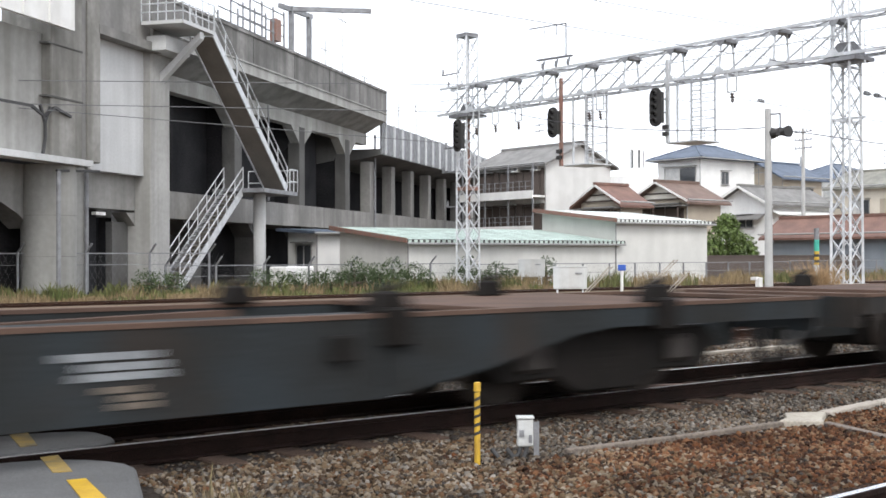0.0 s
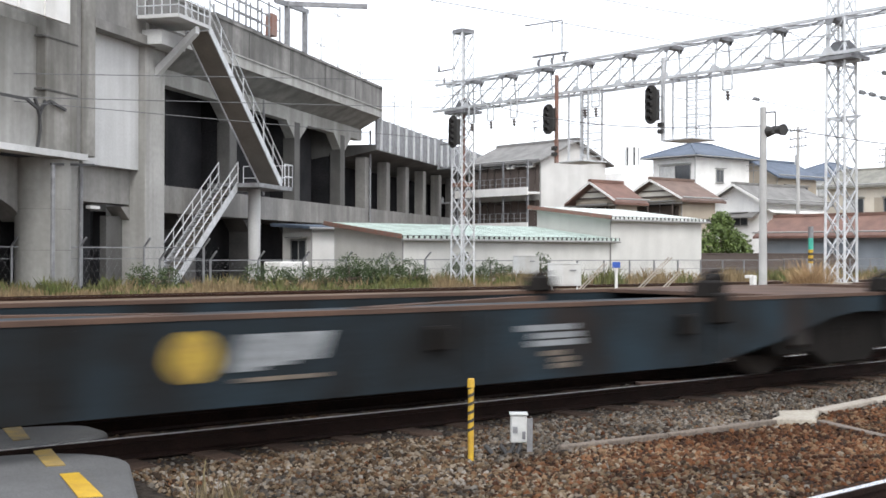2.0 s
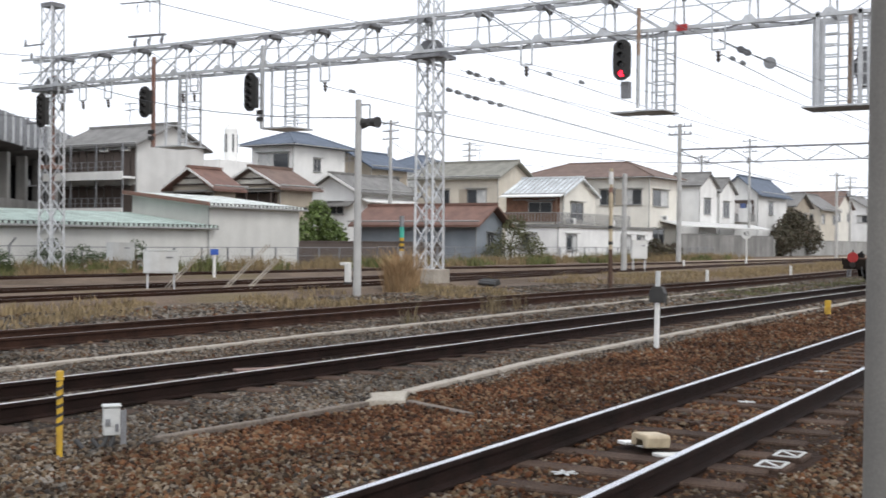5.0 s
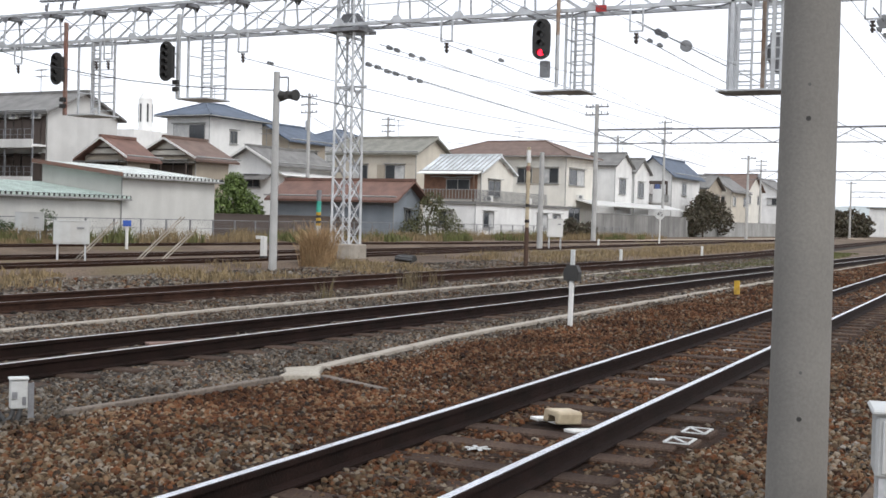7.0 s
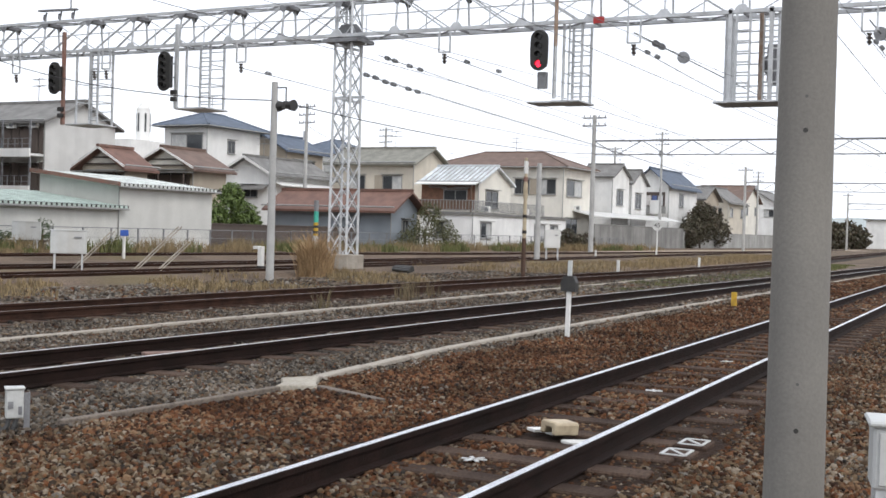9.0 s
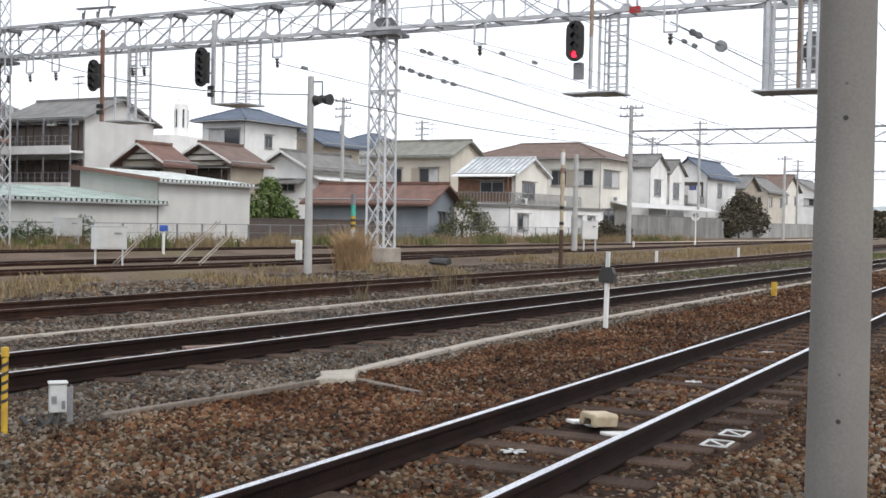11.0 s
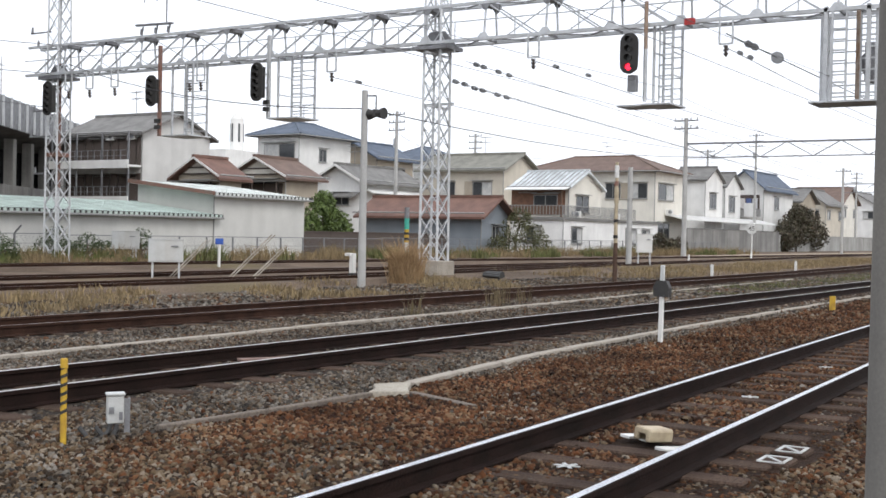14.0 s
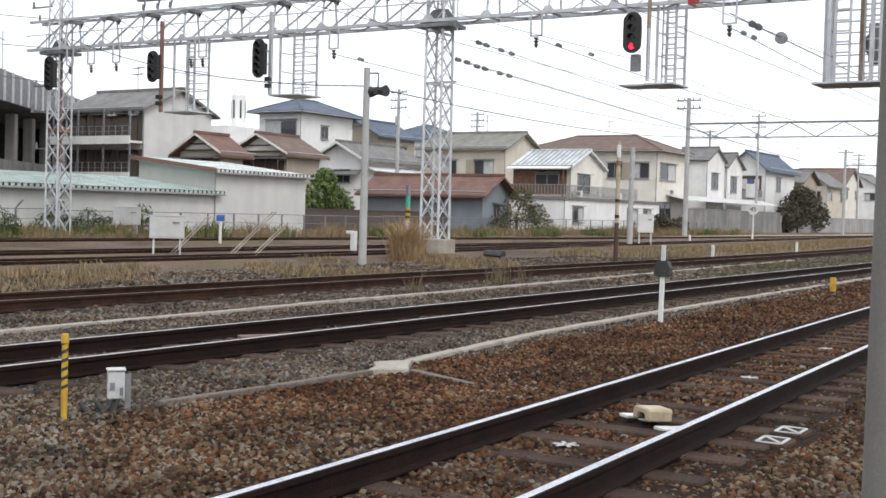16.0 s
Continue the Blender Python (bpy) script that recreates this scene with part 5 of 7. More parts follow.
def striped_post(x, y, h, r=0.022):
    t = thing("marker_post", "yellow and black striped plastic marker post with yellow cap", "marker post", "striped posts", at=pose(x, y, 0))
    bm = B()
    rod(bm, (0, 0, GZ), (0, 0, h), r, None, 16)
    part("shaft", bm, M["yellow"], t, "", 0, True)
    bm = B()
    n = 26
    for k in range(6):
        z = GZ + 0.2 + 0.062 * k
        lo, hi = [], []
        for i in range(n + 1):
            a = 2 * math.pi * i / n
            zz = z + 0.062 * i / n
            lo.append(bm.verts.new(((r + 0.002) * math.cos(a), (r + 0.002) * math.sin(a), zz)))
            hi.append(bm.verts.new(((r + 0.002) * math.cos(a), (r + 0.002) * math.sin(a), zz + 0.024)))
        for i in range(n):
            bm.faces.new((lo[i], lo[i + 1], hi[i + 1], hi[i]))
    part("stripes", bm, M["black"], t)
    bm = B()
    rod(bm, (0, 0, h), (0, 0, h + 0.07), r * 1.25, r * 1.15, 16)
    part("cap", bm, M["yellow"], t, "bright yellow cap", 0.006, True)


striped_post(5.55, 6.58, 0.35)
striped_post(6.78, 11.75, 0.40)
# small relay box on an angle post, with its cables
rb = thing("relay_box", "small pale grey trackside relay box on a steel angle post", "relay box", at=pose(6.0, 6.5, -0.035, 0, 0, -38) @ Matrix.Scale(0.8, 4))
bm = B()
box(bm, (-0.05, 0, 0.075), (0.15, 0.12, 0.26))
body = part("body", bm, M["boxgrey"], rb, "", 0.012)
bm = B()
box(bm, (-0.05, -0.005, 0.213), (0.17, 0.14, 0.02))
part("lid", bm, M["boxgrey"], body, "", 0.006)
bm = B()
box(bm, (-0.085, -0.066, 0.07), (0.045, 0.02, 0.06))
box(bm, (-0.005, -0.066, 0.02), (0.03, 0.02, 0.07))
part("latch", bm, M["galv_dk"], body)
bm = B()
box(bm, (0.055, -0.02, -0.02), (0.05, 0.012, 0.38))
box(bm, (0.075, 0.01, -0.02), (0.012, 0.06, 0.38))
part("angle_post", bm, M["galv_dk"], rb)
for k, (x0, x1) in enumerate(((-0.09, -0.28), (-0.03, -0.14))):
    bm = B()
    pts = [(x0, -0.02, -0.05), (x0 - 0.02, -0.04, -0.12), ((x0 + x1) / 2, -0.06, -0.19), (x1, -0.05, -0.18), (x1 - 0.08, 0.0, -0.08)]
    for p, q in zip(pts, pts[1:]):
        rod(bm, p, q, 0.022, None, 8)
    part("cable", bm, M["cable"], rb)
cabinet("trackside_box", "grey steel trackside box on legs beside the pole", 5.22, 0.52, 0.34, 0.24, 0.26, 0.33, -78)
cabinet("trackside_cabinet", "white steel signalling cabinet on legs", 24.6, 24.9, 0.98, 0.6, 0.64, 0.36, -45, "boxgrey")
cabinet("trackside_cabinet", "white steel signalling cabinet on legs", 37.6, 40.6, 1.2, 0.6, 0.8, 0.35, -45, "boxgrey")
cabinet("trackside_cabinet", "white narrow steel cabinet on legs beside a pole", 58.0, 24.0, 0.8, 0.5, 0.95, 0.55, -62, "white")
# cable troughs: lids in a row
def trough(pts, w, label, mk="trough"):
    t = thing("cable_trough", label, "cable trough", "cable troughs", "structure")
    bm = B()
    box(bm, (0, 0, 0), (0.96, w, 0.05))
    me = mesh_of("trough_lid", bm, M[mk], 0.008)
    for (xa, ya), (xb, yb) in zip(pts, pts[1:]):
        n = max(1, int(math.hypot(xb - xa, yb - ya)))
        for i in range(n):
            f = (i + 0.5) / n
            o = new("trough_lid", me)
            o.parent = t
            o.matrix_basis = pose(xa + (xb - xa) * f, ya + (yb - ya) * f + random.uniform(-0.012, 0.012), -0.145 + random.uniform(-0.006, 0.006), 0, 0, math.degrees(math.atan2(yb - ya, xb - xa)) + random.uniform(-1, 1)) @ Matrix.Diagonal((math.hypot(xb - xa, yb - ya) / n, 1, 1, 1))


trough([(9.62, 6.42), (13, 6.8), (20, 7.05), (32, 7.2), (60, 7.6)], 0.13, "narrow grey concrete cable trough with lids")
trough([(6.5, 11.1), (10, 11.3), (21, 11.65), (45, 12.6)], 0.14, "narrow grey concrete cable trough with lids")
trough([(6.25, 6.40), (7.4, 6.32), (8.85, 6.28)], 0.07, "half-buried grey concrete cable trough", "trough_old")
trough([(9.1, 6.05), (8.7, 5.12)], 0.09, "half-buried grey concrete cable trough", "trough_old")
bm = B()
extrude(bm, [(9.22, 6.55, -0.20), (8.98, 6.36, -0.20), (8.74, 6.27, -0.20), (8.86, 6.14, -0.20), (9.0, 5.99, -0.20), (9.2, 6.14, -0.20), (9.56, 6.34, -0.20), (9.42, 6.46, -0.20)], (0, 0, 0.09))
whole("concrete_slab", bm, M["slab"], "flat grey concrete slab where cable troughs meet", "concrete slab", bevel=0.01)
# white stake with black box
st = thing("marker_stake", "leaning white stake with a black box and bare tip", "marker stake", at=pose(15.95, 6.32, 0, 0, 2.0, 0))
bm = B()
bar(bm, (0, 0, GZ), (0, 0, 0.5), 0.06)
part("shaft", bm, M["white"], st, "", 0.006)
bm = B()
bar(bm, (0, 0, 0.72), (0, 0, 0.95), 0.055)
part("tip", bm, M["boxgrey"], st, "", 0.006)
bm = B()
extrude(bm, [(-0.05, 0.11, 0.5), (-0.05, -0.11, 0.5), (-0.05, -0.12, 0.63), (-0.05, -0.07, 0.73), (-0.05, 0.07, 0.73), (-0.05, 0.12, 0.63)], (0.12, 0, 0))
part("black_box", bm, M["black"], st)
t = thing("yellow_marker", "short flat yellow marker stake", "marker stake", at=pose(26.2, 6.45, 0))
bm = B()
box(bm, (0, 0, -0.03), (0.05, 0.12, 0.36))
part("blade", bm, M["yellow"], t, "", 0.006)
t = thing("white_peg", "short white marker peg", "marker stake", at=pose(34.0, 6.9, 0))
bm = B()
box(bm, (0, 0, 0.0), (0.08, 0.08, 0.5))
part("shaft", bm, M["white"], t, "", 0.006)
for x, y in ((44, 15.4), (57, 15.8), (70, 26), (84, 26.5)):
    t = thing("white_peg", "short white marker peg", "marker stake", "white pegs", at=pose(x, y, 0))
    bm = B()
    box(bm, (0, 0, 0.05), (0.1, 0.1, 0.6))
    part("shaft", bm, M["white"], t, "", 0.01)
# beacon between the rails of the near track
ats = thing("track_beacon", "cream cast track beacon on pale mounting boards between the rails", "track beacon", at=pose(8.06, 3.22, -0.045, 4, 5, -22) @ Matrix.Scale(0.76, 4))
for dx, dy, w, d in ((-0.02, 0.26, 0.22, 0.12), (0.12, 0.12, 0.3, 0.1), (-0.12, -0.3, 0.2, 0.14), (0.12, -0.28, 0.24, 0.09)):
    bm = B()
    box(bm, (dx, dy, -0.128), (w, d, 0.03))
    part("mounting_board", bm, M["white"], ats, "", 0.005)
bm = B()
extrude(bm, [(-0.17, -0.11, -0.11), (-0.17, -0.11, 0.0), (-0.17, -0.08, 0.015), (-0.17, 0.08, 0.015), (-0.17, 0.11, 0.0), (-0.17, 0.11, -0.11), (-0.17, 0.05, -0.11), (-0.17, 0.04, -0.045), (-0.17, -0.04, -0.045), (-0.17, -0.05, -0.11)], (0.32, 0, 0))
part("beacon", bm, M["cream_p"], ats, "cream beacon block", 0.012)
for x, dy, rz in ((6.88, 0.1, 40), (10.97, 0.05, 20), (14.17, 0.05, 15)):
    t = thing("painted_mark", "faded white cross painted on a sleeper", "painted mark", "white track marks", "structure", at=pose(x, y_near(x) + dy, -0.142, 0, 0, rz))
    for r in (0, 60, 120):
        bm = B()
        box(bm, (0, 0, 0), (0.17, 0.024, 0.006), r)
        part("stroke", bm, M["boxgrey"], t)
for x, y in ((7.9, 2.47), (8.36, 2.48)):
    t = thing("track_board", "dark board with a white painted frame beside the rail", "board", "track boards", at=pose(x, y - 0.17, 0, 0, 0, 2))
    bm = B()
    box(bm, (0, 0, -0.165), (0.3, 0.24, 0.06))
    part("board", bm, M["sleeper"], t, "", 0.01)
    bm = B()
    for p, q in (((-0.12, -0.08), (0.12, -0.08)), ((-0.12, 0.08), (0.12, 0.08)), ((-0.12, -0.08), (-0.12, 0.08)), ((0.12, -0.08), (0.12, 0.08)), ((-0.10, -0.08), (0.10, 0.08))):
        bar(bm, (*p, -0.132), (*q, -0.132), 0.022, 0.006)
    part("white_paint", bm, M["boxgrey"], t)

bd = thing("loose_board", "pinkish weathered board lying between the rails", "board", at=pose(10.2, 8.75, 0, 0, 0, -28))
bm = B()
box(bm, (0, 0, -0.12), (0.62, 0.14, 0.04))
part("plank", bm, mat("pinkish_weathered_wood", (0.26, 0.17, 0.14), (0.18, 0.12, 0.10), 0.9, fine=60, bump=0.2), bd, "", 0.006)
rp = thing("cable_heap", "low dark heap of old cable and plates by the track", "scrap heap", at=pose(36.4, 20.7, 0, 0, 0, 25))
for k in range(7):
    bm = B()
    rod(bm, (-1.1 + 0.25 * k, -0.3, GZ + 0.07 + 0.05 * (k % 3)), (-0.4 + 0.28 * k, 0.35, GZ + 0.1 + 0.06 * (k % 2)), 0.06, None, 8)
    part("cable_length", bm, M["black"], rp)
for x0, y0, l in ((12.3, 20.9, 1.3), (13.9, 21.0, 0.9)):
    pl = thing("point_machine", "dark low point machine beside the siding", "point machine", "point machines", at=pose(x0, y0, 0, 0, 0, 4))
    bm = B()
    box(bm, (0, 0, GZ + 0.1), (l, 0.4, 0.2))
    part("case", bm, M["bogie"], pl, "", 0.03)
    bm = B()
    bar(bm, (0, 0.2, GZ + 0.1), (0, 0.9, GZ + 0.1), 0.05)
    part("drive_rod", bm, M["rust_lt"], pl)

bm = B()
extrude(bm, [(88, 34.2, GZ - 0.02), (130, 32.4, GZ - 0.02), (230, 31.0, GZ - 0.02), (230, 39, GZ - 0.02), (120, 38.5, GZ - 0.02), (92, 36.5, GZ - 0.02)], (0, 0, 0.03))
whole("sandy_path", bm, mat("pale_sandy_dirt", (0.36, 0.29, 0.21), (0.27, 0.21, 0.15), 0.95, scale=0.4, fine=12, grain=0.2, bump=0.4), "pale sandy track along the far rails", "path", kind="structure")
# ---- foot crossing ----
def pave(name, outline, label):
    bm = B()
    extrude(bm, [(x, y, -0.25) for x, y in outline], (0, 0, 0.245))
    return whole(name, bm, M["asphalt"], label, "crossing panel", "crossing panels", "structure", 0.02)


def arc(cx, cy, rx, ry, a0, a1, n=7):
    return [(cx + rx * math.cos(radians(a0 + (a1 - a0) * i / n)), cy + ry * math.sin(radians(a0 + (a1 - a0) * i / n))) for i in range(n + 1)]


pave("crossing_panel", [(1.2, 9.05), (1.2, 8.16)] + arc(2.95, 8.45, 0.62, 0.29, -90, 0, 5) + arc(2.95, 8.75, 0.62, 0.3, 0, 90, 5), "worn grey rubber crossing panel between the rails")
pave("crossing_approach", [(1.0, 7.93), (0.9, 3.9), (2.2, 3.9), (2.72, 6.0)] + arc(2.5, 7.25, 0.68, 0.62, -10, 80, 6), "worn grey asphalt crossing approach with yellow dashes")
pave("crossing_far", [(1.3, 9.3), (3.0, 9.3), (3.1, 13.0), (1.6, 13.0)], "worn grey asphalt crossing beyond the track")
for pts in ([(2.99, 9.02), (3.13, 9.02), (2.98, 8.4), (2.86, 8.4)], [(2.81, 7.87), (2.94, 7.89), (2.79, 7.24), (2.68, 7.28)], [(2.65, 6.97), (2.76, 6.95), (2.60, 6.2), (2.48, 6.25)]):
    bm = B()
    extrude(bm, [(x, y, -0.004) for x, y in pts], (0, 0, 0.006))
    whole("yellow_dash", bm, M["yellow"] if pts[0][1] < 7 else M["yellow_worn"], "yellow painted dash on the crossing", "road marking", "yellow dashes", "structure")

# ---- poles further off ----
lp = post("speaker_pole", "tall pale concrete pole with a dark horn speaker", "pole", 26.5, 19.3, 5.25, 0.115, 0.085, "polelt", n=18)
bm = B()
bar(bm, (0, 0, 5.1), (0.05, -0.35, 5.1), 0.04)
bar(bm, (0.05, -0.35, 5.1), (0.05, -0.35, 4.7), 0.03)
part("bracket", bm, M["galv_dk"], lp)
bm = B()
for d in (-1, 1):
    rod(bm, (0.05, -0.35, 4.6), (0.05 + 0.05 * d, -0.35 + 0.3 * d, 4.6), 0.08, 0.16, 12)
rod(bm, (0.05, -0.35, 4.52), (0.05, -0.35, 4.72), 0.12, 0.08, 10)
part("horn_speaker", bm, M["black"], lp, "black double horn speaker")
yp = post("striped_pole", "slim pole, rusty below and yellow and white banded above", "pole", 34.4, 15.2, 3.7, 0.07, 0.05, "cream_p", n=12)
for z0, z1, mk in ((GZ, 1.15, "deck"), (1.3, 1.4, "bearing"), (1.8, 1.9, "bearing"), (2.4, 2.9, "cream_p"), (3.2, 3.6, "white"), (2.95, 3.1, "orange")):
    bm = B()
    rod(bm, (0, 0, z0), (0, 0, z1), 0.074, 0.07, 12)
    part("band", bm, M[mk], yp)
post("grey_pole", "plain pale concrete pole", "pole", 56.0, 24.0, 4.9, 0.15, 0.12, "polelt")
wp = thing("white_hook_post", "short white post with a bent head and black foot", "post", at=pose(29.86, 22.1, 0))
bm = B()
box(bm, (0, 0, 0.35), (0.16, 0.16, 0.62))
box(bm, (-0.04, 0.12, 0.62), (0.16, 0.22, 0.1))
part("shaft", bm, M["white"], wp, "", 0.01)
bm = B()
box(bm, (0, 0, -0.08), (0.17, 0.17, 0.26))
part("foot", bm, M["black"], wp)
bs = thing("blue_sign", "small blue sign on a white post", "sign", at=pose(35.0, 32.5, 0))
bm = B()
rod(bm, (0, 0, GZ), (0, 0, 0.75), 0.06, None, 10)
part("post", bm, M["white"], bs)
bm = B()
box(bm, (-0.05, -0.05, 0.85), (0.06, 0.32, 0.24), 43)
part("plate", bm, M["bluep"], bs, "", 0.01)
tm = thing("teal_marker", "teal, yellow and black banded marker with a lamp", "marker", at=pose(44.6, 30.0, 0))
for z0, z1, mk in ((GZ, 0.5, "teal"), (0.5, 0.9, "boxgrey"), (0.9, 1.5, "yellow"), (1.0, 1.12, "black"), (1.25, 1.37, "black"), (1.5, 2.0, "teal"), (2.0, 2.5, "galv_dk")):
    bm = B()
    rod(bm, (0, 0, z0), (0, 0, z1), 0.11 if mk != "black" else 0.115, None, 12)
    part("band", bm, M[mk], tm)
ss = thing("speed_sign", "round white speed sign on a white post", "sign", at=pose(92, 29.0, 0))
bm = B()
rod(bm, (0, 0, GZ), (0, 0, 2.0), 0.06, None, 8)
part("post", bm, M["white"], ss)
bm = B()
rod(bm, (-0.1, 0, 2.2), (-0.06, 0, 2.2), 0.42, None, 20)
part("disc", bm, M["white"], ss)
tx = bpy.data.curves.new("numerals", "FONT")
tx.body, tx.size, tx.align_x, tx.align_y, tx.extrude = "45", 0.5, "CENTER", "CENTER", 0.004
tob = new("numerals", tx)
tob.data.materials.append(M["black"])
tob.parent, tob.matrix_basis = ss, pose(-0.108, 0, 2.2, 90, 0, -90)
# guy stays by the sidings
for x, y, dx, dz in ((25.04, 23.1, 2.1, 1.4), (25.7, 22.8, 1.5, 0.95), (25.0, 25.3, 1.7, 1.2)):
    t = thing("guy_stay", "slanting pale steel guy stay", "guy stay", "guy stays")
    bm = B()
    bar(bm, (x, y, GZ), (x + dx, y, GZ + dz), 0.03)
    part("rod", bm, M["trough"], t)
    bm = B()
    bar(bm, (x + 0.09, y - 0.05, GZ), (x + dx + 0.09, y - 0.05, GZ + dz), 0.025)
    part("wire_guard", bm, M["trough"], t)
    bm = B()
    box(bm, (x, y, GZ + 0.02), (0.25, 0.25, 0.12))
    part("anchor_block", bm, M["trough"], t)
# utility poles by the houses
def utility(x, y, h, label="grey concrete utility pole with crossarms", arms=3):
    t = thing("utility_pole", label, "utility pole", "utility poles", at=pose(x, y, 0))
    bm = B()
    rod(bm, (0, 0, GZ), (0, 0, h), 0.2, 0.13, 12)
    part("shaft", bm, M["polelt"], t, "", 0, True)
    for k in range(arms):
        bm = B()
        bar(bm, (-0.2, -1.0, h - 0.3 - 0.7 * k), (0.2, 1.0, h - 0.3 - 0.7 * k), 0.09)
        part("crossarm", bm, M["galv_dk"], t)
        for d in (-0.9, -0.4, 0.4, 0.9):
            bm = B()
            rod(bm, (0.2 * d, d, h - 0.3 - 0.7 * k), (0.2 * d, d, h - 0.08 - 0.7 * k), 0.05, None, 6)
            part("insulator", bm, M["insulw"], t)
    bm = B()
    rod(bm, (0.3, 0.3, h - 3.2), (0.3, 0.3, h - 2.4), 0.22, None, 10)
    part("transformer", bm, M["galv"], t)


utility(87.3, 60, 12.2)
utility(150, 47, 15.0)
utility(118, 70, 13.0)
utility(146, 52, 12.8, arms=2)
utility(205, 47, 13)
utility(228, 47, 13)
for x in (85.0, 150.0, 230.0):
    g2 = thing("line_portal", "slim steel overhead line portal across the tracks", "overhead portal", "line portals", at=pose(x, 0, 0))
    ye = 32.0 if x < 100 else 36.0
    for y in (ye, -8):
        bm = B()
        rod(bm, (0, y, GZ), (0, y, 10.4 if y > 0 else 8.6), 0.2, 0.15, 12)
        part("post", bm, M["polelt"], g2)
    for z in ((10.2, 9.6) if x < 100 else (10.0,)):
        bm = B()
        bar(bm, (0, ye - 0.95, z), (0, ye + 0.95, z), 0.1)
        part("crossarm", bm, M["galv_dk"], g2)
        for d in (-0.85, -0.35, 0.35, 0.85):
            bm = B()
            rod(bm, (0, ye + d, z), (0, ye + d, z + 0.25), 0.06, 0.04, 8)
            part("insulator", bm, M["insulw"], g2)
    bm = B()
    bar(bm, (0, ye, 8.45), (0, -8, 8.45), 0.13)
    bar(bm, (0, ye, 7.4), (0, -8, 7.4), 0.08)
    part("chord", bm, M["galv_dk"], g2)
    bm = B()
    y, k = ye, 0
    while y > -7:
        bar(bm, (0, y, 7.4 if k % 2 else 8.45), (0, y - 1.9, 8.45 if k % 2 else 7.4), 0.06)
        y -= 1.9
        k += 1
    part("web", bm, M["galv_dk"], g2)

# ---- wires ----
def tube(bm, pts, r, n=5):
    """One unbroken round strand through the points."""
    rings = []
    for i, p in enumerate(pts):
        d = (pts[min(i + 1, len(pts) - 1)] - pts[max(i - 1, 0)]).normalized()
        x = d.cross(Vector((0, 0, 1))).normalized()
        y = x.cross(d)
        rings.append([bm.verts.new(p + x * r * math.cos(6.283 * k / n) + y * r * math.sin(6.283 * k / n)) for k in range(n)])
    for a, b in zip(rings, rings[1:]):
        for k in range(n):
            bm.faces.new((a[k], a[(k + 1) % n], b[(k + 1) % n], b[k]))


def wire(label, pts, r=0.012, sag=0.0, mk="wire"):
    t = thing("overhead_wire", label, "overhead wire", "overhead wires")
    line = [Vector(pts[0])]
    for p, q in zip(pts, pts[1:]):
        p, q = Vector(p), Vector(q)
        n = 8 if sag else 1
        for i in range(1, n + 1):
            f = i / n
            line.append(p.lerp(q, f) - Vector((0, 0, sag * 4 * f * (1 - f))))
    bm = B()
    tube(bm, line, r)
    part("strand", bm, M[mk], t)
    return t


def beads(t, p, q, places, r=0.07, mk="insulw"):
    p, q = Vector(p), Vector(q)
    d = (q - p).normalized()
    for k in places:
        bm = B()
        disc_stack(bm, p + d * k, d, (r, r, r * 0.9), 0.11)
        part("insulator", bm, M[mk], t)


for y, z, ks in ((18.0, 7.0, (1.5, 4.0)), (11.6, 7.0, (1.2, 2.2)), (4.9, 7.0, (1.2, 2.4)), (26.2, 6.9, (1.5,))):
    p, q = (33.9, y, z), (85, y * 0.98, 7.3)
    t = wire("dark feeder wire hung from the gantry", [p, q], 0.013, 0.5)
    beads(t, p, q, ks)
t = wire("dark tension wire with a round grey balance weight", [(33.9, 11.6, 7.4), (85, 11.3, 7.2)], 0.02)
beads(t, (33.9, 11.6, 7.4), (85, 11.3, 7.2), (2.0, 2.6), 0.11, "galv_dk")
beads(t, (33.9, 11.6, 7.4), (85, 11.3, 7.2), (5.0,), 0.2, "insulw")
t = wire("dark tension wire with a round grey balance weight", [(33.9, 4.9, 7.4), (85, 5.2, 7.2)], 0.02)
beads(t, (33.9, 4.9, 7.4), (85, 5.2, 7.2), (2.2, 5.0), 0.2, "insulw")
for fy, nm in ((y_near, "near"), (y_main, "main"), (y_second, "second")):
    xs_ = [-40, 34.4, 85, 150, 230, 300]
    wire("thin copper contact wire above the track", [(x, fy(x), 5.1) for x in xs_], 0.007)
    wire("thin messenger wire above the track", [(x, fy(x), 6.0) for x in xs_], 0.007, 0.5)
for dz, y1, ks in ((7.25, 21.0, (0.6, 1.15, 2.3, 3.15)), (6.62, 21.55, (0.1, 0.75)), (6.42, 21.0, (0.5, 1.1, 2.25, 3.0))):
    p, q = (34.7, y1, dz), (86, y1 + 2.2, dz - 0.9)
    t = wire("dark wire with ribbed insulators from the mast arm", [p, q], 0.012)
    beads(t, p, q, ks, 0.08, "insulw")
wire("black service cable slung between poles", [(34.4, 40.8, 8.3), (26.5, 19.3, 4.75), (86, 31, 7.6)], 0.016, 0.5, "cable")
for z0, z1, x0 in ((5.9, 9.15, -6), (5.5, 7.9, -6), (6.7, 6.4, -6)):
    wire("dark wire strung past the viaduct", [(x0, 41.4, z0), (34.4, 41.4, z1)], 0.016)
for z in (8.3,):
    wire("thin wire between the house poles", [(87.3, 60, z + 2), (118, 70, z + 2.5), (150, 47, z + 4), (205, 47, z + 3)], 0.02, 1.0)


# ---- fence, walls and greenery ----
fence = thing("fence", "wire mesh fence on grey posts along the yard edge", "fence", kind="structure")


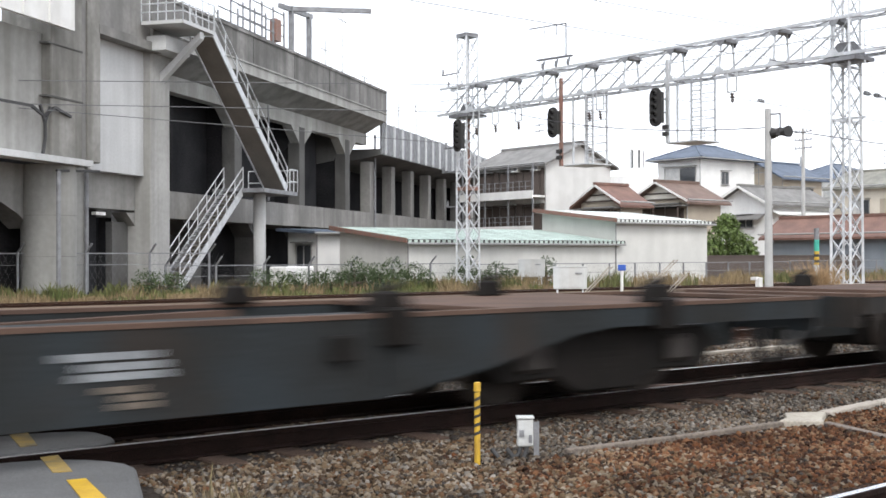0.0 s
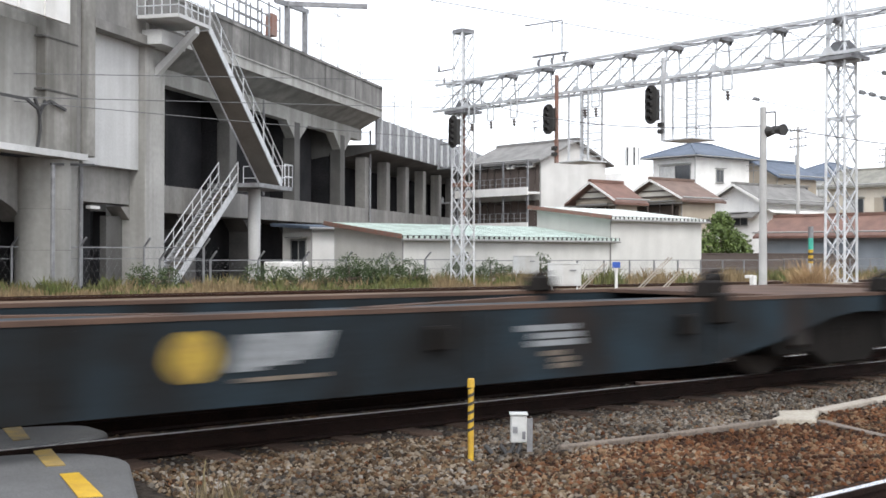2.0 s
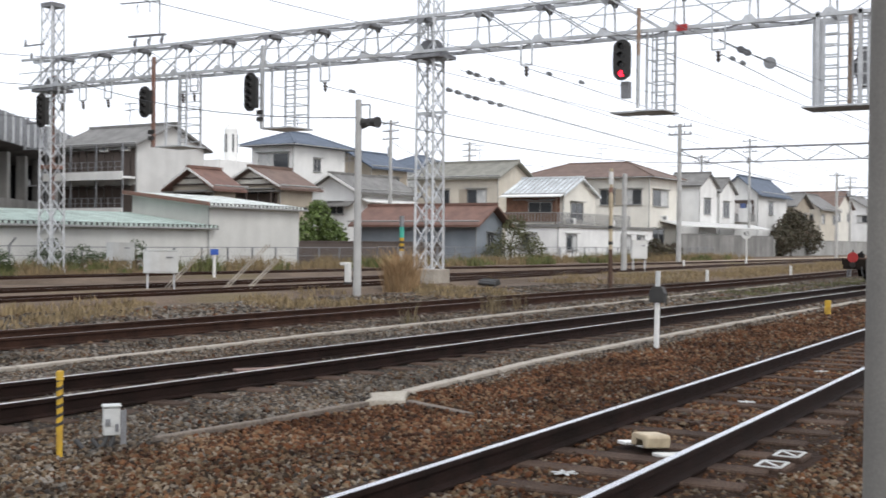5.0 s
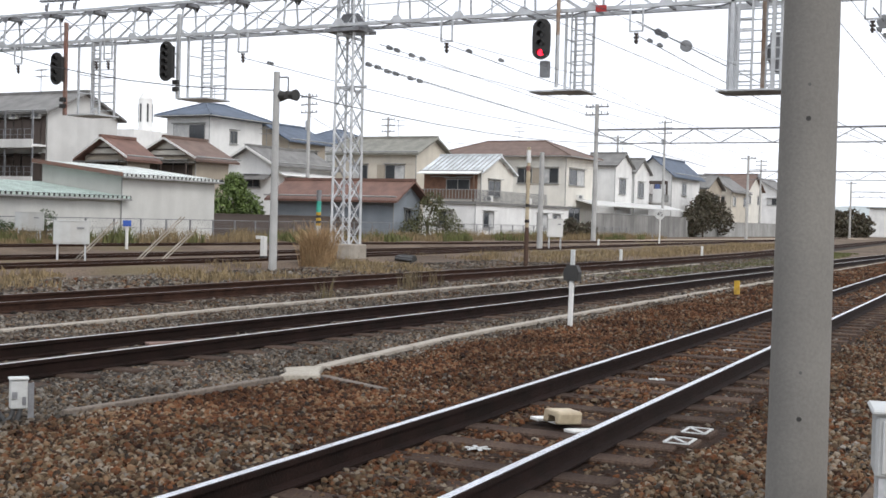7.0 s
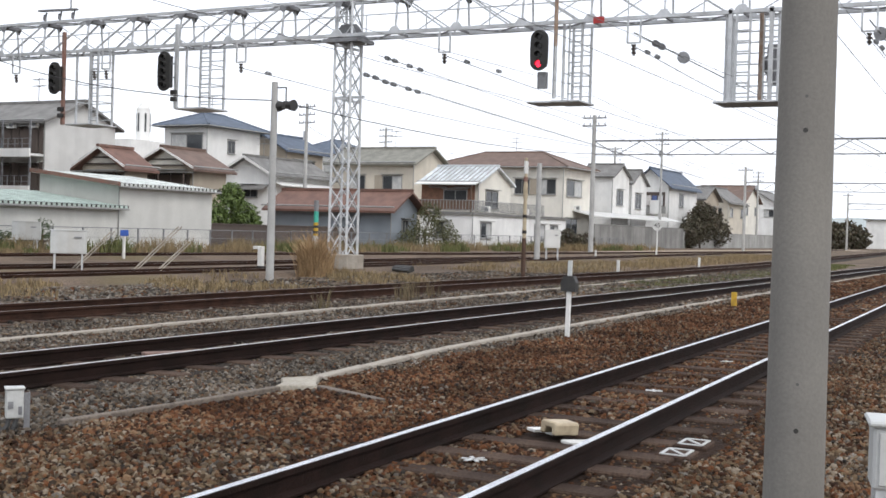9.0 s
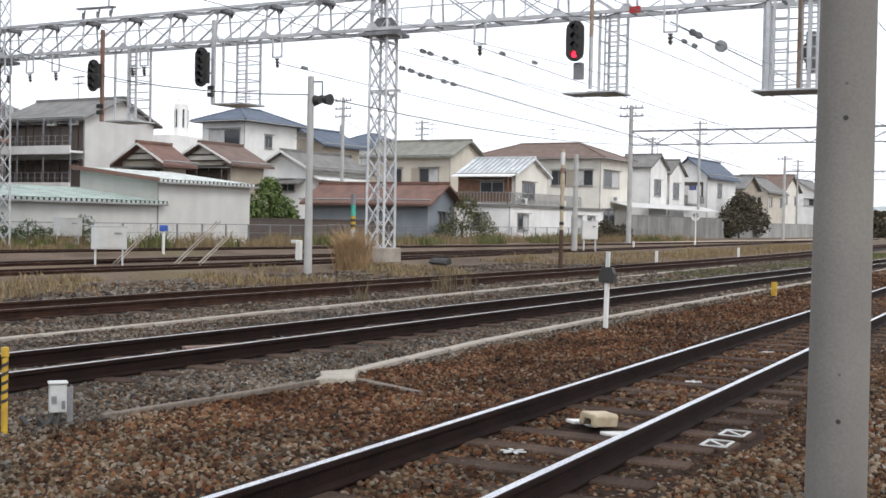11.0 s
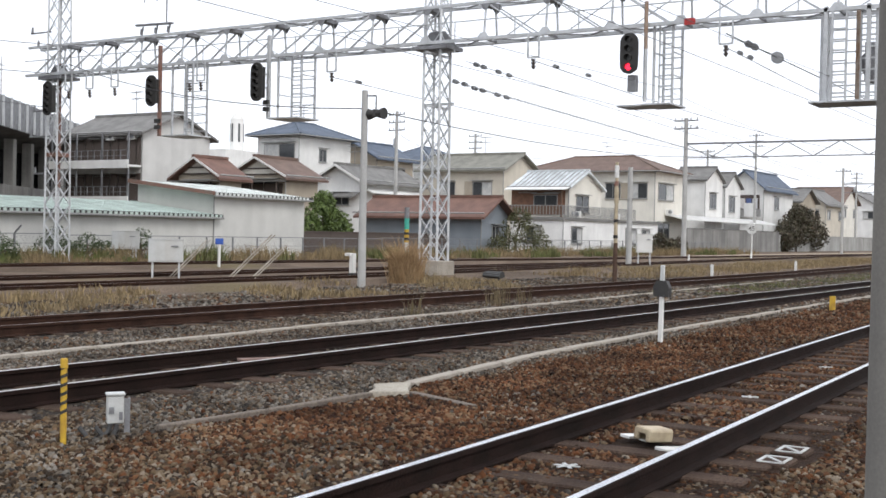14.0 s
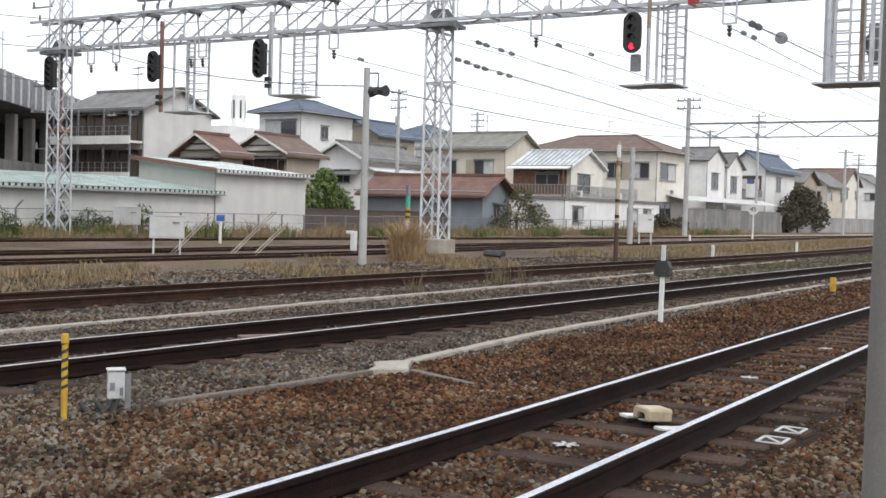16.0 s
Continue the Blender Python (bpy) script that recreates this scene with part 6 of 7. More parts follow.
def fence_run(p, q, h, step, bent=False):
    p, q = Vector((*p, 0)), Vector((*q, 0))
    n = int((q - p).length / step)
    bm = B()
    bar(bm, (0, 0, GZ), (0, 0, h), 0.07)
    if bent:
        bar(bm, (0, 0, h), (0.12, -0.3, h + 0.35), 0.06)
    me = mesh_of("fence_post", bm, M["galv_dk"])
    for i in range(n + 1):
        o = new("fence_post", me)
        o.parent, o.matrix_basis = fence, pose(*(p.lerp(q, i / n)))
    for z in ([h - 0.02, h - 0.5, GZ + 0.1] if not bent else [h - 0.02, h - 0.45]):
        bm = B()
        bar(bm, (p.x, p.y, z), (q.x, q.y, z), 0.04 if z > h - 0.1 else 0.02)
        part("fence_rail", bm, M["galv_dk"], fence)
    bm = B()
    m = int((q - p).length / 0.22)
    for i in range(m):
        a = p.lerp(q, i / m)
        k = (q - p).normalized() * 0.9
        bar(bm, (a.x, a.y, GZ), (a.x + k.x, a.y + k.y, h), 0.0035)
        bar(bm, (a.x + k.x, a.y + k.y, GZ), (a.x, a.y, h), 0.0035)
    tagged(part("mesh_wire", bm, M["galv_dk"], fence), kind="stuff")


fence_run((12, 43.0), (22.2, 43.0), 1.5, 2.4, True)
fence_run((20.5, 43.4), (36, 43.4), 1.0, 2.0, True)
fence_run((36, 43.6), (62, 43.6), 0.95, 2.0)
fence_run((62, 43.6), (128, 44.2), 1.0, 2.4)


def wall_run(name, label, x0, x1, y, z1, mk, th=0.15):
    bm = B()
    box(bm, ((x0 + x1) / 2, y, (GZ + z1) / 2), (x1 - x0, th, z1 - GZ))
    box(bm, ((x0 + x1) / 2, y, z1 + 0.04), (x1 - x0 + 0.1, th + 0.1, 0.08))
    for i in range(int((x1 - x0) / 4.0)):
        box(bm, (x0 + 4.0 * i, y - th / 2 - 0.004, (GZ + z1) / 2), (0.03, 0.008, z1 - GZ))
    whole(name, bm, mk, label, "wall", "yard walls", "structure")


wall_run("board_wall", "dark weathered board fence", 55.9, 74, 46.2, 1.25, WALLS["darkwood_shade"])
wall_run("block_wall", "stained grey concrete block wall", 122, 156, 45.6, 2.4, M["concrete_md"])
wall_run("block_wall", "stained grey concrete block wall", 156, 260, 46.2, 2.0, M["concrete"])
# ribs of the translucent veranda roof
bm = B()
for i in range(12):
    yy = 46.3 + 0.5 * i
    bar(bm, (94.3, yy, 5.72), (98.2, yy, 7.42), 0.05, 0.06)
tagged(part("roof_rib", bm, ALU, h_v), kind="stuff")
# ground floor and balcony of the veranda house
lo = house("white single-storey annex with flat roof", 92.6, 45.9, 21.8, 5.2, 2.85, 2.85, "flat", "white", "grey", [("x", 2.1, 0.7, 1.5, 1.4, True)], 0.2, cat="annex", group="houses along the line")
for a, w in ((1.6, 2.2), (13.6, 2.6), (17.6, 2.0)):
    window(lo, "y", 92.6, 45.9, a, 0.7, w, 1.4, True)
# timber gables of the two old bungalows
for hh, x0, y0, ly, ze, zr in ((h_o1, 61.9, 57.6, 3.9, 5.25, 6.45), (h_o2, 68.4, 57.0, 5.2, 5.55, 6.9)):
    bm = B()
    extrude(bm, [(x0 - 0.03, y0 + 0.5, ze + 0.05), (x0 - 0.03, y0 + ly - 0.5, ze + 0.05), (x0 - 0.03, y0 + ly / 2, zr - 0.32)], (0.025, 0, 0))
    part("gable_panel", bm, WALLS["cream"], hh, "pale plaster gable panel")
    for z, k in ((ze + 0.0, 1.0), (ze + 0.45, 0.55)):
        bm = B()
        box(bm, (x0 - 0.07, y0 + ly / 2, z), (0.08, ly * k, 0.1))
        part("gable_beam", bm, WALLS["darkwood_shade"], hh, "dark timber beam")
    # flat dark panel painted as the shadowed recess below the lean-to
    bm = B()
    box(bm, (x0 - 0.04, y0 + ly / 2, ze - 1.35), (0.06, ly - 0.5, 1.3))
    part("shoji_recess", bm, WALLS["darkwood_shade"], hh, "flat dark panel standing for the shadowed recess under the lean-to")
bm = B()
for sy in (-1, 1):
    bar(bm, (86.88, 66.6 + sy * 3.2, 5.82), (86.88, 66.6, 7.5), 0.06, 0.2)
part("barge_board", bm, M["white"], h_g, "white barge board")
bm = B()
extrude(bm, [(86.6, 64.2, 4.55), (87.6, 64.2, 5.0), (87.6, 64.2, 4.9), (86.6, 64.2, 4.45)], (0, 5.0, 0))
part("lean_roof", bm, ROOFS["grey"], h_g)
bm = B()
extrude(bm, [(88, 63.0, 4.9), (97, 63.0, 4.9), (97, 64.0, 5.3), (88, 64.0, 5.3)], (0, 0, 0.08))
part("side_awning", bm, WALLS["white"], h_g, "pale sheet awning")
# open laundry balcony under the gable of the blue-roofed house; a dark panel paints its shade
bm = B()
box(bm, (160.06, 51.7, 6.2), (0.1, 4.4, 2.6))
part("balcony_recess", bm, WALLS["darkwood_shade"], h_b, "flat dark panel standing for the shaded balcony recess")
bm = B()
box(bm, (159.2, 50.6, 5.4), (0.06, 1.5, 1.9))
part("white_screen", bm, WALLS["white"], h_b, "white balcony screen")
# air-conditioner units on balconies and roofs
for x, y, z in ((62.42, 66.9, 7.9), (62.42, 69.2, 7.9), (95.4, 45.98, 3.0), (104.0, 45.98, 3.0), (124.5, 48.6, 3.95)):
    ac = thing("air_conditioner", "small white outdoor air-conditioner unit", "air conditioner", "air conditioners", at=pose(x, y, z))
    bm = B()
    box(bm, (0, 0, 0.28), (0.32, 0.8, 0.55))
    part("case", bm, M["white"], ac, "", 0.02)
    bm = B()
    rod(bm, (-0.165, -0.12, 0.28), (-0.175, -0.12, 0.28), 0.2, None, 16)
    part("fan_grille", bm, M["galv_dk"], ac)
# television aerials on the ridges
for x, y, z in ((126, 57, 10.5), (96, 77.7, 12.5), (104, 60.5, 9.4), (148, 52, 9.9), (90, 66.6, 7.6), (66, 70.3, 10.2)):
    an = thing("roof_aerial", "thin grey television aerial on a roof ridge", "aerial", "roof aerials", at=pose(x, y, z))
    bm = B()
    rod(bm, (0, 0, -0.2), (0, 0, 1.9), 0.03, None, 6)
    part("mast", bm, M["galv_dk"], an)
    for zz in (1.3, 1.8):
        bm = B()
        bar(bm, (-0.2, -0.75, zz), (0.2, 0.75, zz), 0.035)
        for k in range(5):
            bar(bm, (-0.4 + 0.05 * k, -0.7 + 0.35 * k, zz), (0.3 + 0.05 * k, -0.8 + 0.35 * k, zz), 0.025)
        part("antenna", bm, M["galv_dk"], an)
bal = thing("balcony", "railed balcony with flower boxes on the annex roof", "balcony")
for x0, x1 in ((92.6, 108.5),):
    bm = B()
    for z in (3.15, 4.0):
        bar(bm, (x0, 45.9, z), (x1, 45.9, z), 0.06)
        bar(bm, (x0, 45.9, z), (x0, 52, z), 0.06)
    part("rail", bm, ALU, bal)
    for i in range(60):
        bm = B()
        x = x0 + (x1 - x0) * i / 59
        box(bm, (x, 45.9, 3.5), (0.05, 0.04, 1.0))
        part("baluster", bm, M["galv_dk"], bal)
    bm = B()
    box(bm, (x0 + 0.02, 48.9, 3.55), (0.04, 6.0, 0.85))
    part("panel", bm, WALLS["brown"], bal)
    for i in range(20):
        bm = B()
        box(bm, (x0 - 0.03, 45.95 + 0.315 * i, 3.55), (0.04, 0.05, 0.95))
        part("baluster", bm, ALU, bal)
bm = B()
extrude(bm, [(93.6, 46.2, 5.5), (94.9, 46.2, 5.85), (94.9, 46.2, 5.75), (93.6, 46.2, 5.4)], (0, 6.2, 0))
part("awning", bm, WALLS["white"], h_v)
bm = B()
box(bm, (94.72, 49.5, 4.4), (0.1, 5.4, 2.3))
part("brown_boarding", bm, mat("red_brown_boarding", (0.22, 0.11, 0.07), (0.15, 0.08, 0.05), 0.8, fine=20, bump=0.2), h_v)
window(h_v, "x", 94.66, 46.5, 1.0, 3.7, 2.4, 1.3)
bm = B()
box(bm, (93.9, 46.75, 4.2), (0.12, 0.12, 2.6))
part("veranda_post", bm, WALLS["brown"], h_v, "brown veranda post")

for k, c in enumerate(((0.62, 0.64, 0.66), (0.10, 0.14, 0.30), (0.65, 0.62, 0.6), (0.08, 0.09, 0.12), (0.3, 0.42, 0.55))):
    t = thing("laundry", "laundry hanging on a balcony pole", "laundry", "hanging laundry", at=pose(159.6, 50.0 + 0.85 * k, 0))
    bm = B()
    box(bm, (0, 0, 6.3), (0.06, 0.7, 1.4))
    part("cloth", bm, mat("cloth", c, None, 0.9, bump=0.05), t, "", 0.02)
bm = B()
box(bm, (159.3, 51.6, 5.0), (0.1, 5.0, 1.0))
part("balcony_panel", bm, ALU, h_b)
bm = B()
extrude(bm, [(124, 46.5, 3.3), (158, 46.5, 3.3), (158, 48.9, 3.9), (124, 48.9, 3.9)], (0, 0, 0.1))
whole("lean_to_roof", bm, WALLS["grey"], "pale lean-to roof in front of the white houses", "roof", "", "structure")
# more houses behind and far along the line
for a in ((" grey-roofed tan house beyond a dark bush", 178, 49, 9, 6, 7.4, 9.3, "gy", "tan", "grey"), ("beige gabled house far along the line", 197, 50, 12, 7, 7.6, 10.0, "gx", "beige", "grey"),
          ("cream gabled house far along the line", 216, 52, 12, 9, 8.4, 11.2, "gy", "cream", "brown"), ("white house far along the line", 246, 52, 16, 10, 8.6, 11.5, "gx", "white", "grey"),
          ("grey-roofed house behind the row", 123, 92, 12, 9, 11.0, 13.4, "hip", "grey", "grey"), ("pale house behind the row", 140, 90, 12, 10, 11.6, 14.0, "hip", "white", "blue"),
          ("small house with dark tiled roof behind", 104, 74, 7, 6, 9.6, 11.2, "gx", "tan", "blue"), ("pale house with grey roof behind", 112, 84, 9, 8, 11.2, 12.6, "hip", "white", "grey"),
          ("beige house behind the row", 118, 64, 9, 8, 8.2, 9.8, "gx", "beige", "grey"), ("pale house behind the row", 84, 92, 8, 7, 10.2, 11.6, "gx", "pale", "olive"),
          ("brown-roofed house behind the row", 150, 62, 12, 9, 8.4, 10.4, "gx", "beige", "brown"), ("grey house behind the row", 172, 62, 14, 9, 8.2, 10.6, "gx", "grey", "blue"),
          ("grey house far off", 280, 58, 18, 12, 8.5, 11.5, "gx", "grey", "grey"), ("low warehouse far along the line", 310, 22, 26, 22, 7.0, 8.0, "flat", "white", "grey")):
    x0, y0, lx, ly, ze = a[1:6]
    house(a[0].strip(), *a[1:], [("x", 1.0, ze - 2.6, 2.0, 1.4, True), ("y", 1.2, ze - 2.7, 2.0, 1.5, True), ("y", lx - 3.4, ze - 2.7, 1.8, 1.5)], 0.6)
tw = thing("roof_tower", "pale slim tower with a domed top on a distant block", "tower", at=pose(148.3, 134.2, 0))
bm = B()
box(bm, (0, 0, 7.0), (14, 8, 14.4))
part("block", bm, WALLS["white"], tw)
bm = B()
rod(bm, (0, 0, 14), (0, 0, 19.7), 1.15, None, 12)
rod(bm, (0, 0, 19.7), (0, 0, 20.7), 1.15, 0.5, 12)
part("shaft", bm, WALLS["white"], tw, "", 0, True)
bm = B()
for a in range(6):
    box(bm, (1.13 * math.cos(a * 1.047), 1.13 * math.sin(a * 1.047), 17.4), (0.1, 0.3, 3.0), math.degrees(a * 1.047))
part("slot_window", bm, GLASS, tw)
# far hills, with the haze put into their pale colour
bm = B()
prev = None
for i in range(60):
    a = radians(-12 + 110 * i / 59)
    R = 1900
    h = 30 + 55 * noise.noise((i * 0.17, 3.1, 0)) + 22 * noise.noise((i * 0.5, 1.1, 0))
    cur = (bm.verts.new((R * math.sin(a), R * math.cos(a), GZ - 3)), bm.verts.new((R * 1.05 * math.sin(a), R * 1.05 * math.cos(a), max(6, h))))
    if prev:
        bm.faces.new((prev[0], cur[0], cur[1], prev[1]))
    prev = cur
whole("backdrop_hills", bm, mat("haze_tinted_hills", (0.42, 0.46, 0.47), (0.36, 0.40, 0.40), 1.0, scale=0.02, bump=0), "hills on the horizon, coloured pale as haze", "hills", kind="structure")

LEAF = mat("green_leaves", (0.105, 0.15, 0.035), (0.065, 0.10, 0.025), 0.7, scale=3, fine=20, grain=0.2, bump=0.0, island=0.45)
LEAFD = mat("dark_leaves", (0.055, 0.06, 0.03), (0.075, 0.05, 0.035), 0.7, scale=3, fine=20, grain=0.2, bump=0.0, island=0.45)
LEAFG = mat("deep_green_leaves", (0.055, 0.085, 0.028), (0.035, 0.055, 0.02), 0.8, scale=3, fine=20, grain=0.2, bump=0.0, island=0.5)
STRAW = mat("straw_blades", (0.26, 0.195, 0.10), (0.17, 0.125, 0.07), 0.85, scale=3, fine=20, grain=0.2, bump=0.0, island=0.35)
PAMPAS = mat("tan_pampas_blades", (0.42, 0.29, 0.16), (0.29, 0.19, 0.10), 0.85, scale=3, fine=20, grain=0.2, bump=0.0, island=0.35)
WEED = mat("weed_blades", (0.085, 0.11, 0.03), (0.13, 0.12, 0.045), 0.8, scale=2, fine=20, grain=0.2, bump=0.0, island=0.4)
BARK = mat("bark", (0.11, 0.085, 0.065), (0.07, 0.055, 0.045), 0.9, fine=60, bump=0.5)


def raw(name, verts, faces, material):
    me = bpy.data.meshes.new(name)
    me.from_pydata(verts, [], faces)
    me.materials.append(material)
    return new(name, me)


def blades(name, label, spots, material, rng, wide=0.02, per=30, kind="stuff", cat="grass", spread=(0.1, 0.55)):
    """Tufts of bent blades: spots are x, y, radius, height."""
    V, F = [], []
    for x, y, rad, h in spots:
        for _ in range(per):
            a, r = rng.uniform(0, 6.283), rad * math.sqrt(rng.random())
            bx, by = x + r * math.cos(a), y + r * math.sin(a)
            hh = h * rng.uniform(0.45, 1.1)
            la, lean = rng.uniform(0, 6.283), hh * rng.uniform(*spread)
            dx, dy = lean * math.cos(la), lean * math.sin(la)
            wa = rng.uniform(0, 6.283)
            wx, wy = wide * math.cos(wa), wide * math.sin(wa)
            k = len(V)
            V += [(bx - wx, by - wy, GZ - 0.02), (bx + wx, by + wy, GZ - 0.02), (bx + dx * 0.35 - wx * 0.8, by + dy * 0.35 - wy * 0.8, GZ + hh * 0.6), (bx + dx * 0.35 + wx * 0.8, by + dy * 0.35 + wy * 0.8, GZ + hh * 0.6), (bx + dx, by + dy, GZ + hh)]
            F += [(k, k + 1, k + 3, k + 2), (k + 2, k + 3, k + 4)]
    return tagged(raw(name, V, F, material), label, cat, kind=kind)


def crown(spec, rng, n, size):
    V, F = [], []
    for _ in range(n):
        cx, cy, cz, r = rng.choice(spec)
        d = Vector((rng.gauss(0, 1), rng.gauss(0, 1), rng.gauss(0, 1))).normalized() * r * rng.uniform(0.55, 1.05)
        c = Vector((cx, cy, cz)) + d
        u = Vector((rng.gauss(0, 1), rng.gauss(0, 1), rng.gauss(0, 1))).normalized()
        v = u.cross(Vector((rng.gauss(0, 1), rng.gauss(0, 1), rng.gauss(0, 1)))).normalized()
        s = size * rng.uniform(0.6, 1.3)
        k = len(V)
        V += [tuple(c - u * s), tuple(c + v * s * 0.45), tuple(c + u * s), tuple(c - v * s * 0.45)]
        F.append((k, k + 1, k + 2, k + 3))
    return V, F


def tree(label, x, y, spec, material, seed, n=2200, size=0.16, name="tree"):
    rng = random.Random(seed)
    t = thing(name, label, name, "", at=pose(x, y, 0))
    bm = B()
    top = max(c[2] for c in spec)
    rod(bm, (0, 0, GZ - 0.1), (0.05, 0.05, GZ + (top - GZ) * 0.5), 0.12, 0.08, 8)
    for cx, cy, cz, r in spec:
        rod(bm, (0.05, 0.05, GZ + (top - GZ) * 0.4), (cx, cy, cz), 0.06, 0.02, 6)
    part("trunk", bm, BARK, t)
    o = raw("crown", *crown(spec, rng, n, size), material)
    o.parent = t


tree("green leafy tree beside the pale shed", 60.9, 47.6, [(0, 0, 2.2, 1.2), (-1.3, 0.2, 1.5, 1.0), (1.4, 0, 1.7, 1.1), (0.5, 0.3, 3.2, 0.8), (2.3, 0.2, 1.2, 0.9)], LEAF, 1, 5200, 0.13)
tree("dark dense bush with reddish leaves", 166, 46.0, [(0, 0, 3.0, 2.6), (-4, 0, 2.0, 2.0), (4, 0, 3.6, 2.4), (9, 0, 2.2, 2.2), (1, 0, 4.8, 1.6), (-6, 0, 1.2, 1.4)], LEAFD, 2, 9000, 0.22, "bush")
tree("dark evergreen bush before the wall", 104, 41.5, [(0, 0, 0.9, 0.9), (2.5, 0, 0.5, 0.8), (-2, 0, 0.4, 0.7), (5, 0, 0.6, 0.9)], LEAFD, 3, 2600, 0.15, "bush")
tree("sparse yellow-green sapling by the red-roofed shed", 78.0, 42.6, [(0, 0, 1.6, 1.2), (0.8, 0, 2.6, 0.9), (-1.2, 0, 0.8, 1.0), (2.4, 0, 1.3, 1.1), (-2.8, 0, 0.5, 0.8), (4, 0, 0.8, 0.9)], mat("olive_leaves", (0.10, 0.105, 0.045), (0.07, 0.07, 0.035), 0.85, scale=3, bump=0.0, island=0.4), 4, 3200, 0.1)
tree("dark bushes far along the line", 236, 40, [(0, 0, 2.5, 2.6), (10, 0, 2.2, 2.6), (22, 0, 2.8, 3.0), (36, 0, 2.0, 2.6)], LEAFD, 5, 3000, 0.5, "bush")
rng = random.Random(11)
sp = [(29.9 + rng.gauss(0, 0.22), 20.1 + rng.gauss(0, 0.22), 0.2, rng.uniform(0.7, 1.45)) for _ in range(34)]
blades("pampas_clump", "tan clump of dry pampas grass by the pole", sp, PAMPAS, rng, 0.009, 70, "", "grass clump", (0.15, 0.75))
spg, sps, spw, spm = [], [], [], []
for _ in range(400):
    x = rng.uniform(11, 37)
    y = rng.uniform(37.2, 43.5)
    (spg if noise.noise((x * 0.35, y * 0.3, 2)) > 0.05 else sps).append((x, y, 0.35, rng.uniform(0.2, 0.7) * (0.5 + 0.5 * (y > 39.5))))
for _ in range(420):
    x = rng.uniform(36, 125)
    y = rng.uniform(37.5, 43.6) + (0.5 if x > 60 else 0)
    (sps if noise.noise((x * 0.2, y * 0.3, 5)) > -0.1 else spg).append((x, y, 0.5, rng.uniform(0.3, 0.9)))
for _ in range(420):
    x = rng.uniform(12, 36)
    y = rng.uniform(15.6, 21.0) + max(0, (x - 24) * 0.05)
    if noise.noise((x * 0.3, y * 0.45, 7)) > 0.12:
        sps.append((x, y, 0.4, rng.uniform(0.08, 0.3)))
for _ in range(320):
    x = rng.uniform(40, 110)
    sps.append((x, y_second(x) + rng.uniform(2.6, 8.5), 0.7, rng.uniform(0.1, 0.3)))
for _ in range(380):
    x = rng.uniform(30, 80)
    spm.append((x, y_second(x) + rng.uniform(-3.6, -1.6), 0.5, rng.uniform(0.04, 0.12)))
for x, y, h in ((4.6, 11.5, 0.5), (3.9, 11.9, 0.4), (21.5, 12.2, 0.5), (22.1, 12.4, 0.6), (18.0, 11.9, 0.5), (3.35, 6.3, 0.3), (3.2, 6.0, 0.25), (23.5, 12.6, 0.5)):
    spw.append((x, y, 0.2, h))
blades("green_weeds", "green weeds along the foot of the viaduct and fence", spg, WEED, rng, 0.03, 34)
blades("dry_grass", "dry straw-coloured grass between the tracks", sps, STRAW, rng, 0.016, 40)
blades("moss_grass", "short yellow-green grass between the tracks", spm, WEED, rng, 0.02, 60)
blades("tall_weeds", "thin dry weeds growing from the ballast", spw, mat("dry_weed_blades", (0.16, 0.12, 0.07), (0.12, 0.10, 0.05), 0.85, bump=0, island=0.4), rng, 0.008, 30)
for k, (x, y) in enumerate(((25.8, 41.5), (28.4, 41.0), (30.5, 41.8), (19.5, 41.8), (37.5, 43.0), (41, 43.2), (26.9, 41.2), (29.4, 41.3), (27.6, 40.6), (24.4, 41.7), (31.8, 42.0), (35.2, 42.4), (39.2, 43.1))):
    tree("low leafy shrub at the foot of the viaduct", x, y, [(0, 0, 0.3 + 0.25 * (k % 3), 0.55), (0.7, 0.1, 0.3, 0.45), (-0.6, 0, 0.2 + 0.2 * (k % 2), 0.5)], LEAFG, 20 + k, 1500, 0.05, "shrub")

# huts and clutter under the viaduct
hut = house("low shed with dark blue awning under the viaduct", 34.0, 53.5, 3.2, 3.0, 2.7, 2.9, "sy", "white", "blue", [("x", 0.5, 0.5, 1.6, 1.5)], 0.5, cat="shed")
wt = thing("tank_box", "white plastic tank by the fence", "tank", at=pose(27.4, 45.2, 0, 0, 0, 20))
bm = B()
box(bm, (0, 0, 0.35), (2.0, 1.0, 1.1))
part("body", bm, M["white"], wt, "", 0.06)

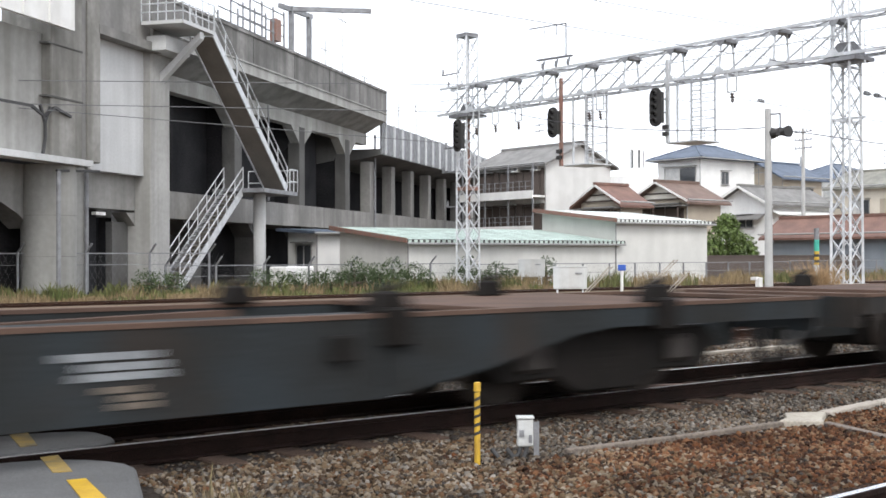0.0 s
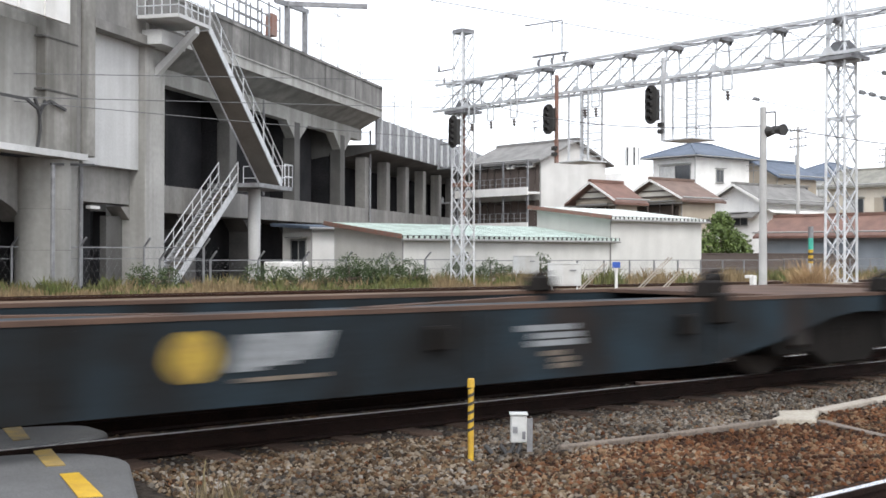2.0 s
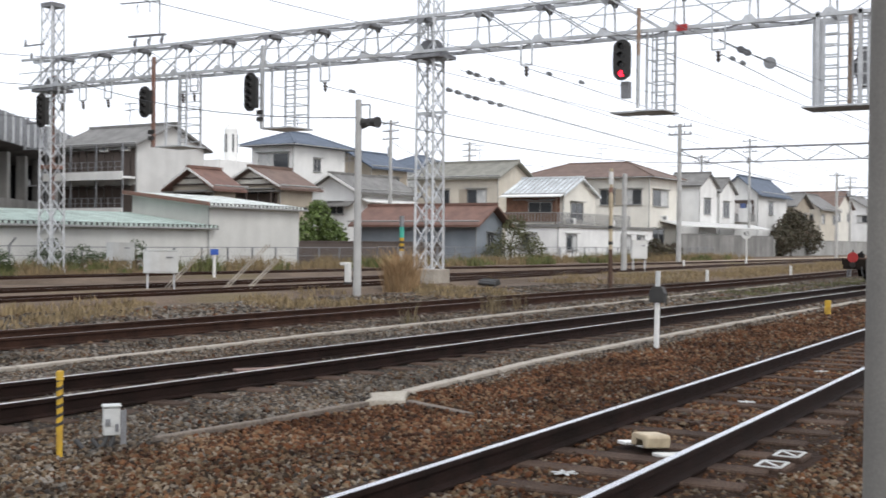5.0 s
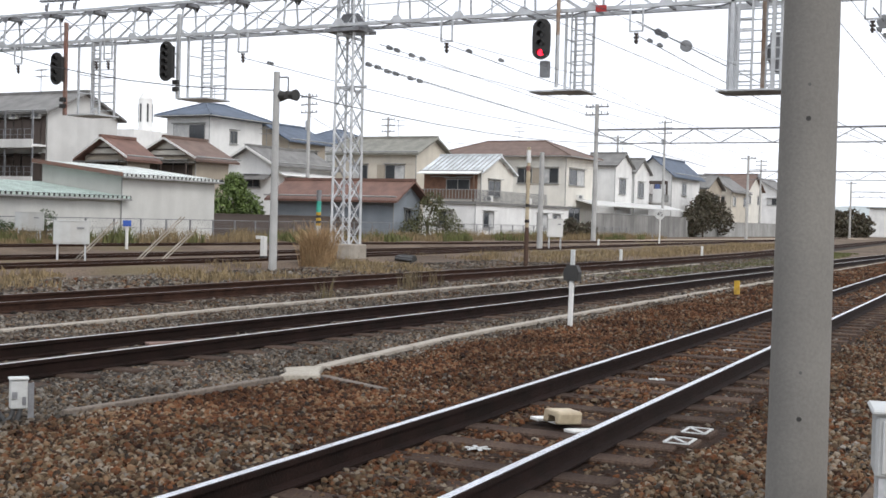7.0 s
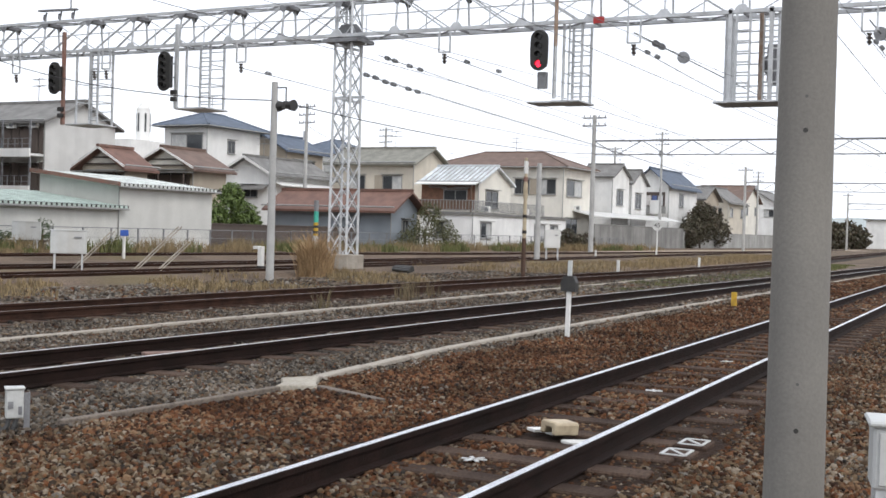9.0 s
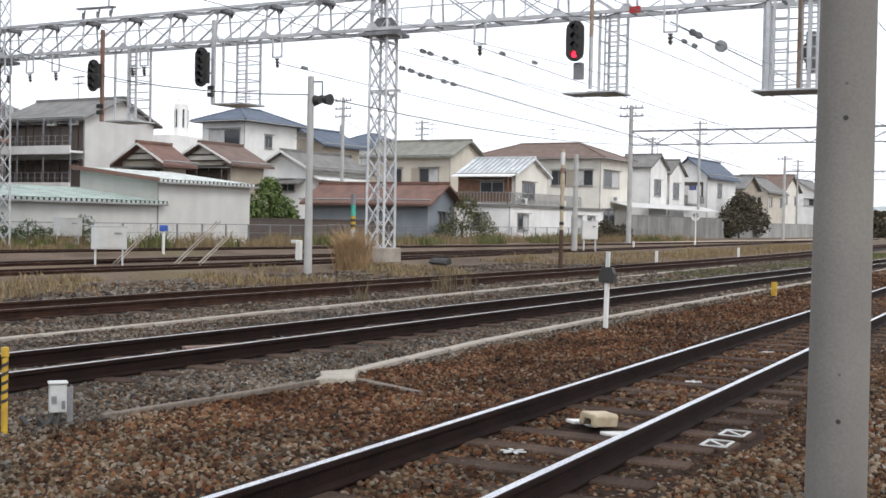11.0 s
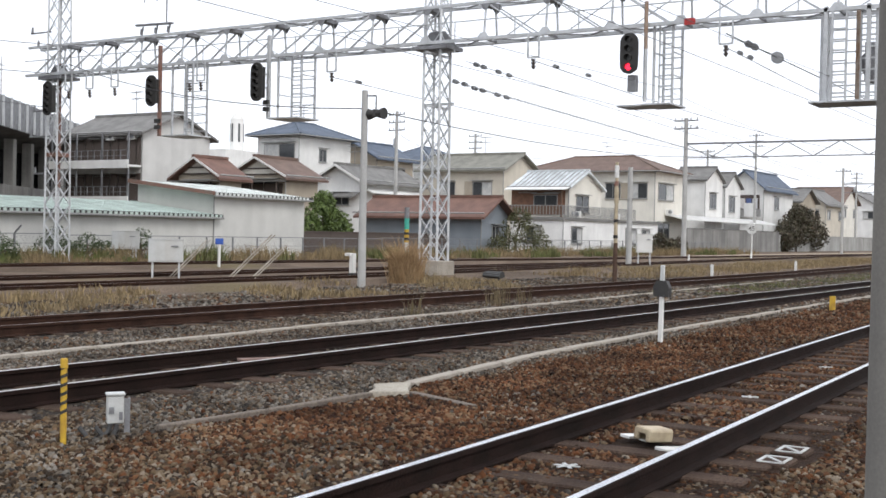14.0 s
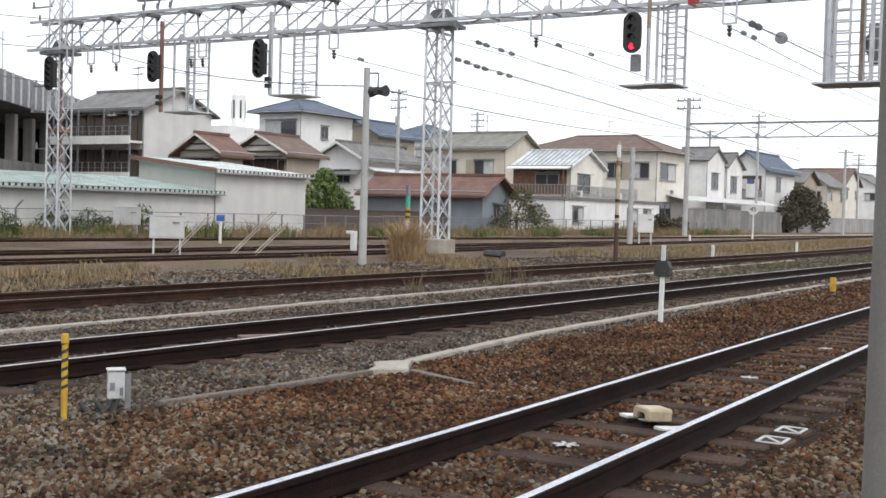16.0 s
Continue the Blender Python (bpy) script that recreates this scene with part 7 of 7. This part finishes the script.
# ---- ballast stones ----
def stone_field(name, label, spots, material, rng, lo, hi, z=-0.178):
    """Loose angular stones; spots are x, y. Each stone is a squashed, skewed octahedron-like lump with eight corners."""
    n = len(spots)
    g = np.random.default_rng(rng)
    base = np.array([(-1, -1, -1), (1, -1, -1), (1, 1, -1), (-1, 1, -1), (-.7, -.7, 1), (.7, -.7, 1), (.7, .7, 1), (-.7, .7, 1)], float)
    s = g.uniform(lo, hi, (n, 1, 1)) * g.uniform(0.6, 1.25, (n, 1, 3)) * np.array([0.55, 0.5, 0.38])
    V = base[None] * (1 + g.uniform(-0.38, 0.38, (n, 8, 3))) * s
    a, b, c = (g.uniform(0, 6.283, n), g.uniform(-0.7, 0.7, n), g.uniform(-0.7, 0.7, n))
    ca, sa, cb, sb, cc, sc = np.cos(a), np.sin(a), np.cos(b), np.sin(b), np.cos(c), np.sin(c)
    one, zero = np.ones(n), np.zeros(n)
    Rz = np.stack([ca, -sa, zero, sa, ca, zero, zero, zero, one], 1).reshape(n, 3, 3)
    Rx = np.stack([one, zero, zero, zero, cb, -sb, zero, sb, cb], 1).reshape(n, 3, 3)
    Ry = np.stack([cc, zero, sc, zero, one, zero, -sc, zero, cc], 1).reshape(n, 3, 3)
    V = np.einsum("nij,nkj->nki", Rz @ Rx @ Ry, V)
    P = np.array(spots, float)
    V[:, :, :2] += P[:, None, :2]
    V[:, :, 2] += z + P[:, None, 2] + g.uniform(-0.014, 0.02, (n, 1))
    quads = np.array([(4, 5, 6, 7), (0, 1, 5, 4), (1, 2, 6, 5), (2, 3, 7, 6), (3, 0, 4, 7)])
    F = (quads[None] + 8 * np.arange(n)[:, None, None]).reshape(-1, 4)
    me = bpy.data.meshes.new(name)
    me.vertices.add(8 * n)
    me.vertices.foreach_set("co", V.reshape(-1))
    me.loops.add(4 * len(F))
    me.loops.foreach_set("vertex_index", F.reshape(-1))
    me.polygons.add(len(F))
    me.polygons.foreach_set("loop_start", np.arange(0, 4 * len(F), 4))
    me.update(calc_edges=True)
    me.materials.append(material)
    return tagged(new(name, me), label, "ballast", kind="stuff")


# dark sheet added below the stones so their gaps read as shade
bm = B()
extrude(bm, [(1.5, 1.0, GZ - 0.05), (60, 1.0, GZ - 0.05), (60, 13.2, GZ - 0.05), (40, 18.5, GZ - 0.05), (1.5, 18.5, GZ - 0.05)], (0, 0, 0.056))
whole("ballast_base", bm, M["bed_grey"], "dark sheet under the loose ballast, for the shade between stones", "ground", kind="structure")
gs = np.random.default_rng(5)


def wob(x, y, k, p):
    """Cheap smooth wobble, about -1 to 1."""
    return (np.sin(x * k + 1.7 * np.sin(y * k * 0.7 + p) + p) + np.sin(y * k * 1.3 + 1.3 * np.sin(x * k * 0.9 - p))) / 2


def near_line(x, y, pts, w):
    hit = np.zeros(len(x), bool)
    for (xa, ya), (xb, yb) in zip(pts, pts[1:]):
        dx, dy = xb - xa, yb - ya
        f = np.clip(((x - xa) * dx + (y - ya) * dy) / (dx * dx + dy * dy), 0, 1)
        hit |= np.hypot(x - xa - f * dx, y - ya - f * dy) < w
    return hit


def scatter(x0, x1, y0, y1, per_m2):
    """Loose stones over a stretch of the yard, clear of rails, lids, slabs and paving: rows of x, y, height."""
    n = int((x1 - x0) * (y1 - y0) * per_m2)
    x, y = gs.uniform(x0, x1, n), gs.uniform(y0, y1, n)
    ok = (x > 0.34 * y - 0.3) & (y > 0.12 * x - 0.3) & (np.hypot(x, y) > 5.6)
    z = 0.018 * wob(x, y, 2.1, 0.5) + 0.008
    for fy in (y_near, y_main, y_second):
        line = np.array([fy(v) for v in np.linspace(x0, x1, 200)])
        d = np.abs(y - np.interp(x, np.linspace(x0, x1, 200), line))
        ok &= np.abs(d - 0.566) > 0.085
        z = np.where(d < 0.5, 0.002 + 0.014 * wob(x, y, 3.1, 1.0), z)
        z = np.where((d > 0.6) & (d < 1.1), -0.012, z)
    ok &= ~((x < 3.3) & (y > 5.6) & (y < 9.2))
    ok &= ~near_line(x, y, [(9.62, 6.42), (13, 6.8), (20, 7.05), (32, 7.2), (60, 7.6)], 0.075)
    ok &= ~near_line(x, y, [(6.5, 11.1), (10, 11.3), (21, 11.65), (45, 12.6)], 0.08)
    ok &= ~(near_line(x, y, [(6.25, 6.40), (7.4, 6.32), (8.85, 6.28)], 0.045) & (gs.random(n) < 0.8))
    ok &= ~near_line(x, y, [(9.1, 6.05), (8.7, 5.12)], 0.045)
    ok &= ~near_line(x, y, [(9.0, 6.2), (9.4, 6.36)], 0.15)
    ok &= ~(near_line(x, y, [(7.75, 3.2), (8.2, 3.24)], 0.3))
    ok &= ~(near_line(x, y, [(7.8, 2.3), (8.5, 2.3)], 0.2))
    return np.stack([x, y, z], 1)[ok]


def split(P):
    """Which stones are rusty, grey or tan: patches that run into one another."""
    x, y = P[:, 0], P[:, 1]
    big, mid = wob(x, y, 0.9, 2.0), wob(x, y, 2.7, 0.3)
    edge = 6.32 + 0.03 * np.maximum(0, x - 10) - np.maximum(0, 5.6 - x) * 0.9
    beside = y_near(x)
    rusty = np.clip((edge + 0.10 * mid - y) * 3.5 + 0.5, 0.07, 1.0)
    rusty *= np.clip(0.87 + 0.2 * big + 0.16 * mid, 0.25, 0.95)
    rusty = np.where(y < beside - 0.7, 0.38 + 0.15 * mid, rusty)
    rusty = np.where(np.abs(y - beside) < 0.6, 0.8, rusty)
    rusty *= np.where(x < 7.0, np.clip((x - 3.0) / 5.0, 0.2, 1), 1.0)
    tanned = np.clip(0.20 + 0.10 * big + 0.10 * mid + 0.5 * (x < 6.0 + 0.6 * mid) + 0.65 * (y < edge), 0.08, 0.93)
    pick, second = gs.random(len(x)), gs.random(len(x))
    brown = pick < rusty
    tan = ~brown & (second < tanned)
    return P[brown], P[~brown & ~tan], P[tan]


br, gr, tan = split(np.concatenate([scatter(2.2, 9, 1.0, 12.8, 1900), scatter(9, 15, 1.2, 12.8, 1150), scatter(15, 24, 1.6, 13, 480)]))
stone_field("brown_ballast", "rusty brown broken stones round the near track", br, M["stone_brown"], 1, 0.015, 0.041)
stone_field("grey_ballast", "grey broken ballast stones round the main track", gr, M["stone_grey"], 2, 0.015, 0.041)
stone_field("tan_ballast", "pale tan broken stones by the crossing", tan, M["stone_tan"], 3, 0.015, 0.041)
br, gr, tan = split(np.concatenate([scatter(24, 60, 0.5, 13.5, 130), scatter(4, 40, 12.8, 19, 130)]))
stone_field("far_brown_ballast", "rusty brown broken stones", br, M["stone_brown"], 4, 0.035, 0.085)
stone_field("far_grey_ballast", "grey broken ballast stones", gr, M["stone_grey"], 6, 0.035, 0.085)
stone_field("far_tan_ballast", "tan broken ballast stones", tan, M["stone_tan"], 7, 0.035, 0.085)


# ---- what moves ----
def motions():
    for k, w in enumerate(TRAIN):
        walk(w, [(t * 0.5, pose(TAIL0 + SPEED * t * 0.5 + PITCH * k, 8.6, 0)) for t in range(33)])


motions()
